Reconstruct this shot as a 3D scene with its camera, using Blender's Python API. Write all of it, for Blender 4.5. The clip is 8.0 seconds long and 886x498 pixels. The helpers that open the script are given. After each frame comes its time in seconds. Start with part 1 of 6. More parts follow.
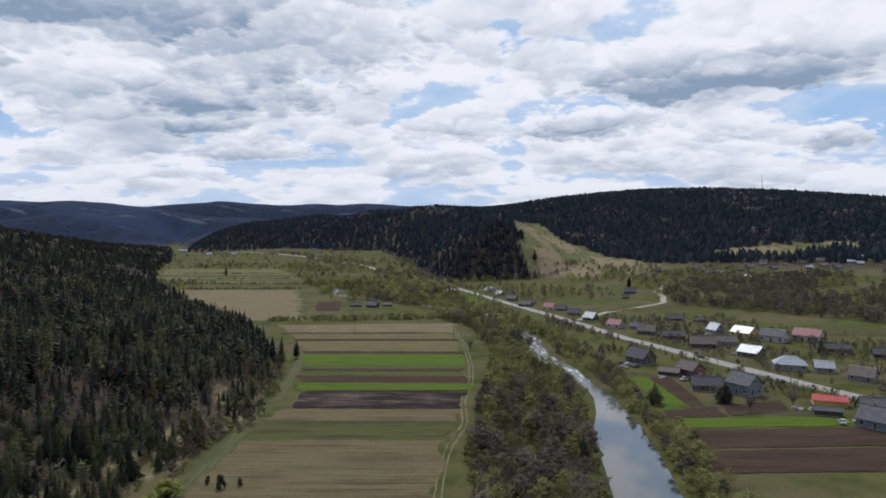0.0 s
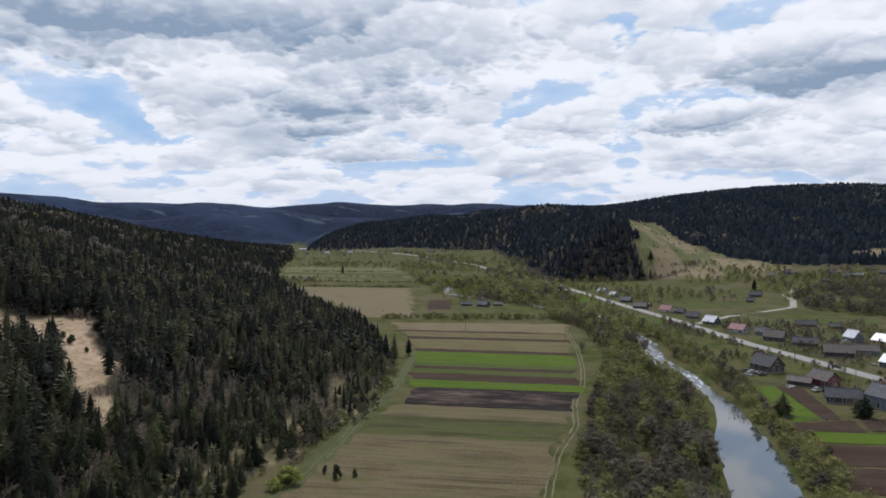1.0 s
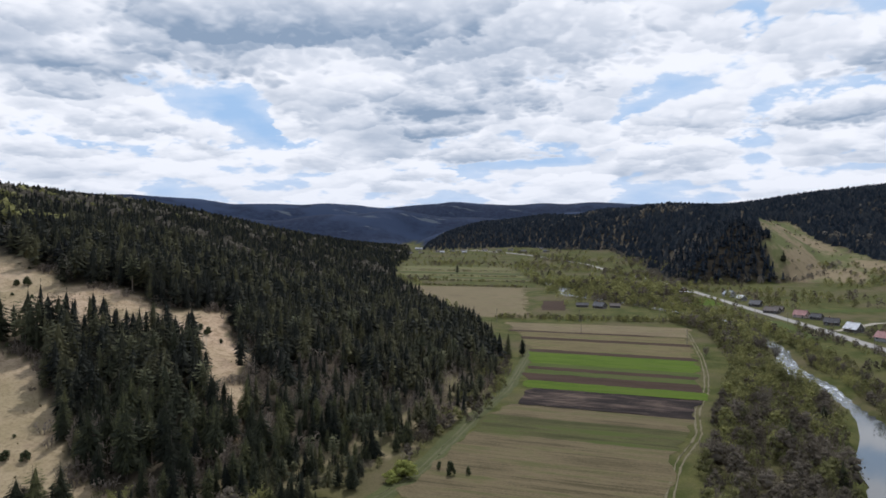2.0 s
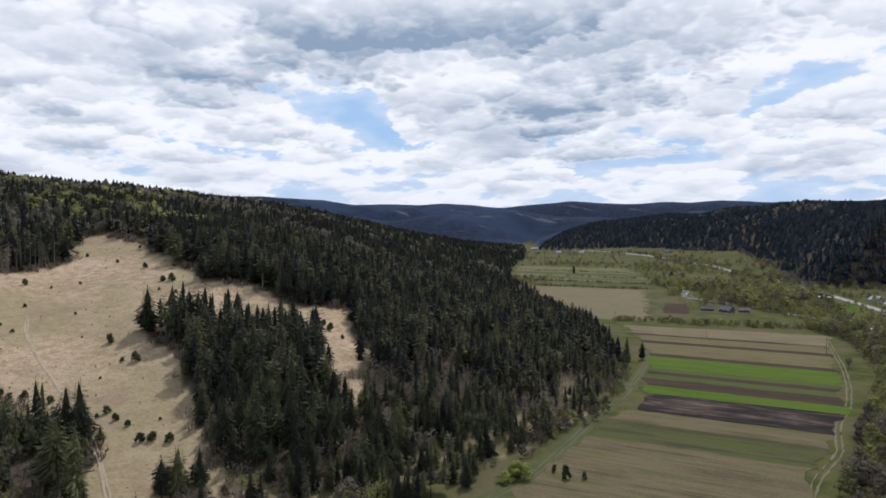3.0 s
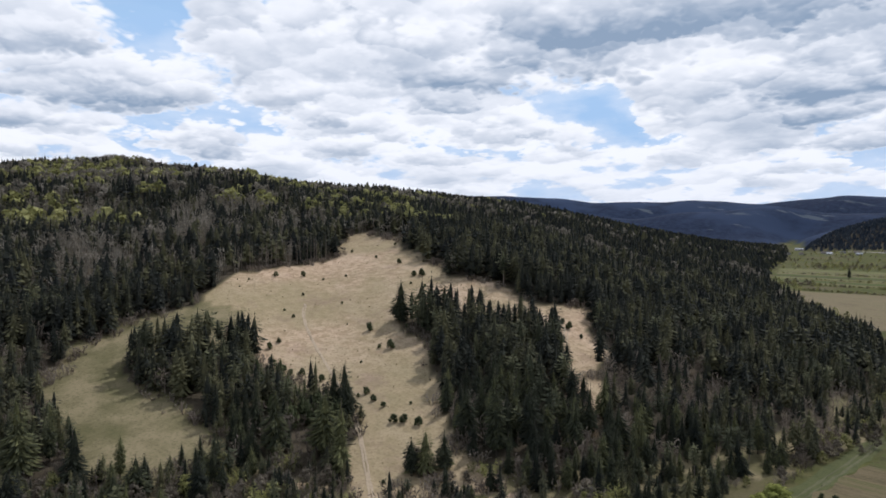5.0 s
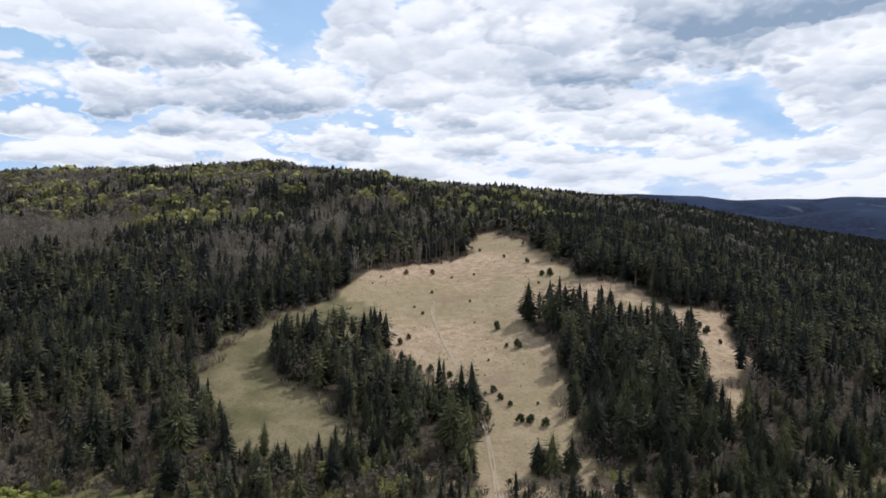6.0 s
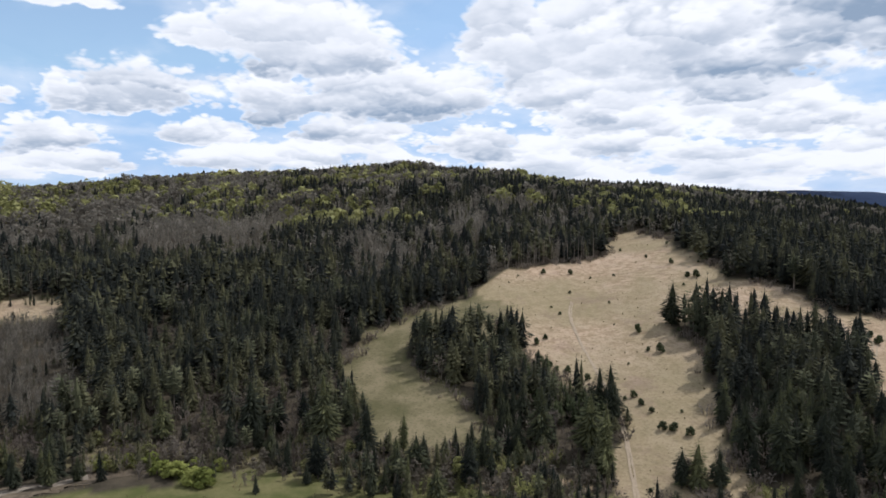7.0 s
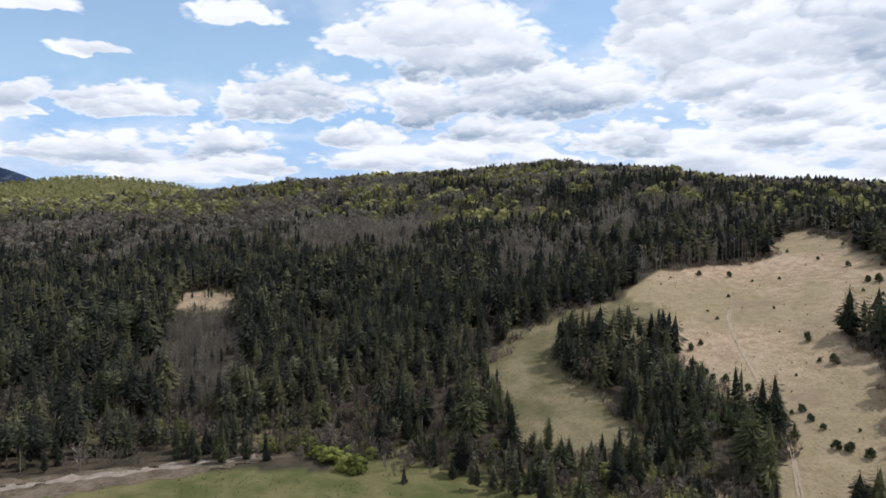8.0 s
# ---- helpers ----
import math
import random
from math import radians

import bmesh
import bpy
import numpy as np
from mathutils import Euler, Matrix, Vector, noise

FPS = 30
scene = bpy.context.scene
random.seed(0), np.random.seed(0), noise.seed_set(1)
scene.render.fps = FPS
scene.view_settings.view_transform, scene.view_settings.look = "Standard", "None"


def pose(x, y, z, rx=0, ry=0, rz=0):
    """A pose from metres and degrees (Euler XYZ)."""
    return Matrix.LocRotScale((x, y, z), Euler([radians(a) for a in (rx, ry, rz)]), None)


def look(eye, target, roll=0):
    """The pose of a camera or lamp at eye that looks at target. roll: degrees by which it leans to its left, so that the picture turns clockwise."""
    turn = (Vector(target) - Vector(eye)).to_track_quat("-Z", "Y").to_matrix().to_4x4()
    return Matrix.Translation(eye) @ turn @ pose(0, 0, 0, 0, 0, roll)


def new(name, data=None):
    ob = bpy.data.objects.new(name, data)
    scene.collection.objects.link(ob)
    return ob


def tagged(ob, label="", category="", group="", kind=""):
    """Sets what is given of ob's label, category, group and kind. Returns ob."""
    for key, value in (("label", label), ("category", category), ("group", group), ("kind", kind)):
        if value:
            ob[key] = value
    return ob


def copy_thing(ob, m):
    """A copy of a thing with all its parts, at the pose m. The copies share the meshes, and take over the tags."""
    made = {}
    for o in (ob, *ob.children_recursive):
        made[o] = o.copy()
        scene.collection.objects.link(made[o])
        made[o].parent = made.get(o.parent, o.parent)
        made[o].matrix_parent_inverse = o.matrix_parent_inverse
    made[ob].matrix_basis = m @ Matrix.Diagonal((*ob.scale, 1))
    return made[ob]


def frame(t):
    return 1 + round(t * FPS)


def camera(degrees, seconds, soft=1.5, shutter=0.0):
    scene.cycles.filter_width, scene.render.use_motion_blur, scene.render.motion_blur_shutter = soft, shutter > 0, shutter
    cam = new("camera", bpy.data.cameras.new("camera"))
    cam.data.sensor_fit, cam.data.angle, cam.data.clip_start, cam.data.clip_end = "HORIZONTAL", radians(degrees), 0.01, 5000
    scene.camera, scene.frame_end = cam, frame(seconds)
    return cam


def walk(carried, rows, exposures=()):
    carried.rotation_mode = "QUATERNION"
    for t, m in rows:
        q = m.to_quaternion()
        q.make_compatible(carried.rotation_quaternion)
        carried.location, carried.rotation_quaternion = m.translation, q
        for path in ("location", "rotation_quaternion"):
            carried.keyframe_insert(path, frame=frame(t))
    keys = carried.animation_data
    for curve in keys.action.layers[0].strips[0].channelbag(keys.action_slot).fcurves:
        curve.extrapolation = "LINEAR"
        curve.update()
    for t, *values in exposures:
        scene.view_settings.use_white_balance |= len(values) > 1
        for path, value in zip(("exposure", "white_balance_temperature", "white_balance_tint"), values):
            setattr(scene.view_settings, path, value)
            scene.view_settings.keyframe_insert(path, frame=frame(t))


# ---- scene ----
cam = camera(66.3, 8.0, soft=1.7)
EYE = 60.0
# seconds, yaw, pitch: the drone hovers and turns to its left
TURNS = [
    (0.0, 0.0, -1.41), (0.5, 4.53, -1.43), (1.0, 9.33, -1.45), (1.5, 14.13, -1.47), (3.0, 28.68, -1.49), (3.5, 33.55, -1.51),
    (4.0, 38.51, -1.54), (5.5, 54.0, -1.65), (6.0, 59.47, -1.69), (6.5, 65.15, -1.72), (7.0, 71.0, -1.76), (7.5, 76.95, -1.79), (8.0, 83.28, -1.82),
]
walk(cam, [(t, pose(0, 0, EYE, 90 + pitch, 0, yaw)) for t, yaw, pitch in TURNS], exposures=[(0.0, -0.24, 5980.0, 13.0), (1.5, -0.17, 5980.0, 13.0), (3.0, -0.11, 5980.0, 13.0), (4.0, -0.13, 5980.0, 13.0), (6.0, -0.05, 5980.0, 13.0), (8.0, -0.04, 5980.0, 13.0)])

# ---- node helpers ----
def node(tree, kind, into=None, **props):
    n = tree.nodes.new(kind)
    for key, value in props.items():
        setattr(n, key, value)
    for key, value in (into or {}).items():
        if isinstance(value, bpy.types.NodeSocket):
            tree.links.new(value, n.inputs[key])
        else:
            n.inputs[key].default_value = value
    return n


def maths(tree, op, a, b=0.0, c=0.0, clamp=False):
    return node(tree, "ShaderNodeMath", {0: a, 1: b, 2: c}, operation=op, use_clamp=clamp).outputs[0]


def vmath(tree, op, a, b=(0, 0, 0), c=(0, 0, 0)):
    n = node(tree, "ShaderNodeVectorMath", {0: a, 1: b, 2: c}, operation=op)
    return n.outputs["Value"] if op in ("DOT_PRODUCT", "LENGTH") else n.outputs[0]


def blend(tree, f, a, b, how="MIX"):
    n = node(tree, "ShaderNodeMix", {"Factor": f}, data_type="RGBA", blend_type=how)
    for key, value in ((6, a), (7, b)):
        if isinstance(value, bpy.types.NodeSocket):
            tree.links.new(value, n.inputs[key])
        else:
            n.inputs[key].default_value = (*value, 1) if len(value) == 3 else value
    return n.outputs[2]


def ramp(tree, f, lo, hi):
    """0 below lo, 1 above hi, soft between."""
    return node(tree, "ShaderNodeMapRange", {0: f, 1: lo, 2: hi, 3: 0.0, 4: 1.0}, interpolation_type="SMOOTHSTEP").outputs[0]


# ---- daylight: a spring noon with broken cloud, the sun high ahead of the first view ----
SUN_AZ, SUN_EL = 8.0, 54.0
world = bpy.data.worlds.new("sky")
scene.world = world
world.use_nodes = True
wt = world.node_tree
wt.nodes.clear()
way = node(wt, "ShaderNodeTexCoord").outputs["Generated"]
split = node(wt, "ShaderNodeSeparateXYZ", {0: way})
wx, wy, wz = split.outputs
sky = node(wt, "ShaderNodeTexSky", sky_type="NISHITA", sun_disc=False, sun_elevation=radians(SUN_EL), sun_rotation=radians(-SUN_AZ), air_density=1.0, dust_density=0.6, ozone_density=1.5)
blue = vmath(wt, "MINIMUM", blend(wt, 1.0, sky.outputs[0], (0.172, 0.180, 0.166), "MULTIPLY"), (0.40, 0.635, 0.92))
# cloud deck: the way to the sky laid on a level sheet
lift = maths(wt, "ADD", maths(wt, "MAXIMUM", wz, 0.0), 0.27)
flat = vmath(wt, "DIVIDE", way, node(wt, "ShaderNodeCombineXYZ", {0: lift, 1: lift, 2: lift}).outputs[0])
deg_az = maths(wt, "MULTIPLY", maths(wt, "ARCTAN2", maths(wt, "MULTIPLY", wx, -1.0), wy), 57.2958)
deg_el = maths(wt, "MULTIPLY", maths(wt, "ARCSINE", wz), 57.2958)
here = node(wt, "ShaderNodeCombineXYZ", {0: deg_az, 1: deg_el}).outputs[0]


warp = node(wt, "ShaderNodeTexNoise", {"Vector": flat, "Scale": 1.7, "Detail": 6.0, "Roughness": 0.62}).outputs["Color"]
loose = vmath(wt, "MULTIPLY_ADD", vmath(wt, "SUBTRACT", warp, (0.5, 0.5, 0.5)), (15.0, 7.0, 0.0), here)
ruffle = node(wt, "ShaderNodeTexNoise", {"Vector": vmath(wt, "MULTIPLY", flat, (1, 1, 0.4)), "Scale": 3.2, "Detail": 4.0, "Roughness": 0.6}).outputs["Color"]
firm = vmath(wt, "MULTIPLY_ADD", vmath(wt, "SUBTRACT", ruffle, (0.5, 0.5, 0.5)), (10.0, 3.2, 0.0), here)


def bank(at, az, el, half_az, half_el, amount):
    """A denser (plus) or thinner (minus) part of the cloud deck."""
    off = vmath(wt, "MULTIPLY", vmath(wt, "SUBTRACT", at, (az, el, 0)), (1 / half_az, 1 / half_el, 0))
    return maths(wt, "MULTIPLY", maths(wt, "EXPONENT", maths(wt, "MULTIPLY", vmath(wt, "DOT_PRODUCT", off, off), -1.0)), amount)


GAPS = (
    (71.5, 15.5, 3.5, 3.6, -0.17), (67.0, 12.0, 2.6, 1.6, -0.14), (35.7, 9.8, 2.4, 1.6, -0.19), (33.0, 7.5, 2.5, 1.1, -0.14),
    (1.5, 10.2, 5, 1.5, -0.15), (-5.5, 16.0, 3, 1.8, -0.15), (-28.0, 9.6, 4.5, 1.0, -0.14), (106.0, 14.0, 12, 4.4, -0.2), (94.0, 12.8, 7, 1.3, -0.14),
    (91.0, 8.6, 7, 0.8, -0.14), (96.0, 6.4, 4, 0.9, -0.13), (114.0, 8.6, 8, 0.7, -0.10))
overcast = maths(wt, "MULTIPLY_ADD", ramp(wt, deg_az, 50.0, 95.0), -0.08, 0.05)


def deck(shrink, lower):
    """How dense the loose cloud is at the way looked, or a little above it."""
    at = vmath(wt, "MULTIPLY", flat, (shrink, shrink, 0.0))
    out = node(wt, "ShaderNodeTexNoise", {"Vector": at, "Scale": 1.75, "Detail": 6.0 if shrink == 1.0 else 4.0, "Roughness": 0.5, "Distortion": 0.1}).outputs[0]
    out = maths(wt, "MULTIPLY_ADD", node(wt, "ShaderNodeTexNoise", {"Vector": at, "Scale": 5.5, "Detail": 5.0, "Roughness": 0.5}).outputs[0], 0.32, maths(wt, "MULTIPLY_ADD", out, 0.85, overcast))
    spot = vmath(wt, "ADD", loose, (0, lower, 0))
    for b in GAPS:
        out = maths(wt, "ADD", out, bank(spot, *b))
    return out


def billows(shrink):
    """Rounded heaps in three sizes, like the edge of a cumulus."""
    at, out = vmath(wt, "MULTIPLY", flat, (shrink, shrink, shrink * 0.6)), -0.72
    for scale, amount in ((5.0, 1.2), (10.0, 1.8), (21.0, 1.3)):
        n = node(wt, "ShaderNodeTexNoise", {"Vector": at, "Scale": scale, "Detail": 1.5, "Roughness": 0.5}).outputs[0]
        out = maths(wt, "MULTIPLY_ADD", maths(wt, "ABSOLUTE", maths(wt, "MULTIPLY_ADD", n, 2.0, -1.0)), amount, out)
    return out


heap_n, heap_up = billows(1.0), billows(0.965)
lit = maths(wt, "SUBTRACT", heap_n, heap_up)
dens, above = deck(1.0, 0.0), deck(0.955, 1.0)
cover = maths(wt, "MAXIMUM", ramp(wt, dens, 0.54, 0.60), maths(wt, "MULTIPLY", ramp(wt, dens, 0.42, 0.62), 0.4))
shade = maths(wt, "MULTIPLY", ramp(wt, above, 0.55, 0.82), 0.6)
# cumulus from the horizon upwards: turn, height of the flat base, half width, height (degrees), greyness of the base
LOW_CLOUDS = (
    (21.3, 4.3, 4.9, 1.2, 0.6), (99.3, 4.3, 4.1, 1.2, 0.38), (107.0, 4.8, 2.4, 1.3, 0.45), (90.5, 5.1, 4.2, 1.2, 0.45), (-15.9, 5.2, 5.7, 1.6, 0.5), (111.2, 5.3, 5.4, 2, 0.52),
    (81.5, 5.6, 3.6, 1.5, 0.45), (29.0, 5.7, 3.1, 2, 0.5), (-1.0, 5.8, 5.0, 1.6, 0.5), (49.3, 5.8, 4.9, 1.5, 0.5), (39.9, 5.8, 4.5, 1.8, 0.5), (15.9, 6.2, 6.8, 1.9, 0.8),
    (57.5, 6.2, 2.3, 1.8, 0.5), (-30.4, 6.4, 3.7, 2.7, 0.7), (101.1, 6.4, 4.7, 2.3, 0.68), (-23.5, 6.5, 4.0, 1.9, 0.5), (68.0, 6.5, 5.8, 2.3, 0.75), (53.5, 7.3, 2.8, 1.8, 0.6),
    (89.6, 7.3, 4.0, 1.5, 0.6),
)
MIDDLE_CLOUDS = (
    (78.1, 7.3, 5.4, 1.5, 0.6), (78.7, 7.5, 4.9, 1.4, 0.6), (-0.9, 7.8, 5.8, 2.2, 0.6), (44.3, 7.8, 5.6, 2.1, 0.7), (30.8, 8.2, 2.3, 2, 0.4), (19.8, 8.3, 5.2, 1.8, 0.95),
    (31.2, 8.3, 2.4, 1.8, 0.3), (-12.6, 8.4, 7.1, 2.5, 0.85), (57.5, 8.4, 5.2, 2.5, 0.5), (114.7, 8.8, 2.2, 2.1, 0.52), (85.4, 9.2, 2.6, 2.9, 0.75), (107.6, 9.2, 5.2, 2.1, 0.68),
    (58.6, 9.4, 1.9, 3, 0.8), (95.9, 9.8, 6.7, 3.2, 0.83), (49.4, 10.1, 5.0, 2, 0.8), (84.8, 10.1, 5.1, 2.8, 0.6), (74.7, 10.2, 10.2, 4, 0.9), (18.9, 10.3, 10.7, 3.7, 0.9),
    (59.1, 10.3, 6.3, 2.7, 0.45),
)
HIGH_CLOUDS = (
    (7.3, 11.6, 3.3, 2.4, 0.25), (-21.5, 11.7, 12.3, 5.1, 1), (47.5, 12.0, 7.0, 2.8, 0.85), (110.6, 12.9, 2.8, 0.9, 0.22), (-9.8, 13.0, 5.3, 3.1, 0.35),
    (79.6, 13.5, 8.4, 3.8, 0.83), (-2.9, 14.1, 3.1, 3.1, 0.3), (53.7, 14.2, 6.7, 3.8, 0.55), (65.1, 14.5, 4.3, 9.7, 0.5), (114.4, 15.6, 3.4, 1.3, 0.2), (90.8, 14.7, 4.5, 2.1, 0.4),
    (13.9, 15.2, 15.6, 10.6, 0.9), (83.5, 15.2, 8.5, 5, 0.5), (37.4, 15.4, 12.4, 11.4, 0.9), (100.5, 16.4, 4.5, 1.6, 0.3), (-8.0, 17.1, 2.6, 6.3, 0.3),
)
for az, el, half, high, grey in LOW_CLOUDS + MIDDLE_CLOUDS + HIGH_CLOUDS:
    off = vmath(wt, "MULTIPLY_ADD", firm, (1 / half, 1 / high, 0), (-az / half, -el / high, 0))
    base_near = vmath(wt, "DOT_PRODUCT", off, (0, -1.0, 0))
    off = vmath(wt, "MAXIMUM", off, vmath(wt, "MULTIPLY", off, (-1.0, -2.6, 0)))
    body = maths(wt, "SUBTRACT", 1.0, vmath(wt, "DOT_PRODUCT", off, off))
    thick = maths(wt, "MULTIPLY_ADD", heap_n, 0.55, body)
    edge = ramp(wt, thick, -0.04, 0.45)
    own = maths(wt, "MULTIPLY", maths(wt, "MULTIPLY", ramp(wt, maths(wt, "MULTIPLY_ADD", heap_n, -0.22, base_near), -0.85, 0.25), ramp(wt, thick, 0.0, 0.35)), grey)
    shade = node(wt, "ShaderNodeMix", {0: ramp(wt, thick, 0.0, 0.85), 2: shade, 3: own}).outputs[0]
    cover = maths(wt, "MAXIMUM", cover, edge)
veil = maths(wt, "MULTIPLY_ADD", cover, 0.9, 0.1)
# tops catch the light, undersides are grey: heaps stacked behind one another, each bright above and dim below
bumpy = node(wt, "ShaderNodeTexNoise", {"Vector": vmath(wt, "MULTIPLY", flat, (1, 1, 0)), "Scale": 7.0, "Detail": 4.0, "Roughness": 0.55}).outputs["Color"]


def heaps(scale, rough):
    """How far down in its own heap of cloud the way looked meets it: 0 at the crown, 1 at the base."""
    sheet = vmath(wt, "MULTIPLY", vmath(wt, "MULTIPLY_ADD", vmath(wt, "SUBTRACT", bumpy, (0.5, 0.5, 0.5)), (rough, rough, 0), flat), (1, 1, 0))
    heart = node(wt, "ShaderNodeTexVoronoi", {"Vector": sheet, "Scale": scale, "Randomness": 0.95, "Smoothness": 0.22}, voronoi_dimensions="2D", feature="SMOOTH_F1").outputs["Position"]
    down = maths(wt, "SUBTRACT", vmath(wt, "LENGTH", sheet), vmath(wt, "LENGTH", vmath(wt, "MULTIPLY", heart, (1, 1, 0))))
    return ramp(wt, maths(wt, "MULTIPLY", down, scale), -0.5, 0.55)


stacked = maths(wt, "MULTIPLY_ADD", heaps(2.5, 0.30), 0.62, maths(wt, "MULTIPLY", heaps(5.6, 0.20), 0.38))
shade = maths(wt, "MULTIPLY_ADD", maths(wt, "SUBTRACT", stacked, 0.48), maths(wt, "MULTIPLY_ADD", shade, 0.5, 0.4), maths(wt, "MULTIPLY", shade, 0.95))
shade = maths(wt, "SUBTRACT", shade, maths(wt, "MULTIPLY", lit, 0.05), clamp=True)
cloud = blend(wt, shade, (1.13, 1.125, 1.11), (0.34, 0.435, 0.55))
air = blend(wt, veil, blue, cloud)
pale = ramp(wt, maths(wt, "MULTIPLY", deg_el, -1.0), -8.0, 0.0)
air = blend(wt, maths(wt, "MULTIPLY", pale, 0.4), air, (0.84, 0.88, 0.94))
wbg = node(wt, "ShaderNodeBackground", {"Color": air, "Strength": 0.92})
wout = node(wt, "ShaderNodeOutputWorld", {"Surface": wbg.outputs[0]})

sun_data = bpy.data.lights.new("sun", "SUN")
sun_data.energy, sun_data.angle, sun_data.color = 3.3, radians(0.6), (1.0, 0.955, 0.88)
sun = new("sun", sun_data)
sa, se = radians(SUN_AZ), radians(SUN_EL)
sun.matrix_world = look((-math.sin(sa) * math.cos(se) * 900, math.cos(sa) * math.cos(se) * 900, math.sin(se) * 900), (0, 0, 0))


# ---- materials ----
def surface(name, dark, light, size=1.0, rough=0.85, bump=0.3, fine=8.0, spec=0.2, vary=0.0, metal=0.0, depth=0.05):
    """A plain material in two tones: coarse stains, fine grain and relief; vary: spread from piece to piece."""
    m = bpy.data.materials.new(name)
    m.use_nodes = True
    t = m.node_tree
    bsdf = t.nodes["Principled BSDF"]
    pos = node(t, "ShaderNodeNewGeometry").outputs["Position"]
    big = node(t, "ShaderNodeTexNoise", {"Vector": pos, "Scale": 1 / size, "Detail": 6.0, "Roughness": 0.62}).outputs[0]
    small = node(t, "ShaderNodeTexNoise", {"Vector": pos, "Scale": fine / size, "Detail": 4.0, "Roughness": 0.6}).outputs[0]
    f = maths(t, "MULTIPLY_ADD", small, 0.7, maths(t, "MULTIPLY", big, 0.9))
    f = ramp(t, f, 0.5, 1.1)
    if vary:
        rnd = node(t, "ShaderNodeObjectInfo").outputs["Random"]
        f = maths(t, "ADD", f, maths(t, "MULTIPLY", maths(t, "SUBTRACT", rnd, 0.5), vary), clamp=True)
    t.links.new(blend(t, f, dark, light), bsdf.inputs["Base Color"])
    bsdf.inputs["Roughness"].default_value = rough
    bsdf.inputs["Metallic"].default_value = metal
    bsdf.inputs["Specular IOR Level"].default_value = spec
    if bump:
        b = node(t, "ShaderNodeBump", {"Strength": bump, "Distance": depth, "Height": small})
        t.links.new(b.outputs[0], bsdf.inputs["Normal"])
    return m


def foliage(name, dark, mid, light, through_share=0.15, rough=0.75, size=1.5, each=0.2):
    """Needles, leaves or twigs: three tones by tree and by bough, a little light shining through."""
    m = bpy.data.materials.new(name)
    m.use_nodes = True
    t = m.node_tree
    t.nodes.clear()
    geo = node(t, "ShaderNodeNewGeometry")
    tint = node(t, "ShaderNodeAttribute", attribute_name="tint").outputs["Fac"]
    rnd = node(t, "ShaderNodeObjectInfo").outputs["Random"]
    grain_n = node(t, "ShaderNodeTexNoise", {"Vector": geo.outputs["Position"], "Scale": 1 / size, "Detail": 3.0}).outputs[0]
    f = maths(t, "ADD", maths(t, "MULTIPLY", tint, 0.62), maths(t, "MULTIPLY", geo.outputs["Random Per Island"], 0.24))
    f = maths(t, "ADD", f, maths(t, "MULTIPLY_ADD", rnd, each, maths(t, "MULTIPLY_ADD", grain_n, 0.5, -0.2)), clamp=True)
    col = blend(t, ramp(t, f, 0.0, 0.55), dark, mid)
    col = blend(t, ramp(t, f, 0.5, 1.0), col, light)
    dif = node(t, "ShaderNodeBsdfPrincipled", {"Base Color": col, "Roughness": rough, "Specular IOR Level": 0.02})
    tra = node(t, "ShaderNodeBsdfTranslucent", {"Color": col})
    mix = node(t, "ShaderNodeMixShader", {0: through_share, 1: dif.outputs[0], 2: tra.outputs[0]})
    node(t, "ShaderNodeOutputMaterial", {0: mix.outputs[0]})
    return m


# spruce green; the darkest tone is lifted and blued to stand for haze
SPRUCE = foliage("spruce_needles", (0.0140, 0.0150, 0.0175), (0.0265, 0.0290, 0.0238), (0.092, 0.088, 0.047), 0.05)
LONESPRUCE = foliage("spruce_boughs", (0.013, 0.0150, 0.0145), (0.033, 0.037, 0.024), (0.118, 0.119, 0.054), 0.06, each=0.65)
# a darker, bluer SPRUCE for the far hill: distance haze put into the colour
HAZYSPRUCE = foliage("hazy_spruce_needles", (0.014, 0.018, 0.026), (0.027, 0.035, 0.046), (0.052, 0.058, 0.064), 0.08)
PINE = foliage("pine_needles", (0.022, 0.025, 0.019), (0.050, 0.054, 0.034), (0.105, 0.106, 0.060), 0.08)
BARE = foliage("bare_twigs", (0.085, 0.075, 0.060), (0.160, 0.143, 0.116), (0.265, 0.238, 0.196), 0.4)
BRUSH = foliage("thicket_twigs", (0.066, 0.056, 0.044), (0.108, 0.092, 0.071), (0.175, 0.150, 0.117), 0.3)
TWIGS = foliage("brush_twigs", (0.075, 0.060, 0.050), (0.145, 0.120, 0.098), (0.24, 0.205, 0.17), 0.42)
BUD = foliage("budding_twigs", (0.082, 0.080, 0.040), (0.150, 0.147, 0.064), (0.29, 0.285, 0.108), 0.35)
FRESH = foliage("fresh_leaves", (0.12, 0.120, 0.046), (0.23, 0.226, 0.088), (0.37, 0.355, 0.16), 0.25)
YOUNGPINE = foliage("young_pine_needles", (0.034, 0.041, 0.023), (0.070, 0.080, 0.041), (0.130, 0.138, 0.070), 0.15, each=0.5)
LIMELEAF = foliage("lime_leaves", (0.12, 0.138, 0.036), (0.20, 0.216, 0.06), (0.29, 0.30, 0.092), 0.3, each=0.6)
BARETREE = foliage("bare_limbs", (0.085, 0.072, 0.055), (0.15, 0.13, 0.105), (0.23, 0.205, 0.17), 0.1, each=0.6)
PALEBARK = surface("pale_pine_bark", (0.10, 0.080, 0.062), (0.24, 0.20, 0.16), 0.8, bump=0.4)
BARK = surface("bark", (0.035, 0.028, 0.022), (0.10, 0.085, 0.07), 0.6, bump=0.5)
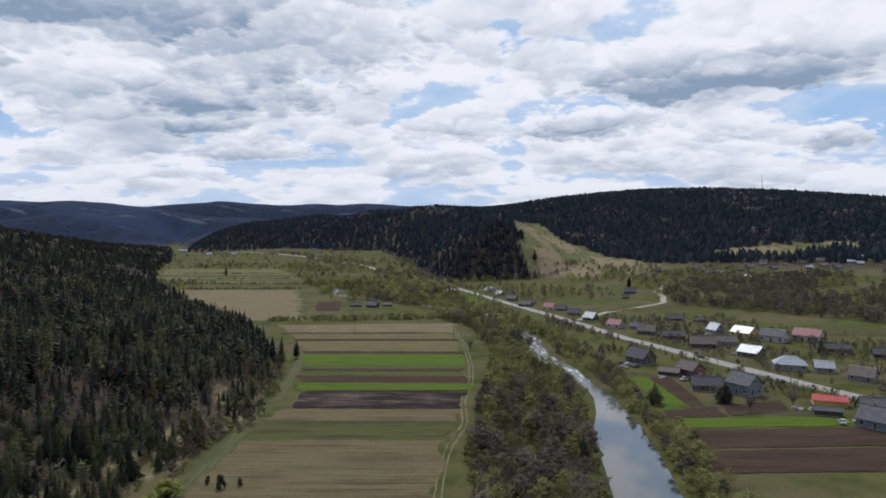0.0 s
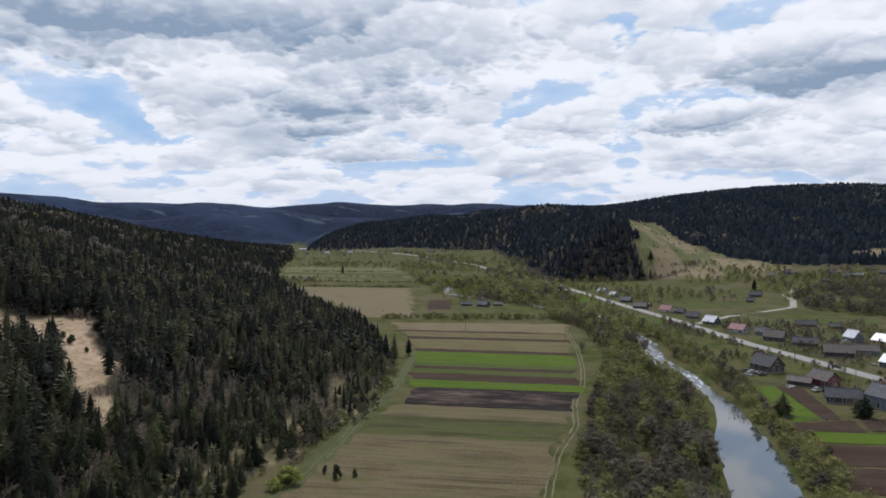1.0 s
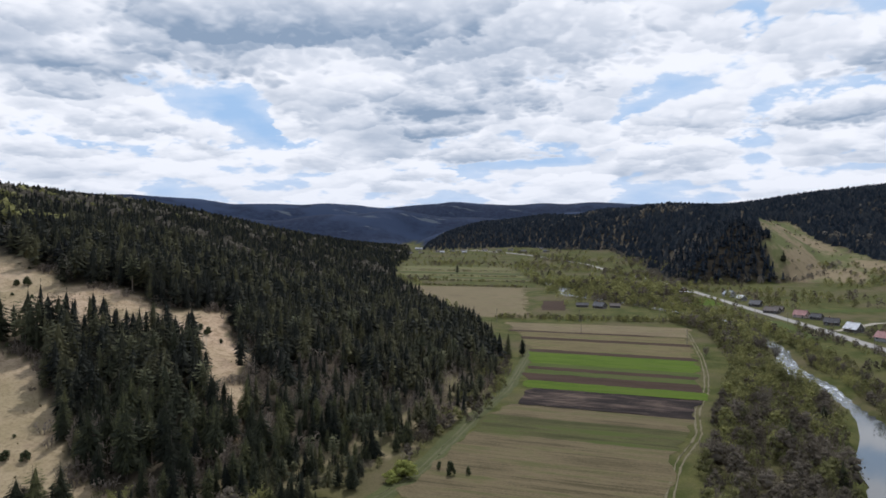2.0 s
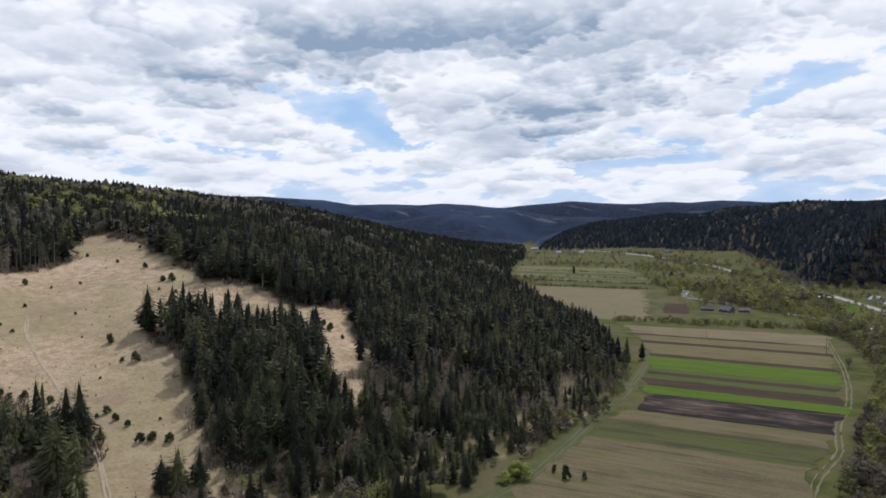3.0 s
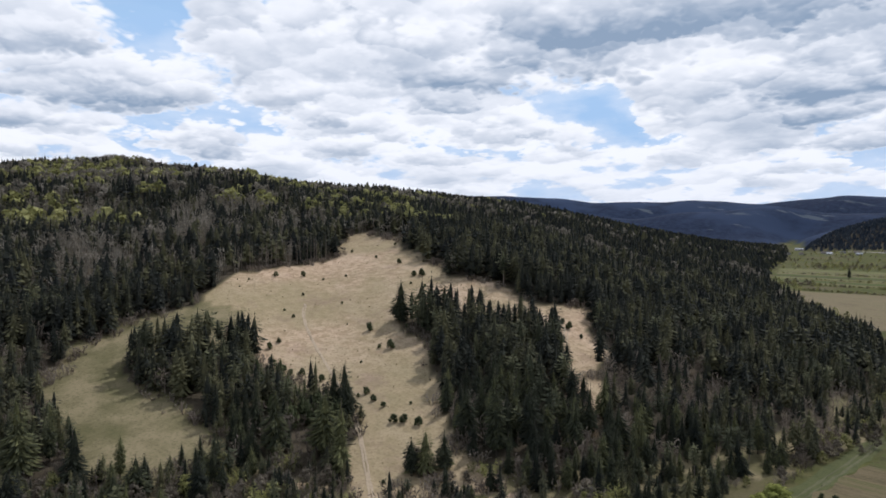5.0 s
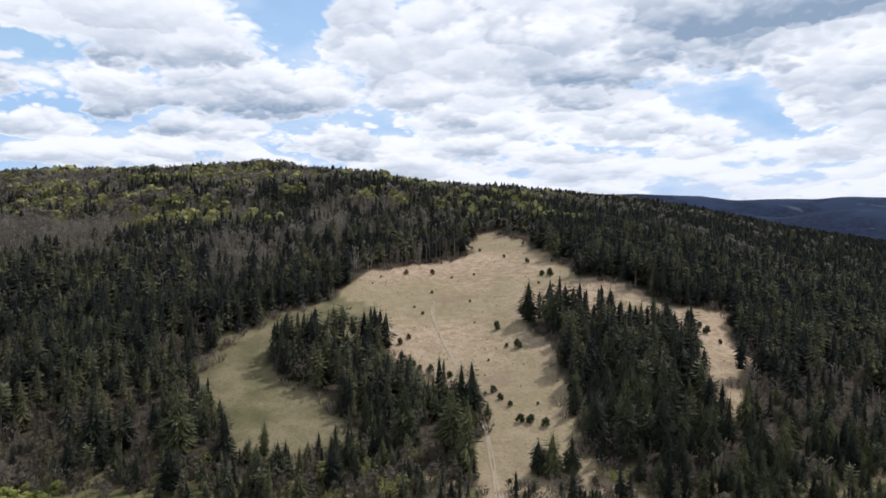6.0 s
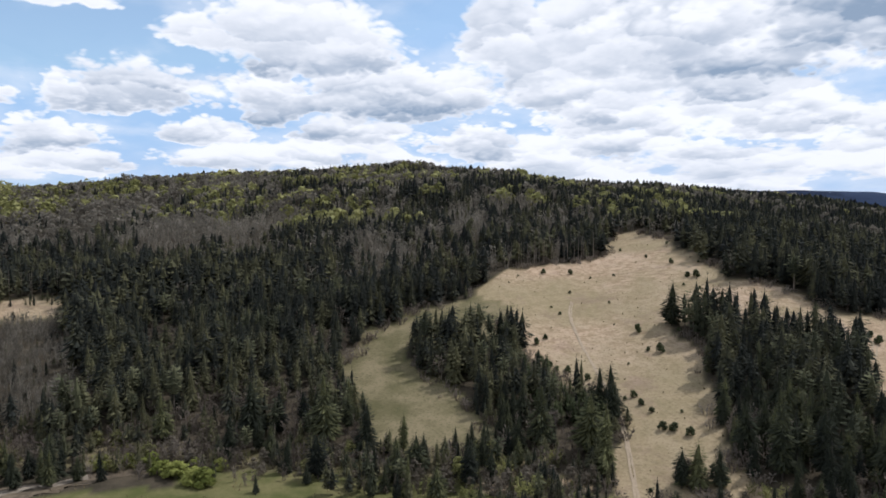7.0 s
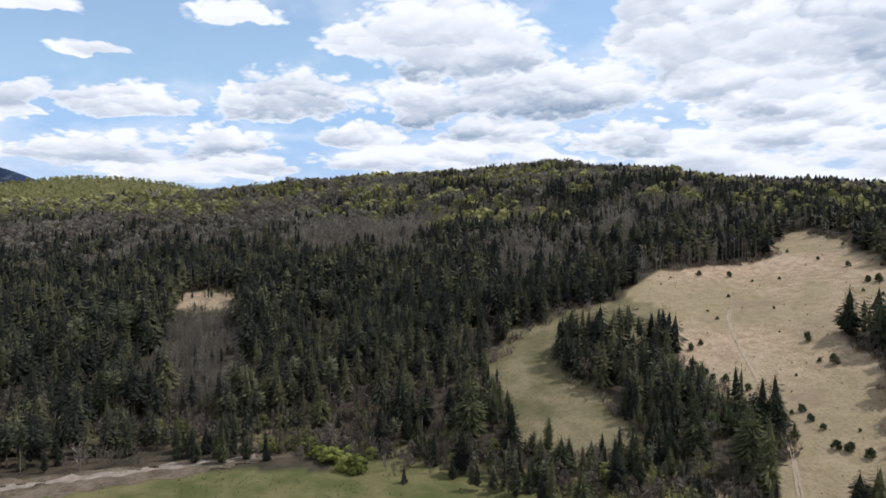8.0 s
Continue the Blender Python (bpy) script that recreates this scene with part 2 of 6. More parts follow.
ROADTOP = surface("worn_asphalt", (0.18, 0.173, 0.162), (0.275, 0.264, 0.248), 3.0, 0.8, 0.1)
GRAVEL = surface("pale_gravel", (0.16, 0.14, 0.105), (0.36, 0.335, 0.29), 1.5, 0.9, 0.3)
FARMRUT = surface("worn_farm_track", (0.085, 0.078, 0.042), (0.165, 0.140, 0.088), 1.2, 0.95, 0.3)
STONES = surface("stony_earth", (0.13, 0.105, 0.078), (0.31, 0.265, 0.21), 2.5, 0.95, 0.6, 6.0)
EARTH = surface("bare_earth", (0.050, 0.038, 0.025), (0.175, 0.138, 0.096), 7.0, 0.95, 0.4, 6.0)
PATHGRASS = surface("path_grass", (0.040, 0.047, 0.014), (0.074, 0.078, 0.027), 5.0, 0.95, 0.3)
GRASSRUT = surface("grassy_track", (0.058, 0.062, 0.028), (0.100, 0.096, 0.050), 1.2, 0.95, 0.3)
TRACKDIRT = surface("dirt_track", (0.255, 0.20, 0.135), (0.37, 0.295, 0.21), 1.2, 0.95, 0.3)


# ---- the lie of the land: a flat valley floor along +y, a wooded hill to the west, a spur and a dome to the north-east ----
FOOT_WEST = [(-300, -900), (-215, -140), (-190, -36), (-172, 12), (-140, 75), (-92, 122), (-68, 170), (-64, 222), (-74, 300),
             (-112, 393), (-186, 503), (-311, 736), (-430, 1000), (-540, 1331), (-760, 1900), (-1100, 2700), (-1700, 3900)]
SPUR = [(4, 812), (70, 835), (150, 900), (200, 1020), (240, 1200), (270, 1500), (300, 1900), (350, 2400), (330, 3500), (-1500, 3500),
        (-980, 2591), (-774, 2069), (-396, 1671), (-220, 1433), (-117, 1348), (-40, 1082)]

# the river's middle line and width
RIVER = [(20, -300, 14), (38, 60, 15), (47, 154, 13.5), (51, 182, 14), (54, 208, 13), (57, 228, 7.5), (59, 246, 6), (58.7, 258, 2.6), (58, 268, 2.0), (56.5, 284, 4), (53.5, 300, 9), (49.5, 318, 9.5), (47.5, 337, 6.5),
         (49.5, 360, 5.5), (51, 386, 4.5), (47, 412, 5), (30, 500, 6), (-30, 585, 7), (-102, 655, 8), (-112, 725, 8), (-150, 800, 7)]


def to_line(x, y, line, closed=False):
    """Distance to a line of plan points, and on which side of it (left: plus)."""
    best, side = np.full(x.shape, 1e9), np.zeros(x.shape)
    ends = line[1:] + line[:1] if closed else line[1:]
    for (ax, ay), (bx, by) in zip(line, ends):
        dx, dy = bx - ax, by - ay
        k = np.clip(((x - ax) * dx + (y - ay) * dy) / (dx * dx + dy * dy), 0, 1)
        d = np.hypot(x - ax - k * dx, y - ay - k * dy)
        near = d < best - 1e-6
        cross = dx * (y - ay) - dy * (x - ax)
        side = np.where(near, np.sign(cross), side)
        best = np.where(near, d, best)
    return best, side


def inside(x, y, ring):
    """Whether plan points lie in a closed ring."""
    odd = np.zeros(np.shape(x), bool)
    for (ax, ay), (bx, by) in zip(ring, ring[1:] + ring[:1]):
        if ay != by:
            odd ^= ((ay > y) != (by > y)) & (x < (bx - ax) * (y - ay) / (by - ay) + ax)
    return odd


def swell(x, y, size, seed):
    """Soft rolling noise of about -1 to 1, by summed waves."""
    rng = np.random.default_rng(seed)
    out = np.zeros(np.shape(x))
    for k in range(9):
        a, f, ph = rng.uniform(0, 6.28), rng.uniform(0.6, 1.9) / size, rng.uniform(0, 6.28)
        out = out + np.sin((x * math.cos(a) + y * math.sin(a)) * f * 6.28 + ph + 0.8 * np.sin((x * math.sin(a) - y * math.cos(a)) * f * 3.1 + ph))
    return out / 4.2


def grain(x, y, size, seed):
    """Value noise of 0 to 1."""
    u, v = np.asarray(x) / size + 1000, np.asarray(y) / size + 1000
    iu, iv = np.floor(u).astype(np.int64), np.floor(v).astype(np.int64)
    fu, fv = u - iu, v - iv
    fu, fv = fu * fu * (3 - 2 * fu), fv * fv * (3 - 2 * fv)

    def cell(i, j):
        n = (i * 374761393 + j * 668265263 + seed * 974634777) & 0xFFFFFFFF
        n = ((n ^ (n >> 13)) * 1274126177) & 0xFFFFFFFF
        return ((n ^ (n >> 16)) & 0xFFFF) / 65535.0

    return (cell(iu, iv) * (1 - fu) + cell(iu + 1, iv) * fu) * (1 - fv) + (cell(iu, iv + 1) * (1 - fu) + cell(iu + 1, iv + 1) * fu) * fv


WEST_AZ = [10, 24, 28, 32, 36, 40, 46, 51, 58, 66, 73, 82, 92, 101, 112, 125]
WEST_LIFT = [0.8, 0.9, 0.95, 1.05, 1.14, 1.2, 1.15, 1.09, 1.01, 1.045, 1.03, 0.97, 0.86, 0.76, 0.67, 0.6]
FAR_AZ = [-40, 0, 2.3, 6.4, 12, 15.5, 18.4, 23.5, 27.9, 32.7, 36.4, 40.6, 44.2, 60, 120]
FAR_EL = [2.2, 2.2, 2.2, 2.4, 2.25, 2.3, 2.5, 1.98, 2.32, 2.22, 2.28, 2.7, 2.85, 2.9, 2.6]


def land(x, y):
    """The ground's height in metres."""
    x, y = np.asarray(x, float), np.asarray(y, float)
    d, az = np.hypot(x, y) + 1e-6, np.degrees(np.arctan2(-x, y))
    off, side = to_line(x, y, FOOT_WEST)
    e = np.where(side > 0, off, 0)
    lift = np.interp(az, WEST_AZ, WEST_LIFT)
    west = 220 * (1 - np.exp(-np.maximum(e - 6, 0) / 850)) * lift
    west = west - 0.16 * np.maximum(e - 1120, 0) - 0.05 * np.maximum(d - 1150, 0) * (e > 0) * np.clip(e / 400, 0, 1)
    west = np.maximum(west, 0) + 2.5 * swell(x, y, 160, 3) * np.clip(e / 120, 0, 1) + 7 * swell(x, y, 420, 4) * np.clip((e - 250) / 400, 0, 1)
    green = 205 * np.exp(-(((x + 2150) / 620) ** 2 + ((y + 780) / 700) ** 2))
    dark = 315 * np.exp(-(((x + 2800) / 540) ** 2 + ((y + 1540) / 540) ** 2))
    off, side = to_line(x, y, SPUR, True)
    e = np.where(inside(x, y, SPUR), off, 0)
    spur = 126 * (1 - np.exp(-e / 105)) * (1 + 0.08 * swell(x, y, 300, 5)) * np.interp(y, [800, 1700, 2600, 3500], [1, 0.9, 0.7, 0.3])
    dome = 172 * np.exp(-0.5 * (((x - 760) / 640) ** 2 + ((y - 1950) / 470) ** 2))
    dome = dome + 70 * np.exp(-0.5 * (((x - 1250) / 500) ** 2 + ((y - 1100) / 420) ** 2))
    dome = np.maximum(dome - 12, 0) * np.interp(x, [250, 500, 800, 1100], [1.22, 1.12, 1.02, 0.97])
    north = (spur**4 + dome**4) ** 0.25
    el = np.interp(az, FAR_AZ, FAR_EL)
    crest = 60 + 4450 * np.tan(np.radians(el)) + 5 * swell(x, y, 330, 8)
    shape = np.where(d < 4450, np.exp(-(((d - 4450) / 480) ** 2)), np.exp(-(((d - 4450) / 900) ** 2)))
    far = crest * shape
    mid = (60 + 3350 * np.tan(np.radians(1.35 + 0.35 * np.sin(az * 0.33) + 0.12 * np.sin(az * 0.9)))) * np.exp(-(((d - 3350) / 330) ** 2))
    mid = mid * np.clip(1 - np.exp(-(((az - 21.2) / 2.2) ** 2)) * np.clip((3300 - d) / 300, 0, 1), 0, 1)
    far = np.maximum(far, mid) * (d > 2300)
    z = np.maximum(np.maximum(np.maximum(west, np.maximum(green, dark)), north), far)
    off, _ = to_line(x, y, [(px, py) for px, py, _ in RIVER])
    half = np.interp(y, [py for _, py, _ in RIVER], [w / 2 for _, _, w in RIVER])
    return z - 2.0 * np.clip((half + 2.0 - off) / 2.5, 0, 1) * (d < 900)

# ---- mesh helpers ----
def raw(name, verts, tris, material, parent=None, label="", tint=None, smooth=False):
    """One mesh object out of arrays of corners and triangles."""
    me = bpy.data.meshes.new(name)
    verts, tris = np.asarray(verts, np.float32), np.asarray(tris, np.int32)
    me.vertices.add(len(verts))
    me.vertices.foreach_set("co", verts.ravel())
    me.loops.add(tris.size)
    me.loops.foreach_set("vertex_index", tris.ravel())
    me.polygons.add(len(tris))
    me.polygons.foreach_set("loop_start", np.arange(0, tris.size, 3, dtype=np.int32))
    me.polygons.foreach_set("use_smooth", np.full(len(tris), smooth))
    if tint is not None:
        me.attributes.new("tint", "FLOAT", "POINT").data.foreach_set("value", np.asarray(tint, np.float32))
    me.update(calc_edges=True)
    me.materials.append(material)
    ob = new(name, me)
    ob.parent = parent
    if label:
        ob["label"] = label
    return ob


def part(name, bm, material, parent, label=""):
    me = bpy.data.meshes.new(name)
    bm.to_mesh(me)
    bm.free()
    me.materials.append(material)
    ob = new(name, me)
    ob.parent = parent
    if label:
        ob["label"] = label
    return ob


def ribbon(line, step=6.0):
    """A line of plan points (x, y, width) made fine, with its side vectors."""
    pts = np.array(line, float)
    run = np.r_[0, np.cumsum(np.hypot(*np.diff(pts[:, :2], axis=0).T))]
    s = np.linspace(0, run[-1], max(2, int(run[-1] / step)))
    p = np.stack([np.interp(s, run, pts[:, k]) for k in range(3)], 1)
    for _ in range(3):
        p[1:-1] = (p[:-2] + 2 * p[1:-1] + p[2:]) / 4
    d = np.gradient(p[:, :2], axis=0)
    d /= np.linalg.norm(d, axis=1, keepdims=True)
    return p, np.stack([-d[:, 1], d[:, 0]], 1)


def strip(name, line, lift, material, label, category="", kind="structure", step=5.0, ragged=0.0, cols=5, seed=1):
    """A long thin sheet on the ground: a road, a track, water."""
    p, n = ribbon(line, step)
    rng = np.random.default_rng(seed)
    v, wob = [], rng.normal(0, ragged, (len(p), 2))
    for c in range(cols):
        k = c / (cols - 1) - 0.5
        side = p[:, 2] * k + (wob[:, 0] if c == 0 else wob[:, 1] if c == cols - 1 else 0)
        xy = p[:, :2] + n * side[:, None]
        v.append(np.c_[xy, (land(xy[:, 0], xy[:, 1]) if lift > 0 else 0) + lift + np.zeros(len(p))])
    v = np.stack(v, 1).reshape(-1, 3)
    i = (np.arange(len(p) - 1)[:, None] * cols + np.arange(cols - 1)[None]).ravel()
    t = np.concatenate([np.stack([i, i + cols, i + 1], 1), np.stack([i + 1, i + cols, i + cols + 1], 1)])
    return tagged(raw(name, v, t, material, smooth=True), label, category or name, kind=kind)


# ---- what covers the ground ----
MEADOW = [(-100, 66), (-114, 70), (-128, 80), (-138, 92), (-148, 99), (-160, 104), (-175, 105), (-190, 102), (-202, 99), (-217, 101), (-248, 113), (-272, 110), (-299, 131), (-304, 157), (-301, 189), (-352, 228), (-345, 240), (-300, 228),
          (-237, 206), (-216, 202), (-199, 203), (-185, 207), (-178, 215), (-169, 236), (-152, 212), (-134, 195), (-121, 175), (-112, 162), (-103, 148), (-106, 128), (-112, 104), (-98, 84)]
BELT = [(-203, 158), (-187, 152), (-173, 150), (-157, 136), (-140, 125), (-126, 116), (-108, 116), (-97, 140), (-109, 148), (-119, 153), (-136, 174), (-156, 188), (-180, 180), (-196, 169)]
GLADE = [(-216, 40), (-188, 40), (-172, 40), (-164, 55), (-162, 70), (-180, 71), (-199, 71), (-208, 65), (-226, 67), (-235, 71), (-228, 85), (-220, 101), (-248, 113), (-272, 110), (-268, 97), (-263, 78), (-252, 60), (-234, 47)]
CLEARING = [(-368, -94), (-356, -68), (-303, -53), (-258, -46), (-226, -34), (-212, -52), (-236, -74), (-300, -84)]
LOWMEADOW = [(-150, 58), (-88, 52), (-86, 104), (-106, 114), (-116, 112), (-124, 98), (-136, 90), (-146, 84)]
SLOPE = [(122, 878), (106, 897), (112, 945), (108, 1060), (165, 1400), (205, 1440), (226, 1223), (262, 1046), (300, 941), (251, 868)]
TERRACE = [(379, 1000), (436, 975), (472, 945), (527, 955), (610, 975), (660, 1000), (560, 1050), (430, 1065)]


def rough_foot(y):
    """How far the trees come down onto the flat, in metres, along the southern foot of the hill."""
    return np.interp(y, [-150, -86, -45, -20, -8], [30, 28, 16, 9, 8])


def ragged_inside(x, y, ring, rough=5.0, seed=21):
    return inside(x + rough * (grain(x, y, 14, seed) - 0.5) * 2, y + rough * (grain(x, y, 14, seed + 1) - 0.5) * 2, ring)


def covers(x, y):
    """Dry meadow, woodland floor and far wood, each 0 or 1."""
    d = np.hypot(x, y)
    z = land(x, y)
    off, side = to_line(x, y, FOOT_WEST)
    dry = ragged_inside(x, y, MEADOW) & ~ragged_inside(x, y, BELT, 3)
    clear = ragged_inside(x, y, CLEARING, 4)
    dry = dry | (clear & (x < -326)) | (ragged_inside(x, y, LOWMEADOW, 4) & (grain(x, y, 9, 26) > 0.5)) 
    glade = ragged_inside(x, y, GLADE, 4)
    clear = ragged_inside(x, y, CLEARING, 4)
    slope = ragged_inside(x, y, SLOPE, 8) | ragged_inside(x, y, TERRACE, 26)
    green_hill = (((x + 2150) / 620) ** 2 + ((y + 780) / 700) ** 2 < 1.0) & (x < -1500)
    west = (side > 0) & (off > 0) & ~dry & ~glade & ~clear & ~green_hill
    spur = inside(x, y, SPUR) & ~slope & (np.degrees(np.arctan2(x, y)) < 8.2)
    dome = (z > 16) & (x > 60) & ~slope & (d > 900)
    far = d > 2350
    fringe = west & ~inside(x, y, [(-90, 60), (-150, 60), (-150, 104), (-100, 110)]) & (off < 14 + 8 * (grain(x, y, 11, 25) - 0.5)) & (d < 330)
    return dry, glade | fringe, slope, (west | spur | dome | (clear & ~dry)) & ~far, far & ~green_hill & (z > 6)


rings = np.r_[5.0, np.geomspace(14, 4940, 300)]
turns = np.radians(np.r_[np.arange(-46, 128, 0.5), np.arange(128, 314, 4.0)])
aa, dd = np.meshgrid(turns, rings)
gx, gy = (-np.sin(aa) * dd), (np.cos(aa) * dd)
gz = land(gx, gy)
rows_n, cols_n = gx.shape
i = (np.arange(rows_n - 1)[:, None] * cols_n + np.arange(cols_n)[None]).ravel()
j = (np.arange(rows_n - 1)[:, None] * cols_n + (np.arange(cols_n)[None] + 1) % cols_n).ravel()
gt = np.concatenate([np.stack([i, i + cols_n, j], 1), np.stack([j, i + cols_n, j + cols_n], 1)])
hub = np.array([[0.0, 0.0, 0.0]])
k = np.arange(cols_n)
gt = np.concatenate([gt, np.stack([np.full(cols_n, rows_n * cols_n), k, (k + 1) % cols_n], 1)])


def ground_material():
    m = bpy.data.materials.new("ground_cover")
    m.use_nodes = True
    t = m.node_tree
    bsdf = t.nodes["Principled BSDF"]
    pos = node(t, "ShaderNodeNewGeometry").outputs["Position"]

    def noise_at(scale, detail=5.0, rough=0.6, squash=(1, 1, 1)):
        return node(t, "ShaderNodeTexNoise", {"Vector": vmath(t, "MULTIPLY", pos, squash), "Scale": scale, "Detail": detail, "Roughness": rough}).outputs[0]

    cover_at = node(t, "ShaderNodeSeparateColor", {0: node(t, "ShaderNodeAttribute", attribute_name="cover").outputs["Color"]})
    more_at = node(t, "ShaderNodeSeparateColor", {0: node(t, "ShaderNodeAttribute", attribute_name="more").outputs["Color"]})
    fine, mid, big = noise_at(1.1, 6.0, 0.7), noise_at(0.09, 6.0), noise_at(0.016, 4.0)
    # valley grass: plots of green, olive and straw
    grass = blend(t, ramp(t, mid, 0.35, 0.66), (0.044, 0.053, 0.014), (0.088, 0.086, 0.030))
    grass = blend(t, ramp(t, big, 0.45, 0.66), grass, (0.098, 0.082, 0.046))
    grass = blend(t, maths(t, "MULTIPLY", ramp(t, fine, 0.42, 0.7), 0.45), grass, (0.030, 0.034, 0.013))
    # dry meadow: straw, with mossy and bare earthy parts
    patch_n = noise_at(0.28, 6.0, 0.68)
    straw = blend(t, ramp(t, patch_n, 0.34, 0.64), (0.268, 0.192, 0.124), (0.440, 0.330, 0.230))
    straw = blend(t, maths(t, "MULTIPLY", ramp(t, noise_at(0.03, 5.0, 0.7, (1, 2, 1)), 0.5, 0.62), 0.55), straw, (0.465, 0.358, 0.260))
    straw = blend(t, maths(t, "MULTIPLY", ramp(t, big, 0.40, 0.60), 0.6), straw, (0.225, 0.190, 0.105))
    straw = blend(t, maths(t, "MULTIPLY", ramp(t, noise_at(0.011, 5.0, 0.7), 0.47, 0.6), 0.3), straw, (0.205, 0.178, 0.096))
    straw = blend(t, maths(t, "MULTIPLY", ramp(t, noise_at(0.45, 6.0, 0.75), 0.56, 0.70), 0.5), straw, (0.165, 0.122, 0.082))
    straw = blend(t, maths(t, "MULTIPLY", ramp(t, noise_at(0.05, 6.0, 0.7), 0.54, 0.68), 0.45), straw, (0.20, 0.135, 0.110))
    straw = blend(t, maths(t, "MULTIPLY", ramp(t, fine, 0.48, 0.68), 0.7), straw, (0.155, 0.118, 0.070))
    # glade and wood fringe: olive grass, some cloud shade put into the tone
    dim_olive = blend(t, ramp(t, mid, 0.3, 0.7), (0.098, 0.090, 0.044), (0.200, 0.165, 0.098))
    dim_olive = blend(t, maths(t, "MULTIPLY", ramp(t, fine, 0.46, 0.7), 0.5), dim_olive, (0.05, 0.05, 0.025))
    litter = blend(t, ramp(t, mid, 0.3, 0.7), (0.034, 0.030, 0.021), (0.082, 0.066, 0.046))
    litter = blend(t, maths(t, "MULTIPLY", ramp(t, fine, 0.5, 0.7), 0.4), litter, (0.105, 0.086, 0.064))
    slope = blend(t, ramp(t, noise_at(0.02, 5.0, 0.65, (1, 0.4, 1)), 0.40, 0.56), (0.085, 0.095, 0.036), (0.185, 0.148, 0.092))
    slope = blend(t, maths(t, "MULTIPLY", ramp(t, noise_at(0.12, 4.0), 0.52, 0.66), 0.45), slope, (0.07, 0.065, 0.035))
    # far wooded ridges with pale strips: the blue is distance haze, painted in
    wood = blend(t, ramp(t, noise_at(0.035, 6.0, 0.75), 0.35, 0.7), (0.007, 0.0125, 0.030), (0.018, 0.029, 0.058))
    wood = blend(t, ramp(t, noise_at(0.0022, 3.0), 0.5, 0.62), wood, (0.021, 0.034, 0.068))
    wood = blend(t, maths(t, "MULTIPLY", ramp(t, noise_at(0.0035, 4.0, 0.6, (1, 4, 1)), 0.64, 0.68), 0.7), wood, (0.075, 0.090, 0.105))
    hayflat = blend(t, ramp(t, mid, 0.35, 0.68), (0.072, 0.080, 0.027), (0.145, 0.130, 0.060))
    hayflat = blend(t, maths(t, "MULTIPLY", ramp(t, fine, 0.45, 0.7), 0.4), hayflat, (0.075, 0.07, 0.03))
    c = blend(t, cover_at.outputs[0], grass, straw)
    c = blend(t, more_at.outputs[2], c, hayflat)
    c = blend(t, cover_at.outputs[1], c, litter)
    c = blend(t, more_at.outputs[0], c, dim_olive)
    c = blend(t, more_at.outputs[1], c, slope)
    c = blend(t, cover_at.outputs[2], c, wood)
    t.links.new(c, bsdf.inputs["Base Color"])
    bsdf.inputs["Roughness"].default_value, bsdf.inputs["Specular IOR Level"].default_value = 0.95, 0.05
    bump = node(t, "ShaderNodeBump", {"Strength": 0.5, "Distance": 0.35, "Height": fine})
    t.links.new(bump.outputs[0], bsdf.inputs["Normal"])
    return m


ground = raw("ground", np.concatenate([np.stack([gx, gy, gz], -1).reshape(-1, 3), hub]), gt, ground_material(), smooth=True)
dry, dim_ground, slopes, woods, hazy_farwood = (np.r_[c.ravel(), False].astype(np.float32) for c in covers(gx, gy))
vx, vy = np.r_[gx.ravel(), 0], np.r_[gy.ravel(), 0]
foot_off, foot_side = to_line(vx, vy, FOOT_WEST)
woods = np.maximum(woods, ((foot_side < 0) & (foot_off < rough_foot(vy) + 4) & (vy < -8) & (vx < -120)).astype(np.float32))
for attr, chans in (("cover", (dry, woods, hazy_farwood)), ("more", (dim_ground, slopes, (1 - dry) * np.clip((-70 - vx) / 30, 0, 1) * np.clip((130 - vy) / 40, 0, 1)))):
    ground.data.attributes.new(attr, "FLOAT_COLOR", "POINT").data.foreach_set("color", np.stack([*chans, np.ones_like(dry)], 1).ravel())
tagged(ground, "valley floor of spring grass rising to dry meadow and wooded hills", "ground", kind="structure")


def water_material():
    m = bpy.data.materials.new("river_water")
    m.use_nodes = True
    t = m.node_tree
    bsdf = t.nodes["Principled BSDF"]
    pos = node(t, "ShaderNodeNewGeometry").outputs["Position"]
    wave = node(t, "ShaderNodeTexNoise", {"Vector": pos, "Scale": 0.9, "Detail": 5.0, "Roughness": 0.65}).outputs[0]
    y = node(t, "ShaderNodeSeparateXYZ", {0: pos}).outputs[1]
    lively = ramp(t, y, 225.0, 290.0)
    foam = ramp(t, maths(t, "ADD", node(t, "ShaderNodeTexNoise", {"Vector": vmath(t, "MULTIPLY", pos, (1, 0.45, 1)), "Scale": 0.55, "Detail": 6.0, "Roughness": 0.7}).outputs[0], maths(t, "MULTIPLY", lively, 0.1)), 0.60, 0.74)
    t.links.new(blend(t, maths(t, "MULTIPLY", foam, maths(t, "MULTIPLY_ADD", lively, 0.75, 0.08)), (0.040, 0.048, 0.050), (0.66, 0.70, 0.74)), bsdf.inputs["Base Color"])
    t.links.new(maths(t, "MULTIPLY_ADD", lively, 0.2, 0.03), bsdf.inputs["Roughness"])
    bsdf.inputs["Specular IOR Level"].default_value, bsdf.inputs["IOR"].default_value = 1.0, 1.6
    bump = node(t, "ShaderNodeBump", {"Strength": maths(t, "MULTIPLY_ADD", lively, 0.4, 0.02), "Distance": 0.15, "Height": wave})
    t.links.new(bump.outputs[0], bsdf.inputs["Normal"])
    return m


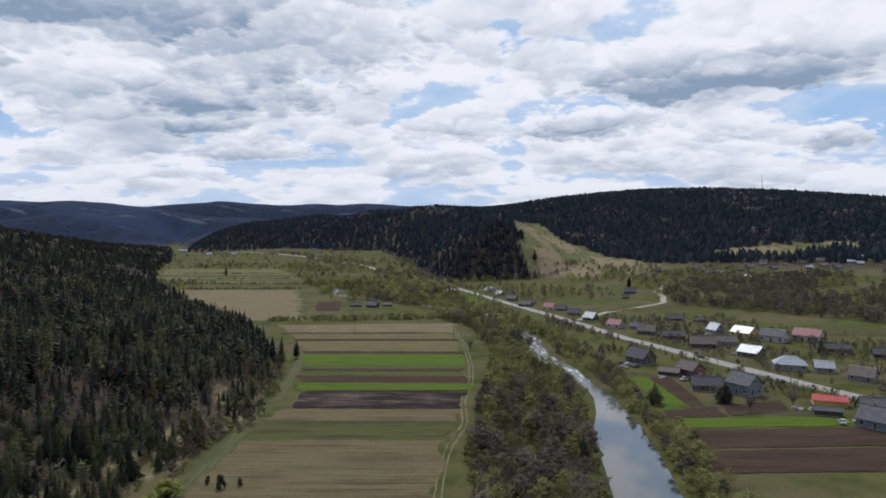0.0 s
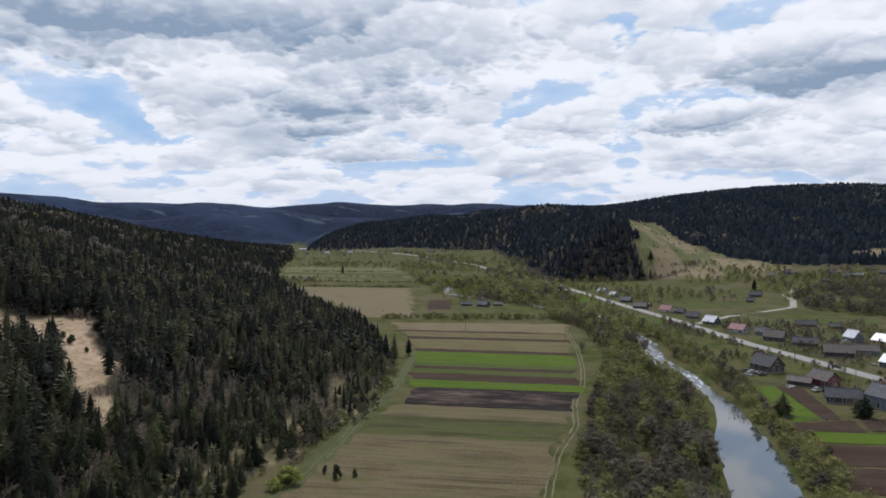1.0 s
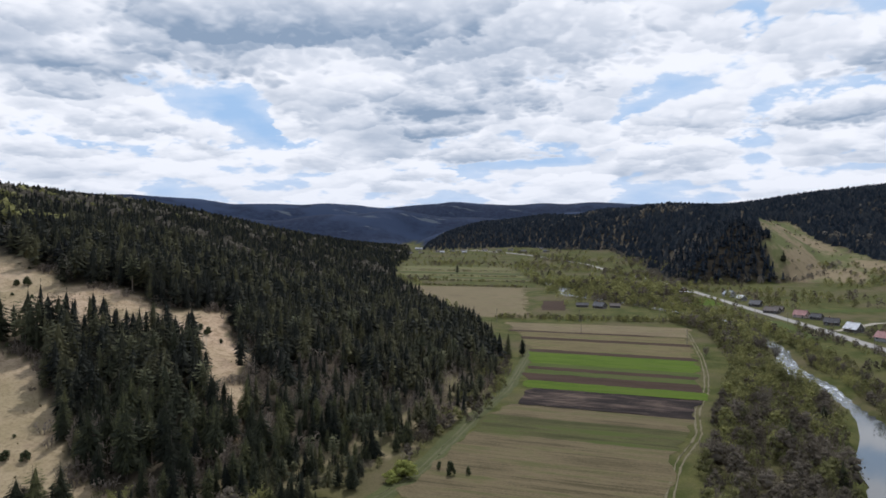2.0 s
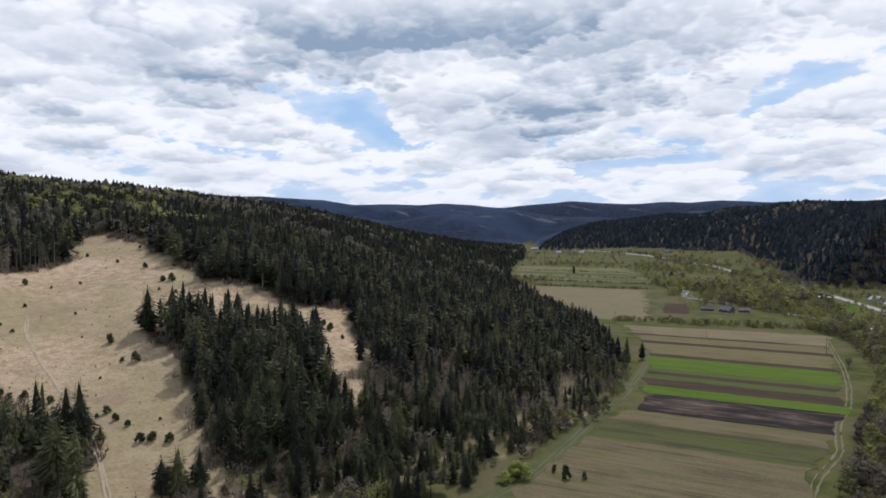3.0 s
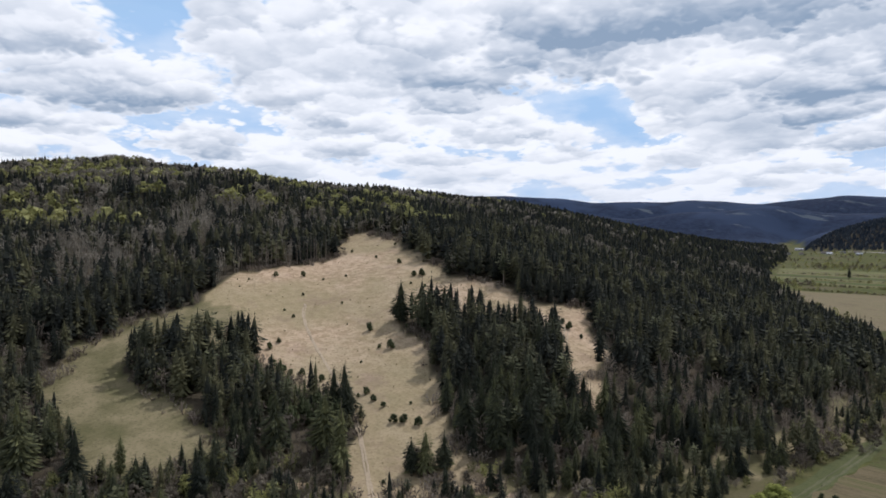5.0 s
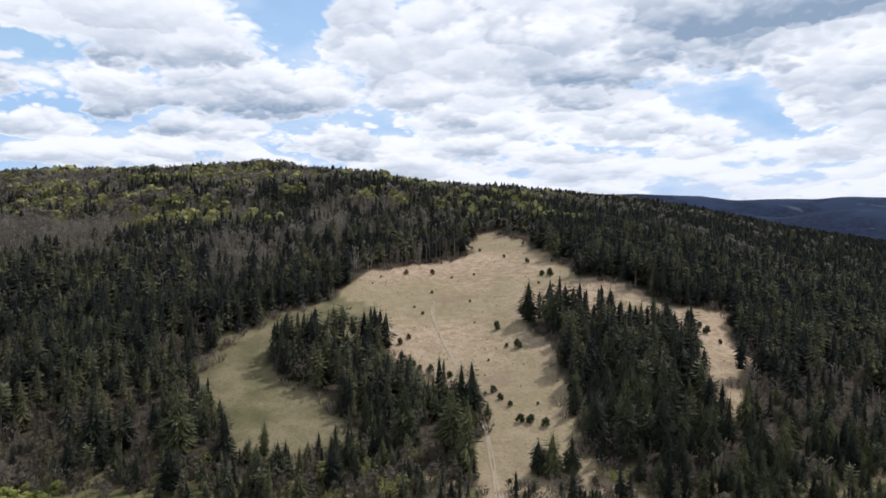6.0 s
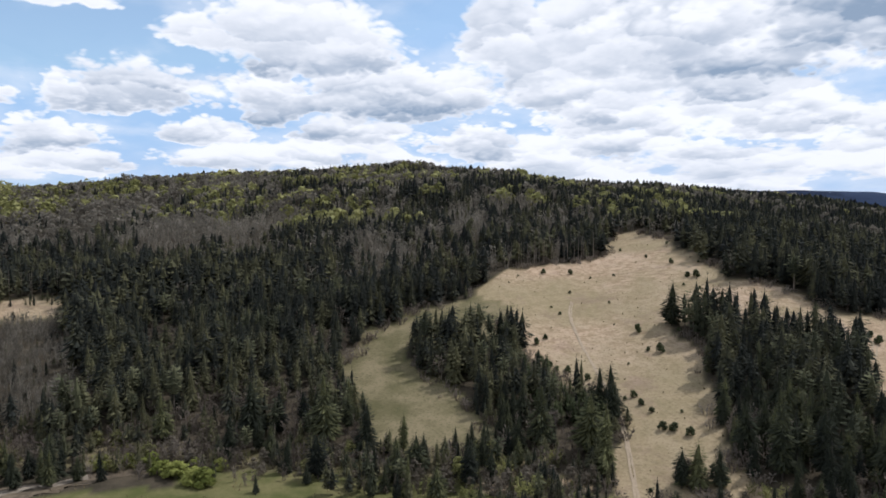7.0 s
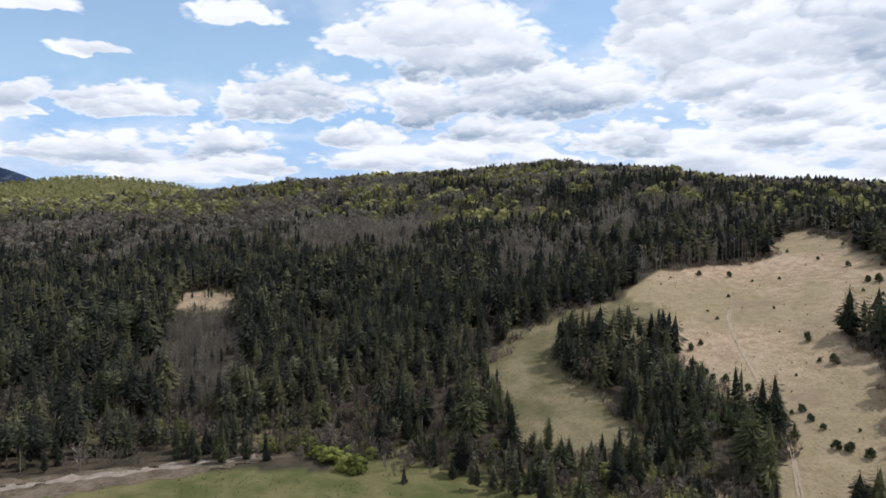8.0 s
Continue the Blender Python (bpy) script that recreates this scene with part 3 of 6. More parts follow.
strip("water", [(px, py, w + 3.2) for px, py, w in RIVER], -0.75, water_material(), "shallow river reflecting the cloudy sky, with rapids", "river", ragged=0.5, cols=7)
ROAD = [(235, 20, 8), (190, 130, 8), (154, 235, 8), (145, 261, 8), (130, 302, 8), (118, 340, 7.6), (102, 386, 7.4), (84, 467, 7.2), (55, 572, 7), (18, 715, 7), (-17, 851, 7), (-70, 994, 7), (-137, 1137, 7), (-260, 1330, 7), (-420, 1560, 7), (-640, 1900, 7)]
strip("verge", [(x, y, w + 1.2) for x, y, w in ROAD], 0.05, FARMRUT, "gravelly grass verge along the country road", "verge", ragged=0.6, seed=5)
strip("road", ROAD, 0.12, ROADTOP, "pale worn asphalt country road through the village", "road", ragged=0.1)
strip("side_road", [(92, 462, 4.5), (124, 509, 4.5), (160, 545, 4.5), (187, 574, 5), (205, 630, 5), (217, 690, 6), (250, 760, 5)], 0.1, GRAVEL, "pale gravel lane branching off the road", "lane", ragged=0.4)
strip("grass_path", [(-68, 350, 3.5), (-68, 330, 4), (-65, 301, 5), (-60, 249, 5), (-61.5, 220, 6), (-61, 194, 6), (-61, 156, 6), (-64, 130, 6)], 0.05, PATHGRASS, "yellow-green grass path along the wood's edge", "path", ragged=0.3, step=4.0, seed=15)
for n, xw in enumerate((-0.75, 0.75)):
    strip("wheel_track", [(-4 + xw, 90, 0.5), (-1 + xw, 156, 0.5), (1 + xw, 184, 0.5), (7 + xw, 211, 0.5), (7 + xw, 240, 0.5), (11 + xw, 267, 0.5), (12.5 + xw, 300, 0.5), (12 + xw, 344, 0.5), (7 + xw, 426, 0.5)],
          0.09, FARMRUT, "worn wheel rut of the farm track beside the fields", "track", ragged=0.15, step=3, seed=n)
    strip("wheel_track", [(-68 + xw, 350, 0.6), (-68 + xw, 330, 0.6), (-65 + xw, 301, 0.6), (-60 + xw, 249, 0.6), (-61 + xw, 220, 0.6), (-60.5 + xw, 194, 0.6), (-60 + xw, 156, 0.6), (-64 + xw, 130, 0.6)],
          0.09, GRASSRUT, "pale grassy wheel rut along the wood's edge", "track", ragged=0.15, step=3, seed=n + 2)
    strip("wheel_track", [(-248 + xw, 142, 0.5), (-236 + xw, 134, 0.5), (-214 + xw, 125, 0.5), (-195 + xw, 119, 0.5), (-174 + xw, 112, 0.5), (-160 + xw, 107, 0.5), (-142 + xw, 98, 0.6), (-126 + xw, 89, 0.5), (-113 + xw, 80, 0.5), (-100 + xw, 69, 0.5)],
          0.12, TRACKDIRT, "faint pale wheel rut across the dry meadow", "track", ragged=0.1, step=3, seed=n + 4)
    strip("wheel_track", [(-158 + xw, 200, 0.45), (-148 + xw, 186, 0.45), (-139 + xw, 175, 0.45), (-128 + xw, 166, 0.45), (-119 + xw, 158, 0.45), (-108 + xw, 138, 0.45)],
          0.12, TRACKDIRT, "faint wheel rut in the narrow meadow", "track", ragged=0.1, step=3, seed=n + 6)
strip("earth_bank", [(-132, -190, 30), (-152, -120, 24), (-162, -84, 17), (-170, -56, 13), (-176, -36, 8), (-181, -22, 4), (-182, -14, 2)], 0.07, EARTH, "bare brown stony earth below the wood", "earth", ragged=1.2, step=3.0, cols=9)
strip("gravel_bar", [(-150, -130, 3), (-161, -96, 4), (-169, -70, 3), (-175, -48, 3.5), (-180, -28, 2)], 0.11, STONES, "pale stony streak along the bare earth", "gravel", ragged=0.9, step=2.0, cols=5, seed=9)

# ---- the fields: narrow plots, each with its furrows ----
def field(ring, tone, label, furrow=1.4, height=0.12, along=0.0):
    """One plot: a sheet of furrows across it. tone: its material; along: the furrows' turn in degrees."""
    xs, ys = [p[0] for p in ring], [p[1] for p in ring]
    nx = int(max(8, min(36, (max(xs) - min(xs)) / 1.9)))
    ny = int(max(6, min(72, (max(ys) - min(ys)) / 0.7)))
    # four-cornered plots: corners in order left-near, right-near, right-far, left-far
    (ax, ay), (bx, by), (cx, cy), (ex, ey) = ring
    u, v = np.meshgrid(np.linspace(0, 1, nx), np.linspace(0, 1, ny))
    wob = 0.5 * (grain(u * 40, v * 6, 3, 31) - 0.5) * np.minimum(1, 6 / ny)
    x = (ax * (1 - u) + bx * u) * (1 - v) + (ex * (1 - u) + cx * u) * v
    y = (ay * (1 - u) + by * u) * (1 - v) + (ey * (1 - u) + cy * u) * v + wob * (v > 0) * (v < 1)
    x = x + min(8.0, 0.035 * (max(xs) - min(xs))) * (grain(x, y, 5, 33) - 0.5) * ((u == 0) | (u == 1)) * 2
    y = y + 1.0 * (grain(x, y, 4, 34) - 0.5) * ((v == 0) | (v == 1))
    swell = 0.25 + 0.75 * grain(x * 0.12, y, 2.2, 36)
    z = land(x, y) + 0.07 + height * swell * (0.5 + 0.5 * np.sin(y / furrow * 6.28 + wob * 3 + 5 * grain(x * 0.1, y, 6, 37))) + 0.05 * grain(x, y, 0.9, 35)
    k = (np.arange(ny - 1)[:, None] * nx + np.arange(nx - 1)[None]).ravel()
    t = np.concatenate([np.stack([k, k + 1, k + nx], 1), np.stack([k + 1, k + nx + 1, k + nx], 1)])
    return tagged(raw("field", np.stack([x, y, z], -1).reshape(-1, 3), t, tone, smooth=True), label, "field", "narrow plots", "structure")


def crop(name, dark, light, size=4.0, other=(0.06, 0.06, 0.02), strange=0.3):
    """A field's surface: stains in two tones, drawn out along the rows."""
    m = bpy.data.materials.new(name)
    m.use_nodes = True
    t = m.node_tree
    bsdf = t.nodes["Principled BSDF"]
    pos = node(t, "ShaderNodeNewGeometry").outputs["Position"]
    rows_at = node(t, "ShaderNodeTexNoise", {"Vector": vmath(t, "MULTIPLY", pos, (0.06, 1, 1)), "Scale": 2.2 / size, "Detail": 5.0, "Roughness": 0.65}).outputs[0]
    spots = node(t, "ShaderNodeTexNoise", {"Vector": pos, "Scale": 1.6, "Detail": 5.0, "Roughness": 0.7}).outputs[0]
    drift = node(t, "ShaderNodeTexNoise", {"Vector": vmath(t, "MULTIPLY", pos, (0.35, 1, 1)), "Scale": 0.11, "Detail": 5.0, "Roughness": 0.65}).outputs[0]
    streak = node(t, "ShaderNodeTexNoise", {"Vector": vmath(t, "MULTIPLY", pos, (0.035, 1, 1)), "Scale": 0.75, "Detail": 4.0, "Roughness": 0.7}).outputs[0]
    f = ramp(t, maths(t, "MULTIPLY_ADD", rows_at, 0.6, maths(t, "MULTIPLY_ADD", streak, 0.7, maths(t, "MULTIPLY_ADD", spots, 0.5, maths(t, "MULTIPLY", drift, 0.6)))), 0.98, 1.42)
    c = blend(t, f, dark, light)
    c = blend(t, maths(t, "MULTIPLY", ramp(t, maths(t, "MULTIPLY_ADD", spots, 0.4, streak), 0.74, 0.88), 0.4), c, tuple(k * 0.5 for k in dark))
    c = blend(t, maths(t, "MULTIPLY", ramp(t, maths(t, "MULTIPLY_ADD", drift, 0.5, maths(t, "MULTIPLY", rows_at, 0.5)), 0.49, 0.6), strange), c, other)
    t.links.new(c, bsdf.inputs["Base Color"])
    bsdf.inputs["Roughness"].default_value, bsdf.inputs["Specular IOR Level"].default_value = 0.95, 0.08
    bump = node(t, "ShaderNodeBump", {"Strength": 0.6, "Distance": 0.15, "Height": spots})
    t.links.new(bump.outputs[0], bsdf.inputs["Normal"])
    return m


BRIGHT = crop("young_corn", (0.040, 0.072, 0.006), (0.088, 0.128, 0.012), 4.0, (0.050, 0.066, 0.016), 0.6)
GREEN = crop("thin_corn", (0.036, 0.052, 0.012), (0.074, 0.094, 0.022), 4.0, (0.055, 0.050, 0.022), 0.6)
SOIL = crop("turned_soil", (0.030, 0.019, 0.013), (0.060, 0.039, 0.027), 4.0, (0.045, 0.032, 0.022))
DARKSOIL = crop("fresh_plough", (0.010, 0.008, 0.008), (0.036, 0.027, 0.024), 2.0, (0.120, 0.088, 0.068), 0.8)
STRAW = crop("dry_stubble", (0.090, 0.072, 0.042), (0.205, 0.165, 0.098), 7.0, (0.080, 0.078, 0.032), 0.7)
STUBBLE = crop("mixed_stubble", (0.066, 0.056, 0.026), (0.175, 0.138, 0.072), 5.0, (0.062, 0.074, 0.020), 0.85)
OLIVE = crop("fallow_grass", (0.034, 0.038, 0.014), (0.088, 0.080, 0.034), 6.0, (0.046, 0.064, 0.014), 0.8)
HAY = crop("hay_grass", (0.088, 0.094, 0.034), (0.150, 0.146, 0.066), 12.0)
FALLOW = crop("old_grass", (0.060, 0.050, 0.026), (0.160, 0.126, 0.074), 7.0, (0.060, 0.064, 0.022), 0.75)
field([(-60, 140), (-4, 140), (0.5, 194), (-57, 194)], FALLOW, "rough dry fallow plot of straw-coloured grass", 2.6, 0.10)
field([(-57, 194), (1, 194), (4.5, 214), (-58, 215)], OLIVE, "olive green fallow plot", 2.0, 0.06)
field([(-58, 215), (4.5, 214), (5.5, 228.5), (-53, 229.5)], FALLOW, "pale dry plot of old grass", 2.0, 0.05)
field([(-50, 230), (6, 228.5), (8.5, 255), (-53, 256)], DARKSOIL, "dark freshly ploughed plot with straw scraps", 1.8, 0.22)
field([(-55, 256), (9.5, 256), (9.5, 268), (-58, 269)], BRIGHT, "bright green strip of young corn", 1.6, 0.10)
field([(-58, 269), (9.5, 268), (9.5, 281.5), (-60, 282.5)], SOIL, "brown turned soil strip", 1.6, 0.14)
field([(-60, 282.5), (9.5, 281.5), (9.5, 290), (-61, 291)], GREEN, "green strip of thin young corn", 1.6, 0.08)
field([(-61, 291), (9.5, 290), (9.5, 296.5), (-62, 297.5)], SOIL, "narrow brown strip between the crops", 1.6, 0.10)
field([(-62, 297.5), (9.5, 296.5), (9, 304), (-63, 305)], GREEN, "green strip of young corn", 1.6, 0.08)
field([(-63, 305), (9, 304), (8.5, 332), (-69, 333)], BRIGHT, "wide bright green plot of young corn", 1.6, 0.10)
field([(-69, 333), (8.5, 332), (8, 340), (-70, 341)], SOIL, "narrow strip of bare brown soil", 1.6, 0.12)
field([(-70, 341), (8, 340), (7.5, 372), (-80, 372)], STUBBLE, "olive and straw fallow plot", 3.0, 0.08)
field([(-80, 372), (7.5, 372), (7, 380), (-83, 381)], SOIL, "narrow strip of bare soil", 2.0, 0.12)
field([(-83, 381), (7, 380), (7, 401), (-92, 398)], STUBBLE, "dull straw and green fallow plot", 3.0, 0.08)
field([(-92, 398), (-12, 400), (-14, 406), (-94, 404)], SOIL, "thin dark strip of turned soil", 2.0, 0.10)
field([(-94, 404), (7, 404), (8, 446), (-108, 436)], STRAW, "straw-coloured stubble plot", 4.0, 0.08)
field([(73, 206), (129, 209), (130, 218.5), (75, 217)], BRIGHT, "bright green strip of young corn behind the houses", 1.6, 0.1)
field([(69.5, 186), (140, 190), (136, 207), (72.5, 204.5)], SOIL, "wide brown turned field", 1.5, 0.14)
field([(66, 167), (138, 169), (140, 188.5), (69, 184.5)], SOIL, "wide brown turned field beside the river bank", 1.5, 0.14)
field([(75, 227), (85, 233), (84.5, 279), (76.5, 277)], BRIGHT, "green garden plot behind the farmyard", 1.6, 0.08)
field([(85.2, 232), (91, 233), (94, 278), (85, 279)], SOIL, "brown dug garden plot", 1.5, 0.12)
field([(71, 216.5), (92.5, 219.5), (93.5, 232), (74, 226)], SOIL, "brown dug garden behind the farmyard", 1.5, 0.12)
field([(95, 220), (116, 226), (120.5, 241), (95.5, 233)], SOIL, "brown dug garden behind the house", 1.5, 0.12)
field([(-136, 458), (-97, 462), (-150, 704), (-288, 700)], STRAW, "wide straw-coloured fallow field by the wood", 9.0, 0.1)
field([(-97, 512), (-79, 515), (-90, 588), (-108, 582)], SOIL, "small brown dug plot among grass", 2.0, 0.12)
FAR_STRIPS = ((790, 812, HAY, "dull green hay strip"), (813, 824, FALLOW, "pale fallow strip"), (825, 850, GREEN, "green strip of young corn"), (851, 862, STUBBLE, "straw and green strip"), (863, 905, HAY, "wide dull green hay strip"),
              (906, 916, SOIL, "thin brown strip"), (917, 950, GREEN, "green meadow strip"), (951, 968, STRAW, "pale stubble strip"), (969, 1010, HAY, "hay strip"), (1011, 1030, FALLOW, "pale dry strip"), (1031, 1090, HAY, "last hay strip"))
for y0, y1, tone_of, what in FAR_STRIPS:
    left, right = [np.interp((y0, y1), (790, 910, 1090), edge) for edge in ((-330, -382, -450), (-160, -195, -262))]
    field([(left[0], y0 + 6), (right[0], y0), (right[1], y1), (left[1], y1 + 6)], tone_of, "far " + what + " across the valley floor", 6.0, 0.1)
field([(2, 585), (38, 590), (26, 655), (-6, 660)], BRIGHT, "fresh green meadow beside the road", 5.0, 0.08)
field([(60, 420), (78, 425), (66, 500), (52, 500)], GREEN, "green meadow strip between river and road", 5.0, 0.08)
field([(128, 470), (210, 480), (215, 492), (124, 484)], GREEN, "long green garden plot behind the houses", 5.0, 0.08)
field([(120, 510), (200, 540), (196, 552), (132, 530)], OLIVE, "long fallow garden plot", 5.0, 0.08)
field([(96, 560), (165, 590), (160, 605), (90, 580)], GREEN, "long green plot above the lane", 5.0, 0.08)
field([(195, 395), (300, 400), (305, 420), (190, 412)], OLIVE, "long olive meadow strip above the village", 5.0, 0.08)
field([(190, 425), (320, 440), (325, 452), (186, 440)], GREEN, "long green meadow strip above the village", 5.0, 0.08)


# ---- trees ----
class Heap:
    """Corners and triangles piled up into one mesh."""

    def __init__(self):
        self.v, self.t, self.n = [], [], 0

    def add(self, v, t):
        self.v.append(np.asarray(v, float))
        self.t.append(np.asarray(t, int) + self.n)
        self.n += len(v)

    def arrays(self):
        return np.concatenate(self.v), np.concatenate(self.t)


def limb(heap, a, b, ra, rb, sides=4):
    """A tapered stem from a to b."""
    a, b = np.asarray(a, float), np.asarray(b, float)
    d = (b - a) / (np.linalg.norm(b - a) + 1e-9)
    u = np.cross(d, (0.3, 0.9, 0.1))
    u /= np.linalg.norm(u) + 1e-9
    w = np.cross(d, u)
    an = np.arange(sides) * 2 * np.pi / sides
    ring = np.cos(an)[:, None] * u + np.sin(an)[:, None] * w
    v = np.concatenate([a + ring * ra, b + ring * rb])
    k = np.arange(sides)
    n = (k + 1) % sides
    heap.add(v, np.concatenate([np.stack([k, n, k + sides], 1), np.stack([n, n + sides, k + sides], 1)]))


def spruce_crown(rng, height=18.0, spread=3.1, boughs=70, low=0.06, blunt=0.8, skirts=4, sides=6, lift=0.0):
    """Drooping boughs in an uneven, slightly leaning cone round a slim dark heart. lift: how far the boughs turn up (pines)."""
    heap = Heap()
    lop, wave, lean = rng.uniform(0.68, 1.22, 7), rng.uniform(0, 6.28, 2), rng.normal(0, 0.018, 2)

    def reach(f):
        body = (1 - f) ** blunt * (1 + 0.14 * math.sin(9 * f + wave[0]) + 0.09 * math.sin(23 * f + wave[1]))
        return spread * body * min(1.0, 0.6 + 4.0 * f) + 0.10

    for i in range(skirts):
        f = i / skirts
        z0, z1 = height * (low + (1 - low) * f * 0.85), height * (low + (1 - low) * min(0.9, f + 1.4 / skirts))
        a = np.arange(sides) * 2 * np.pi / sides + rng.uniform(0, 1)
        q = reach(f) * 0.55 * rng.uniform(0.75, 1.15, sides)
        k = np.arange(sides)
        heap.add(np.concatenate([np.c_[np.cos(a) * q, np.sin(a) * q, z0 + rng.normal(0, 0.12, sides) * q], [[0, 0, z1]]]), np.stack([k, (k + 1) % sides, np.full(sides, sides)], 1))
    for i in range(boughs):
        f = 1 - math.sqrt(1 - (i + rng.uniform(0, 1)) / (boughs + 0.3))
        a = i * 2.39996 + rng.uniform(-0.5, 0.5)
        r = reach(f) * lop[int(a * 7 / 6.2832) % 7] * rng.uniform(0.8, 1.18)
        z = height * (low + (1 - low) * f) + 0.3 * r
        wide, droop = max(0.15, r * rng.uniform(0.24, 0.38) * (24 / boughs) ** 0.4), r * (rng.uniform(0.3, 0.62) - 0.55 * f - lift)
        c, sn = math.cos(a), math.sin(a)
        pts = [(x * c - y * sn, x * sn + y * c, z - d) for x, y, d in ((r * 0.22, 0, -0.1 * r), (r * 0.72, wide, droop * 0.7 + wide * 0.35), (r * 0.72, -wide, droop * 0.7 + wide * 0.35), (r, 0, droop))]
        heap.add(pts, [(0, 3, 1), (0, 2, 3)])
    heap.add([(0.12, 0, height * 0.93), (-0.12, 0.05, height * 0.93), (0, 0, height * rng.uniform(0.98, 1.01))], [(0, 1, 2)])
    v, t = heap.arrays()
    v[:, :2] += v[:, 2:] * lean
    return v, t


def pine_crown(rng, height=16.0, spread=3.0, boughs=46, base=0.42):
    """A rounded, open crown of upturned boughs high on the stem."""
    return spruce_crown(rng, height, spread, boughs, base, 0.42, 3, 5, 0.42)


def trunk_of(height, radius, sides=6):
    heap = Heap()
    for a, b, f, g in ((0, 0.3, 1.0, 0.8), (0.3, 0.7, 0.8, 0.4), (0.7, 0.98, 0.4, 0.1)):
        limb(heap, (0, 0, height * a - 0.4 * (a == 0)), (0, 0, height * b), radius * f, radius * g, sides)
    return heap.arrays()


def twiggy(rng, height=9.0, spread=3.2, limbs=7, twigs=26, base=0.1, fine=0.09, buds=0.0):
    """A leafless crown: limbs that fork into a haze of thin twigs; buds: share of twigs that carry a leaf tuft."""
    heap = Heap()
    for i in range(limbs):
        a = i * 2.4 + rng.uniform(0, 0.8)
        z0 = height * rng.uniform(base, base + 0.22)
        r = spread * rng.uniform(0.35, 0.85)
        start = np.array([0, 0, z0])
        end = np.array([math.cos(a) * r, math.sin(a) * r, z0 + (height - z0) * rng.uniform(0.5, 0.82)])
        limb(heap, start, end, height * 0.009, height * 0.003, 3)
        for j in range(twigs):
            f = rng.uniform(0.3, 1.0)
            root = start + (end - start) * f
            go = rng.normal(0, 1, 3) + (0.4 * math.cos(a), 0.4 * math.sin(a), 0.9)
            go /= np.linalg.norm(go)
            tip = root + go * spread * rng.uniform(0.22, 0.52)
            side = np.cross(go, rng.normal(0, 1, 3))
            side *= fine * height / 9 / (np.linalg.norm(side) + 1e-9)
            heap.add([root - side, root + side, tip], [(0, 1, 2)])
            if buds and rng.uniform() < buds:
                heap.add(tip + rng.normal(0, 0.3, (3, 3)) * height / 9, [(0, 1, 2)])
    return heap.arrays()


def sapling_clump(rng, height=9.0, spread=2.4, stems=6, twigs=44, fine=0.07, leaves=0, size=0.4):
    """Broad-leaved growth: slim upright stems with a haze of thin twigs fanning up from them; leaves: small leaf tufts at each twig's end."""
    heap = Heap()
    for i in range(stems):
        a, q = rng.uniform(0, 6.28), spread * math.sqrt(rng.uniform(0, 1))
        foot = np.array([math.cos(a) * q * 0.5, math.sin(a) * q * 0.5, 0.0])
        tip = np.array([math.cos(a) * q, math.sin(a) * q, height * rng.uniform(0.7, 1.0) * (1 - 0.25 * q / spread)])
        side = np.cross(tip - foot, rng.normal(0, 1, 3))
        side *= fine * 0.9 / (np.linalg.norm(side) + 1e-9)
        heap.add([foot - side, foot + side, tip], [(0, 1, 2)])
        for j in range(twigs // stems):
            root = foot + (tip - foot) * rng.uniform(0.25, 0.9)
            go = rng.normal(0, 0.55, 3) + (0.3 * math.cos(a), 0.3 * math.sin(a), 0.85)
            go *= height * rng.uniform(0.1, 0.24) / np.linalg.norm(go)
            side = np.cross(go, rng.normal(0, 1, 3))
            side *= fine * rng.uniform(0.8, 1.7) / (np.linalg.norm(side) + 1e-9)
            heap.add([root, root + go * 0.6 + side, root + go, root + go * 0.5 - side], [(0, 1, 2), (0, 2, 3)])
            for k in range(leaves):
                heap.add(root + go * rng.uniform(0.6, 1.1) + rng.normal(0, size, 3) + rng.normal(0, size * 0.6, (3, 3)), [(0, 1, 2)])
    return heap.arrays()


ICO_V = np.array([(0, 0, 1), *[(0.894 * math.cos(k * 1.2566), 0.894 * math.sin(k * 1.2566), 0.447) for k in range(5)],
                  *[(0.894 * math.cos(k * 1.2566 + 0.628), 0.894 * math.sin(k * 1.2566 + 0.628), -0.447) for k in range(5)], (0, 0, -1)])
ICO_T = np.array([(0, 1 + k, 1 + (k + 1) % 5) for k in range(5)] + [(1 + k, 6 + k, 1 + (k + 1) % 5) for k in range(5)] + [(6 + k, 6 + (k + 1) % 5, 1 + (k + 1) % 5) for k in range(5)] + [(11, 6 + (k + 1) % 5, 6 + k) for k in range(5)])


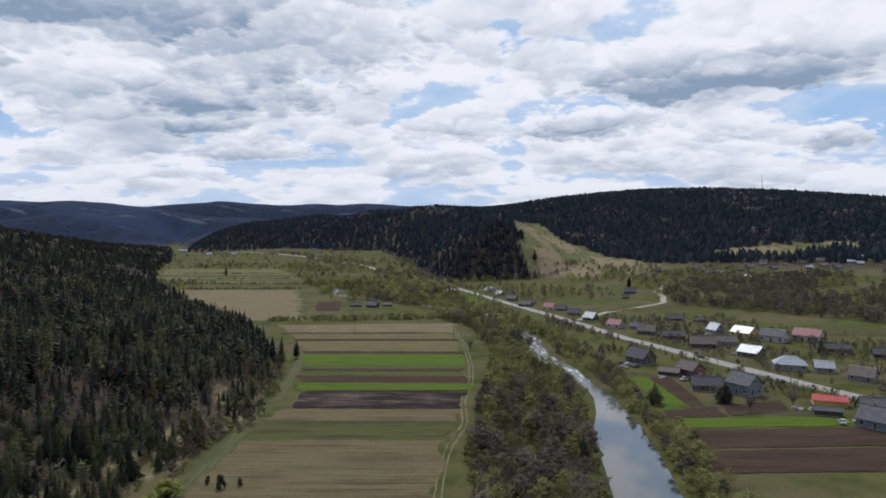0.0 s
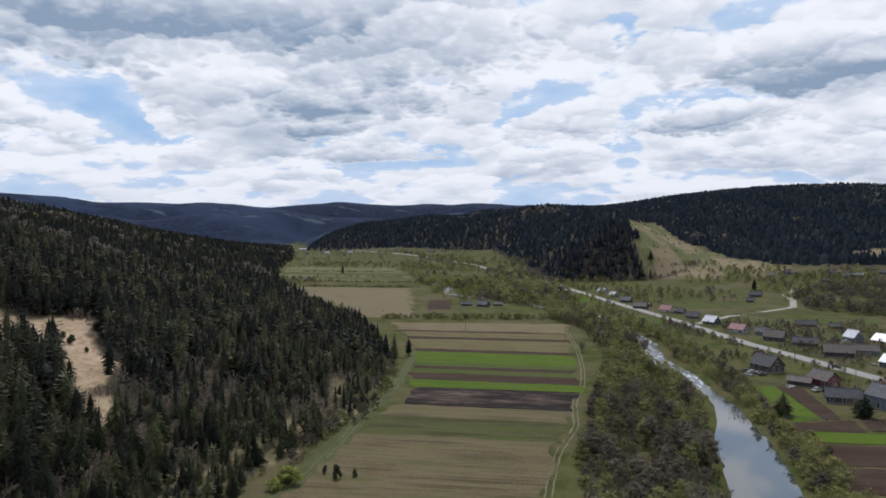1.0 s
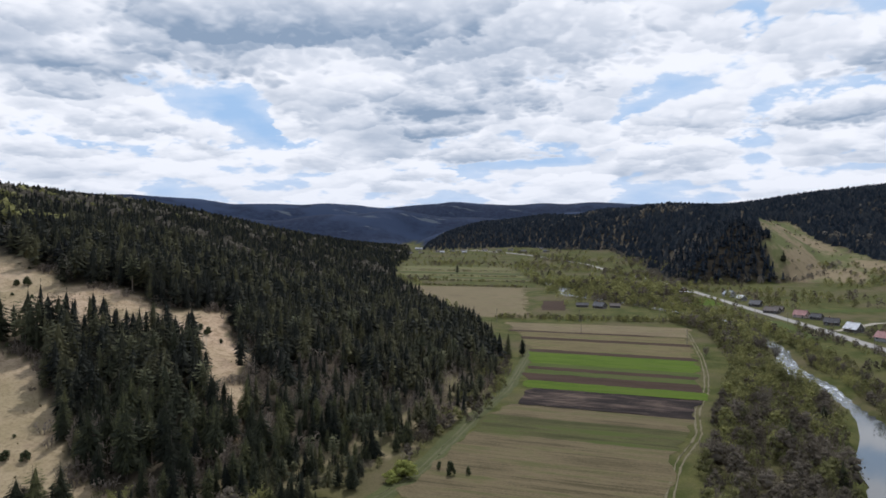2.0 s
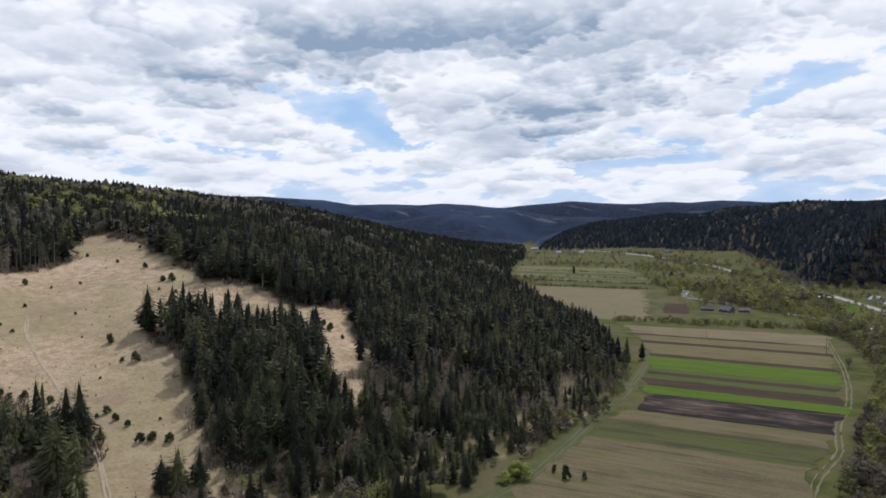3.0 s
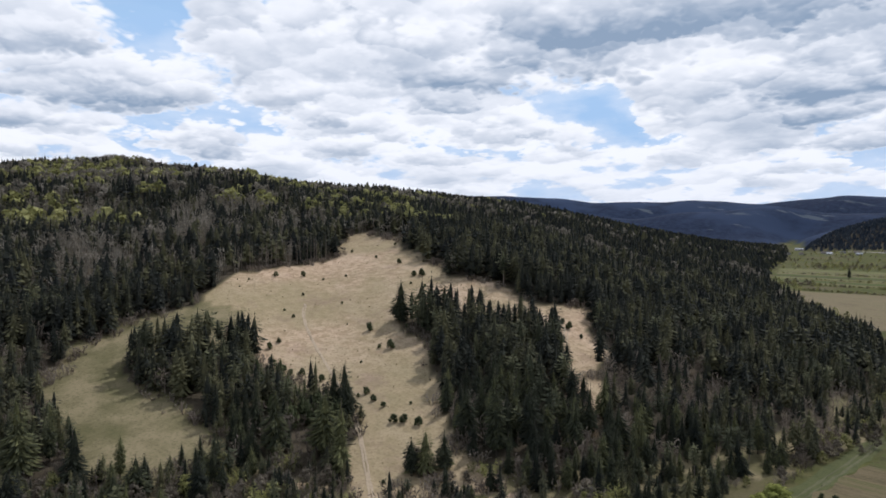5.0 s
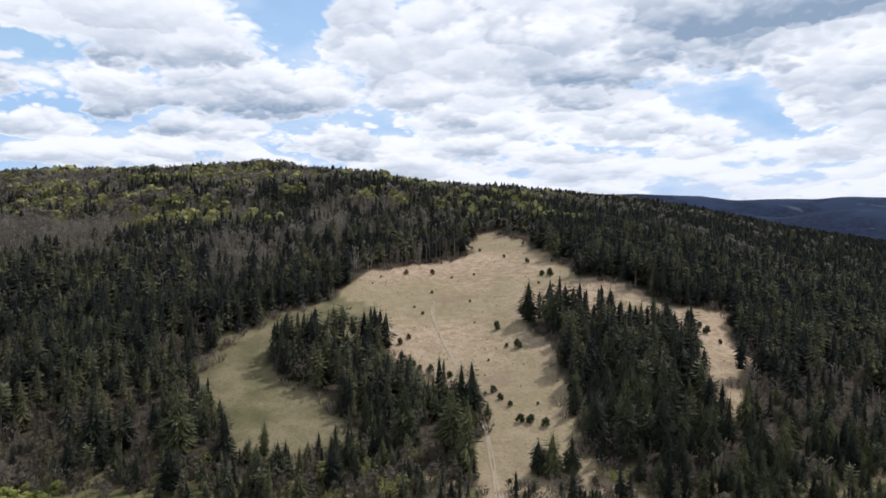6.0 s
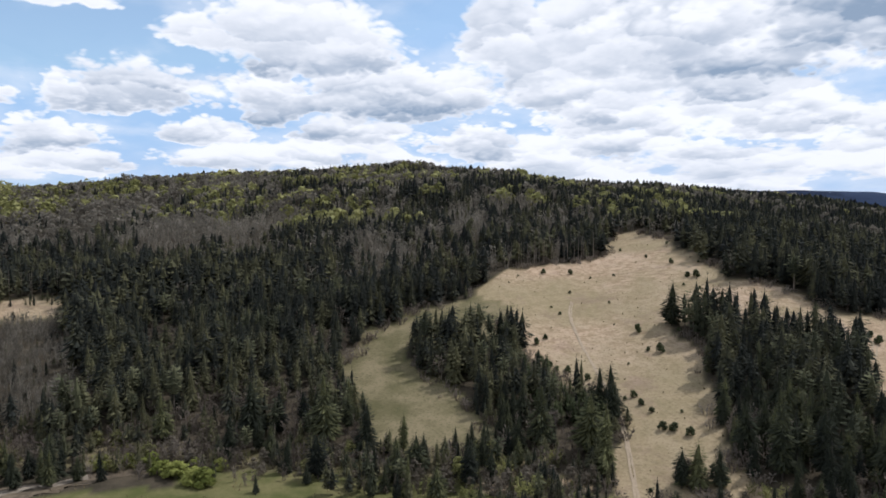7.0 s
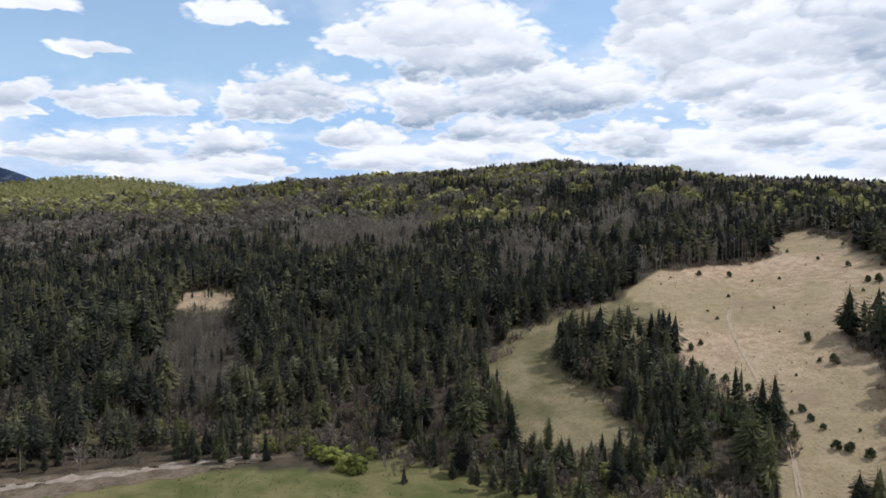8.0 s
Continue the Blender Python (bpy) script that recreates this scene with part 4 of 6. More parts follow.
def crown(rng, height=9.0, spread=3.4, lobes=6, leaves=10, size=0.8, base=0.12, solid=0.72, sliver=False):
    """A broad crown of uneven lobes: in each a loose heart of foliage, and leaves (or twig slivers) standing off it, with gaps between the lobes."""
    heap = Heap()
    for i in range(lobes):
        a = i * 2.4 + rng.uniform(0, 1.2)
        f = (i + 0.5) / lobes
        q = spread * (0.15 + 0.5 * math.sqrt(1 - f)) * rng.uniform(0.6, 1.15) * (i < lobes - 1)
        r = spread * rng.uniform(0.36, 0.56) * (1.1 - 0.3 * f)
        z = height * (base + (1 - base) * (0.22 + 0.6 * f)) - 0.2 * r
        c = np.array([math.cos(a) * q, math.sin(a) * q, z])
        heap.add(c + ICO_V * rng.uniform(0.65, 1.2, (12, 1)) * r * solid * (1, 1, 0.85), ICO_T)
        for j in range(leaves):
            d = rng.normal(0, 1, 3) + (0, 0, 0.25)
            d /= np.linalg.norm(d)
            p = c + d * r * rng.uniform(0.75, 1.08) * (1, 1, 0.85)
            u = np.cross(d, rng.normal(0, 1, 3))
            u /= np.linalg.norm(u) + 1e-9
            if sliver:
                heap.add([c + d * r * 0.4 - u * 0.09 * size, c + d * r * 0.6 + u * 0.2 * size, p + d * r * 0.15], [(0, 1, 2)])
            else:
                w = np.cross(d, u) + d * rng.uniform(-0.6, 0.6)
                k = size * rng.uniform(0.6, 1.3)
                heap.add([p - u * k * 0.5, p + w * k * 0.45, p + u * k * 0.5, p - w * k * 0.45], [(0, 1, 2), (0, 2, 3)])
    return heap.arrays()


def soft_crown(rng, height=9.0, spread=3.4, lobes=7, leaves=30, size=0.8, base=0.1, heart=0.5):
    """A soft rounded crown: lobes of single leaves or twig ends that face outwards, loose at the rim, round a small heart."""
    heap = Heap()
    for i in range(lobes):
        a = i * 2.4 + rng.uniform(0, 1.2)
        f = (i + 0.5) / lobes
        q = spread * (0.12 + 0.55 * math.sqrt(1 - f)) * rng.uniform(0.6, 1.1) * (i < lobes - 1)
        r = spread * rng.uniform(0.36, 0.54) * (1.15 - 0.35 * f)
        c = np.array([math.cos(a) * q, math.sin(a) * q, height * (base + (1 - base) * (0.18 + 0.6 * f)) - 0.15 * r])
        if heart:
            heap.add(c + ICO_V * rng.uniform(0.7, 1.2, (12, 1)) * r * heart, ICO_T)
        d = rng.normal(0, 1, (leaves, 3)) + (0, 0, 0.3)
        d /= np.linalg.norm(d, axis=1, keepdims=True)
        p = c + d * r * rng.uniform(0.62, 1.12, (leaves, 1)) * (1, 1, 0.9)
        n = d + rng.normal(0, 0.22, (leaves, 3))
        u = np.cross(n, rng.normal(0, 1, (leaves, 3)))
        u /= np.linalg.norm(u, axis=1, keepdims=True) + 1e-9
        w = np.cross(n, u)
        w /= np.linalg.norm(w, axis=1, keepdims=True) + 1e-9
        k = size * rng.uniform(0.6, 1.35, (leaves, 1))
        tri = np.stack([p - u * k * 0.55 - w * k * 0.35, p + u * k * 0.55 - w * k * 0.35, p + w * k * 0.75], 1).reshape(-1, 3)
        heap.add(tri, np.arange(leaves * 3).reshape(-1, 3))
    return heap.arrays()


def scatter(name, forms, xy, heights, material, label, category, seed=0, sink=0.3, kind="stuff", tints=None, fat=(0.85, 1.2)):
    """Many alike plants in one mesh. forms: unit plants of height 1."""
    rng = np.random.default_rng(seed)
    xy = np.asarray(xy, float)
    if not len(xy):
        return None
    z = land(xy[:, 0], xy[:, 1]) - sink
    pick = rng.integers(0, len(forms), len(xy))
    turn, wide = rng.uniform(0, 6.28, len(xy)), rng.uniform(*fat, len(xy))
    tint_of = rng.uniform(0, 1, len(xy)) if tints is None else tints
    vs, ts, cs, base = [], [], [], 0
    for f, (v, t) in enumerate(forms):
        m = np.where(pick == f)[0]
        if not len(m):
            continue
        c, s, h, w = np.cos(turn[m]), np.sin(turn[m]), heights[m], (heights * wide)[m]
        x = (v[None, :, 0] * c[:, None] - v[None, :, 1] * s[:, None]) * w[:, None] + xy[m, 0, None]
        y = (v[None, :, 0] * s[:, None] + v[None, :, 1] * c[:, None]) * w[:, None] + xy[m, 1, None]
        zz = v[None, :, 2] * h[:, None] + z[m, None]
        vs.append(np.stack([x, y, zz], -1).reshape(-1, 3))
        ts.append((t[None] + (np.arange(len(m)) * len(v))[:, None, None]).reshape(-1, 3) + base)
        cs.append(np.repeat(tint_of[m], len(v)))
        base += len(m) * len(v)
    return tagged(raw(name, np.concatenate(vs), np.concatenate(ts), material, tint=np.concatenate(cs)), label, category, kind=kind)


def unit(made, height):
    return made[0] / height, made[1]


def jittered(x0, x1, y0, y1, step, seed, rough=0.42):
    """Plan points on a shaken grid."""
    rng = np.random.default_rng(seed)
    x, y = np.meshgrid(np.arange(x0, x1, step), np.arange(y0, y1, step))
    p = np.stack([x.ravel() + rng.uniform(-rough, rough, x.size) * step, y.ravel() + rng.uniform(-rough, rough, x.size) * step], 1)
    return p


trng = np.random.default_rng(11)
SPRUCE_HERO = [spruce_crown(trng, 18.0, w, 330, lo, b, 7, 8) for w, lo, b in ((3.4, 0.04, 0.7), (2.9, 0.06, 0.8), (3.8, 0.05, 0.62), (2.6, 0.03, 0.75), (3.2, 0.12, 0.55))]
SPRUCE_NEAR = [unit(spruce_crown(trng, 18.0, w, 84, lo, b), 18.0) for w, lo, b in ((3.3, 0.05, 0.56), (2.9, 0.08, 0.66), (3.6, 0.06, 0.5), (3.0, 0.2, 0.45), (3.3, 0.28, 0.38), (2.6, 0.04, 0.58), (2.8, 0.12, 0.48))]
SPRUCE_MID = [unit(spruce_crown(trng, 18.0, w, 28, lo, b, 3, 4), 18.0) for w, lo, b in ((3.4, 0.06, 0.56), (3.9, 0.12, 0.48), (2.9, 0.08, 0.66), (3.5, 0.24, 0.38), (3.1, 0.1, 0.48))]


def far_spruce(rng, spread=0.2, skirts=((0.08, 0.55, 1.0), (0.35, 0.8, 0.72), (0.62, 1.0, 0.42)), n=8):
    """A few ragged skirts one above the other."""
    heap = Heap()
    for z0, z1, r in skirts:
        a = np.arange(n) * 2 * np.pi / n + rng.uniform(0, 1)
        q = spread * r * np.where(np.arange(n) % 2, 0.55, 1.0) * rng.uniform(0.8, 1.15, n)
        v = np.c_[np.cos(a) * q, np.sin(a) * q, z0 + np.where(np.arange(n) % 2, 0.05, 0.0)]
        k = np.arange(n)
        heap.add(np.concatenate([v, [[0, 0, z1]]]), np.stack([k, (k + 1) % n, np.full(n, n)], 1))
    return heap.arrays()


SPRUCE_FAR = [unit(spruce_crown(trng, 18.0, w, 14, 0.05, b, 2, 4), 18.0) for w, b in ((3.6, 0.65), (4.1, 0.5), (3.1, 0.72), (3.7, 0.42))]
SPRUCE_FARTHEST = [far_spruce(trng, w, ((0.0, 0.7, 1.0), (0.42, 1.0, 0.66)), 6) for w in (0.25, 0.3, 0.36)]
BARE_WOOD = [unit(sapling_clump(trng, 9.0, w, 7, 42, 0.12), 9.0) for w in (2.2, 2.8, 2.5, 1.9)]
BARE_NEAR = [unit(sapling_clump(trng, 9.0, w, 12, 108, 0.10), 9.0) for w in (3.0, 3.7)] + [unit(soft_crown(trng, 9.0, w, 9, 44, 0.36, 0.05, 0.5), 9.0) for w in (3.2, 3.8, 2.8)]
BARE_BUSH = [unit(sapling_clump(trng, 4.0, w, 9, 45, 0.12), 4.0) for w in (1.7, 2.1, 1.9)]
BARE_FAR = [unit(soft_crown(trng, 9.0, w, 4, 10, 1.3, 0.1, 0), 9.0) for w in (3.4, 4.0, 3.7)]
BARE_MID = [unit(sapling_clump(trng, 9.0, w, 5, 20, 0.16), 9.0) for w in (2.4, 2.9, 2.0)]
BARE_FARTHEST = [unit(soft_crown(trng, 9.0, w, 2, 7, 2.6, 0.2, 0), 9.0) for w in (4.0, 4.6)]
LEAF_NEAR = [unit(soft_crown(trng, 9.0, w, 9, 44, 0.42, 0.05, 0.5), 9.0) for w in (3.2, 3.8)] + [unit(sapling_clump(trng, 9.0, w, 12, 84, 0.09, 3, 0.5), 9.0) for w in (3.1, 3.8, 3.4)]
LEAF_FAR = [unit(soft_crown(trng, 9.0, w, 6, 12, 1.3, 0.1, 0), 9.0) for w in (3.8, 4.4, 4.1)]
LEAF_FARTHEST = [unit(soft_crown(trng, 9.0, w * 0.8, 2, 10, 2.6, 0.2, 0), 9.0) for w in (6.5, 7.5)]
BUSH_FAR = [unit(soft_crown(trng, 9.0, w, 8, 12, 0.8, 0.0, 0), 9.0) for w in (3.0, 3.6, 2.6)]
BUD_NEAR = [unit(soft_crown(trng, 9.0, w, 9, 44, 0.38, 0.05, 0.5), 9.0) for w in (3.2, 3.8, 2.8)] + [unit(sapling_clump(trng, 9.0, w, 12, 96, 0.10, 1, 0.45), 9.0) for w in (3.0, 3.7, 3.4)]


# ---- the woods ----
def wooded(p):
    dry_c, open_c, slope_c, wood_c, _ = covers(p[:, 0], p[:, 1])
    return wood_c & ~ragged_inside(p[:, 0], p[:, 1], CLEARING, 4)


def in_view(p, a0=-44, a1=126):
    az = np.degrees(np.arctan2(-p[:, 0], p[:, 1]))
    return (az > a0) & (az < a1)


def tall_at(p, rng, lo, hi):
    return lo + (hi - lo) * np.clip(0.12 + 0.6 * grain(p[:, 0], p[:, 1], 24, 41) + 0.2 * grain(p[:, 0], p[:, 1], 70, 42) + rng.normal(0, 0.2, len(p)), 0, 1.1)


wrng = np.random.default_rng(5)
near = jittered(-480, 0, -260, 520, 3.9, 1)
d_near = np.hypot(*near.T)
near = near[wooded(near) & in_view(near) & (d_near < 300) & (d_near > 120)]
# the tall single spruces that stand out along the lower edge: place and height
LONE_SPRUCES = ((-171.4, 37.9, 14.8), (-157.0, 42.1, 10.6), (-155.8, 46.6, 11.3), (-164.0, 60.0, 6.6), (-144.3, 56.2, 11.3), (-216.7, 95.5, 15.3), (-156.9, 81.0, 18.7), (-148.6, 90.3, 17.6), (-139.5, 89.6, 19.0),
                (-126.6, 101.0, 9.9), (-124.9, 103.5, 11.6), (-123.0, 108.5, 10.2), (-201.5, 155.8, 17.1), (-121.6, 117.1, 9.9), (-117.7, 121.2, 18.3), (-119.7, 158.6, 8.5), (-179.0, 28.9, 22.0), (-190.5, 10.4, 17.9),
                (-167.8, 17.2, 9.7), (-161.5, 24.0, 12.0), (-182.3, 4.0, 13.5), (-197.7, -12.4, 14.7), (-140.2, 46.9, 8.5), (-142.7, 134.2, 10.2), (-112.8, 128.6, 17.2), (-97.5, 136.7, 9.9))


def clear_of(p, gap=4.0):
    """Not crowding one of the single spruces."""
    return np.min([np.hypot(p[:, 0] - x, p[:, 1] - y) for x, y, _ in LONE_SPRUCES], axis=0) > gap


# gaps of brush in the wood, thicker near its lower edge
brush = grain(near[:, 0], near[:, 1], 17, 51) * 0.6 + grain(near[:, 0], near[:, 1], 6, 52) * 0.4
edge_off, _ = to_line(near[:, 0], near[:, 1], FOOT_WEST)
open_here = brush > np.interp(edge_off, [0, 25, 60, 140], [0.52, 0.60, 0.67, 0.72]) + 0.12 * (near[:, 1] > 100)
stand = near[~open_here]
gap = near[open_here]
apron = jittered(-240, -60, -150, 160, 4.6, 21)
apron_off, apron_side = to_line(apron[:, 0], apron[:, 1], FOOT_WEST)
PATHWAY = [(-140, 60), (-118, 84), (-120, 104), (-158, 100), (-152, 84)]
apron = apron[(apron_side < 0) & (apron_off < np.where(apron[:, 1] < -8, rough_foot(apron[:, 1]), 15)) & (grain(apron[:, 0], apron[:, 1], 9, 53) > np.where(apron[:, 1] < -20, 0.22, 0.5)) & ~inside(apron[:, 0], apron[:, 1], PATHWAY) & (apron[:, 0] < -62)]
apron = apron[np.hypot(*apron.T) > 138]
stand = np.concatenate([stand[~inside(stand[:, 0], stand[:, 1], PATHWAY)], apron])
stand = stand[clear_of(stand)]
kind_n = grain(stand[:, 0], stand[:, 1], 13, 55) * 0.6 + wrng.uniform(0, 1, len(stand)) * 0.4
d_stand = np.hypot(*stand.T)
foot_off, foot_side = to_line(stand[:, 0], stand[:, 1], FOOT_WEST)
deep = np.where(foot_side > 0, foot_off, 0)
# young growth along the foot of the hill, old timber further up
near_h = tall_at(stand, wrng, 7.0, 18) * np.interp(deep, [0, 30, 70], [0.68, 0.85, 1.0]) * np.where(inside(stand[:, 0], stand[:, 1], BELT), 1.05, 1.0) * np.interp(stand[:, 1], [-60, -25], [1.3, 1.0])
leafless = kind_n > np.interp(deep, [0, 40, 120], [0.60, 0.66, 0.78])
piny = ~leafless & (kind_n < 0.27)
single = (d_stand < 196) & ~leafless & ~piny
rest = ~single & ~leafless & ~piny
# random tint, plus sunlight painted on the young lower edge, less at shaded ends
near_lit_tint = np.clip(wrng.uniform(0, 0.8, len(stand)) ** 1.4 + np.interp(deep, [0, 50, 130], [0.5, 0.25, 0.0]) * np.interp(stand[:, 1], [-60, 0, 90, 140], [0.35, 1.0, 1.0, 0.6]), 0, 1)
PINE_NEAR = [unit(pine_crown(trng, 16.0, w, 60, b), 16.0) for w, b in ((2.9, 0.3), (3.3, 0.42), (2.5, 0.2), (2.7, 0.5))]
PINE_STEM = [unit(trunk_of(14.5, 0.17, 4), 16.0)]
scatter("pine_wood", PINE_NEAR, stand[piny], near_h[piny] * 0.95, PINE, "olive green pines among the spruces", "wood", 63)
scatter("pine_stems", PINE_STEM, stand[piny], near_h[piny] * 0.95, PALEBARK, "pale pine stems below their crowns", "stems", 63)
scatter("bare_wood", BARE_WOOD, stand[leafless], near_h[leafless] * 0.66, TWIGS, "grey leafless birches and aspens among the spruces", "wood", 64, fat=(0.8, 1.2))
scatter("spruce_wood", SPRUCE_NEAR, stand[rest], near_h[rest], SPRUCE, "dense dark green spruce wood on the hillside", "wood", 61, tints=near_lit_tint[rest], fat=(1.0, 1.35))
scatter("brushwood", BARE_WOOD + BARE_BUSH, gap, wrng.uniform(3.0, 8.0, len(gap)), TWIGS, "grey-brown leafless brush between the spruces", "brush", 62)
young = jittered(-240, -70, -110, 150, 3.7, 23)
young_off, young_side = to_line(young[:, 0], young[:, 1], FOOT_WEST)
dry_y, open_y, _, _, _ = covers(young[:, 0], young[:, 1])
young = young[(young_off < np.where(young_side < 0, np.where(young[:, 1] > 20, 13, 4), 46)) & ~dry_y & ~inside(young[:, 0], young[:, 1], GLADE) & ~inside(young[:, 0], young[:, 1], CLEARING) & (grain(young[:, 0], young[:, 1], 10, 57) > 0.46) & (np.hypot(*young.T) > 140) & (np.hypot(*young.T) < 240)]
young = young[clear_of(young, 3.0)]
scatter("young_spruces", SPRUCE_NEAR, young, wrng.uniform(3.0, 8.5, len(young)), SPRUCE, "young spruces crowding the lower edge of the wood", "wood", 66, fat=(0.95, 1.35), tints=wrng.uniform(0.3, 1.0, len(young)))
mid = jittered(-700, 60, -420, 700, 5.0, 2)
d_mid = np.hypot(*mid.T)
mid = mid[wooded(mid) & in_view(mid) & (d_mid >= 300) & (d_mid < 520)]
far = jittered(-1100, 300, -500, 1100, 7.0, 3)
d_far = np.hypot(*far.T)
far = far[wooded(far) & in_view(far) & (d_far >= 520) & (d_far < 1000)]
farther = jittered(-2300, 1700, -800, 2500, 10.4, 13)
d_far = np.hypot(*farther.T)
farther = farther[wooded(farther) & in_view(farther) & (d_far >= 1000) & (d_far < 2400)]


def leafwood(p):
    """How much broad-leaved wood stands among the spruce: bare (brown) and in fresh leaf (yellow-green)."""
    az, z = np.degrees(np.arctan2(-p[:, 0], p[:, 1])), land(p[:, 0], p[:, 1])
    pick = np.random.default_rng(len(p))
    n = 0.35 * grain(p[:, 0], p[:, 1], 90, 71) + 0.25 * grain(p[:, 0], p[:, 1], 26, 72) + 0.15 * grain(p[:, 0], p[:, 1], 9, 76) + 0.25 * pick.uniform(0, 1, len(p))
    el = np.degrees(np.arctan2(z + 14 - EYE, np.hypot(p[:, 0], p[:, 1])))
    west = p[:, 0] < -100
    low_band = np.clip((el + 1.6) / 1.2, 0, 1) * west * np.interp(az, [50, 62, 78, 90], [0, 0.45, 0.9, 1.0])
    top_band = np.clip((el - 0.2) / 1.5, 0, 1) * west
    bare = n > np.interp(az, [-40, 0, 30, 45, 60, 110], [0.71, 0.71, 0.69, 0.69, 0.70, 0.68]) - 0.22 * low_band - 0.1 * top_band * (az > 35)
    m = 0.25 * grain(p[:, 0], p[:, 1], 70, 73) + 0.2 * grain(p[:, 0], p[:, 1], 28, 74) + 0.55 * pick.uniform(0, 1, len(p))
    fresh = m > np.interp(az, [20, 40, 55, 66, 80, 95, 112], [0.90, 0.82, 0.78, 0.74, 0.72, 0.70, 0.60]) + 0.4 * (1 - top_band)
    return bare & ~fresh, fresh


for name, p, sf, bf, lf, lo, hi, seed in (("spruce_wood", mid, SPRUCE_MID, BARE_MID, LEAF_FAR, 8, 16.5, 80), ("spruce_wood", far, SPRUCE_FAR, BARE_FAR, LEAF_FAR, 9, 19, 90), ("spruce_wood", farther, SPRUCE_FARTHEST, BARE_FARTHEST, LEAF_FARTHEST, 11, 21, 93)):
    bare, fresh = leafwood(p)
    rng = np.random.default_rng(seed)
    east = (p[:, 0] > -60) | (inside(p[:, 0], p[:, 1], SPUR) & (to_line(p[:, 0], p[:, 1], FOOT_WEST)[1] < 0))
    h = tall_at(p, rng, lo, hi) * np.where(east, np.interp(np.hypot(*p.T), [550, 900, 1000], [0.9, 0.85, 0.7]), 1.0)
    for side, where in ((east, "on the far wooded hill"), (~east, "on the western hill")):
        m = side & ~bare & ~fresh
        # far-hill spruces take the needles with haze in their colour
        scatter(name, sf, p[m], h[m], HAZYSPRUCE if "far" in where else SPRUCE, "dark spruce wood " + where, "wood", seed + 1, fat=(1.5, 2.2) if "far" in where else (1.25, 1.85))
        m = side & bare
        scatter("bare_wood", bf, p[m], h[m] * 0.92, BARE, "grey-brown leafless broad-leaved wood " + where, "wood", seed + 2)
        m = side & fresh
        scatter("fresh_wood", lf, p[m], h[m] * 0.95, FRESH, "yellow-green broad-leaved wood in first leaf " + where, "wood", seed + 3, fat=(1.0, 1.6))
gh = jittered(-2800, -1450, -1500, 0, 21, 4)
gh = gh[((gh[:, 0] + 2150) / 640) ** 2 + ((gh[:, 1] + 780) / 720) ** 2 < 1.0]
gh_pick = grain(gh[:, 0], gh[:, 1], 60, 75)
scatter("fresh_wood", LEAF_FARTHEST, gh[gh_pick < 0.7], wrng.uniform(6, 13, (gh_pick < 0.7).sum()), FRESH, "sunlit yellow-green young wood on the far rounded hill", "wood", 97)
scatter("spruce_wood", SPRUCE_FAR, gh[gh_pick >= 0.62], wrng.uniform(6, 14, (gh_pick >= 0.62).sum()), SPRUCE, "scattered spruces on the far rounded hill", "wood", 98)


def tree_thing(name, crown, trunk_h, trunk_r, needles, label, category, group):
    """A single tree: trunk and crown under an Empty at its foot."""
    root = tagged(new(name), label, category, group)
    v, t = trunk_of(trunk_h, trunk_r)
    raw("trunk", v, t, BARK, root)
    raw("crown", crown[0], crown[1], needles, root)
    return root


def stand_at(x, y, scale=1.0, turn=0.0, wide=1.0, sink=0.2):
    return pose(x, y, float(land(x, y)) - sink, 0, 0, turn) @ Matrix.Diagonal((scale * wide, scale * wide, scale, 1))


heroes = [tree_thing("spruce_tree", c, 17.4, 0.22, LONESPRUCE, "dark green spruce with drooping boughs at the wood's lower edge", "spruce", "spruces at the wood's edge") for c in SPRUCE_HERO]
for h in heroes:
    h.location = (-170 - 9 * heroes.index(h), -118, float(land(-170 - 9 * heroes.index(h), -118)) - 0.2)
for n, (x, y, h) in enumerate(LONE_SPRUCES):
    copy_thing(heroes[n % 5], stand_at(x, y, h / 18.0, n * 67, 1.35 if h > 12 else 1.6))
for n, (p, h) in enumerate(zip(stand[single], near_h[single])):
    copy_thing(heroes[n % 5], stand_at(p[0], p[1], h / 18.0, wrng.uniform(0, 360), wrng.uniform(0.95, 1.25)))


# ---- the village along the road ----
def tone(name, dark, light, size=1.5, rough=0.8, metal=0.0, spec=0.25):
    return surface(name, dark, light, size, rough, 0.15, 6.0, spec, metal=metal, depth=0.03)


ROOFS = {
    "slate": tone("grey_fibre_roof", (0.070, 0.070, 0.077), (0.125, 0.125, 0.134)),
    "dark": tone("dark_fibre_roof", (0.045, 0.044, 0.050), (0.090, 0.088, 0.094)),
    "brown": tone("brown_weathered_roof", (0.080, 0.066, 0.060), (0.145, 0.125, 0.115)),
    "pink": tone("faded_pink_roof", (0.23, 0.115, 0.11), (0.37, 0.215, 0.205)),
    "red": tone("bright_red_roof", (0.30, 0.05, 0.045), (0.43, 0.09, 0.08), rough=0.5),
    "white": tone("pale_sheet_metal_roof", (0.42, 0.43, 0.46), (0.70, 0.71, 0.73), rough=0.4),
    "pale": tone("pale_grey_roof", (0.22, 0.235, 0.265), (0.34, 0.36, 0.40), rough=0.45),
    "maroon": tone("maroon_roof", (0.15, 0.06, 0.06), (0.25, 0.11, 0.11)),
}
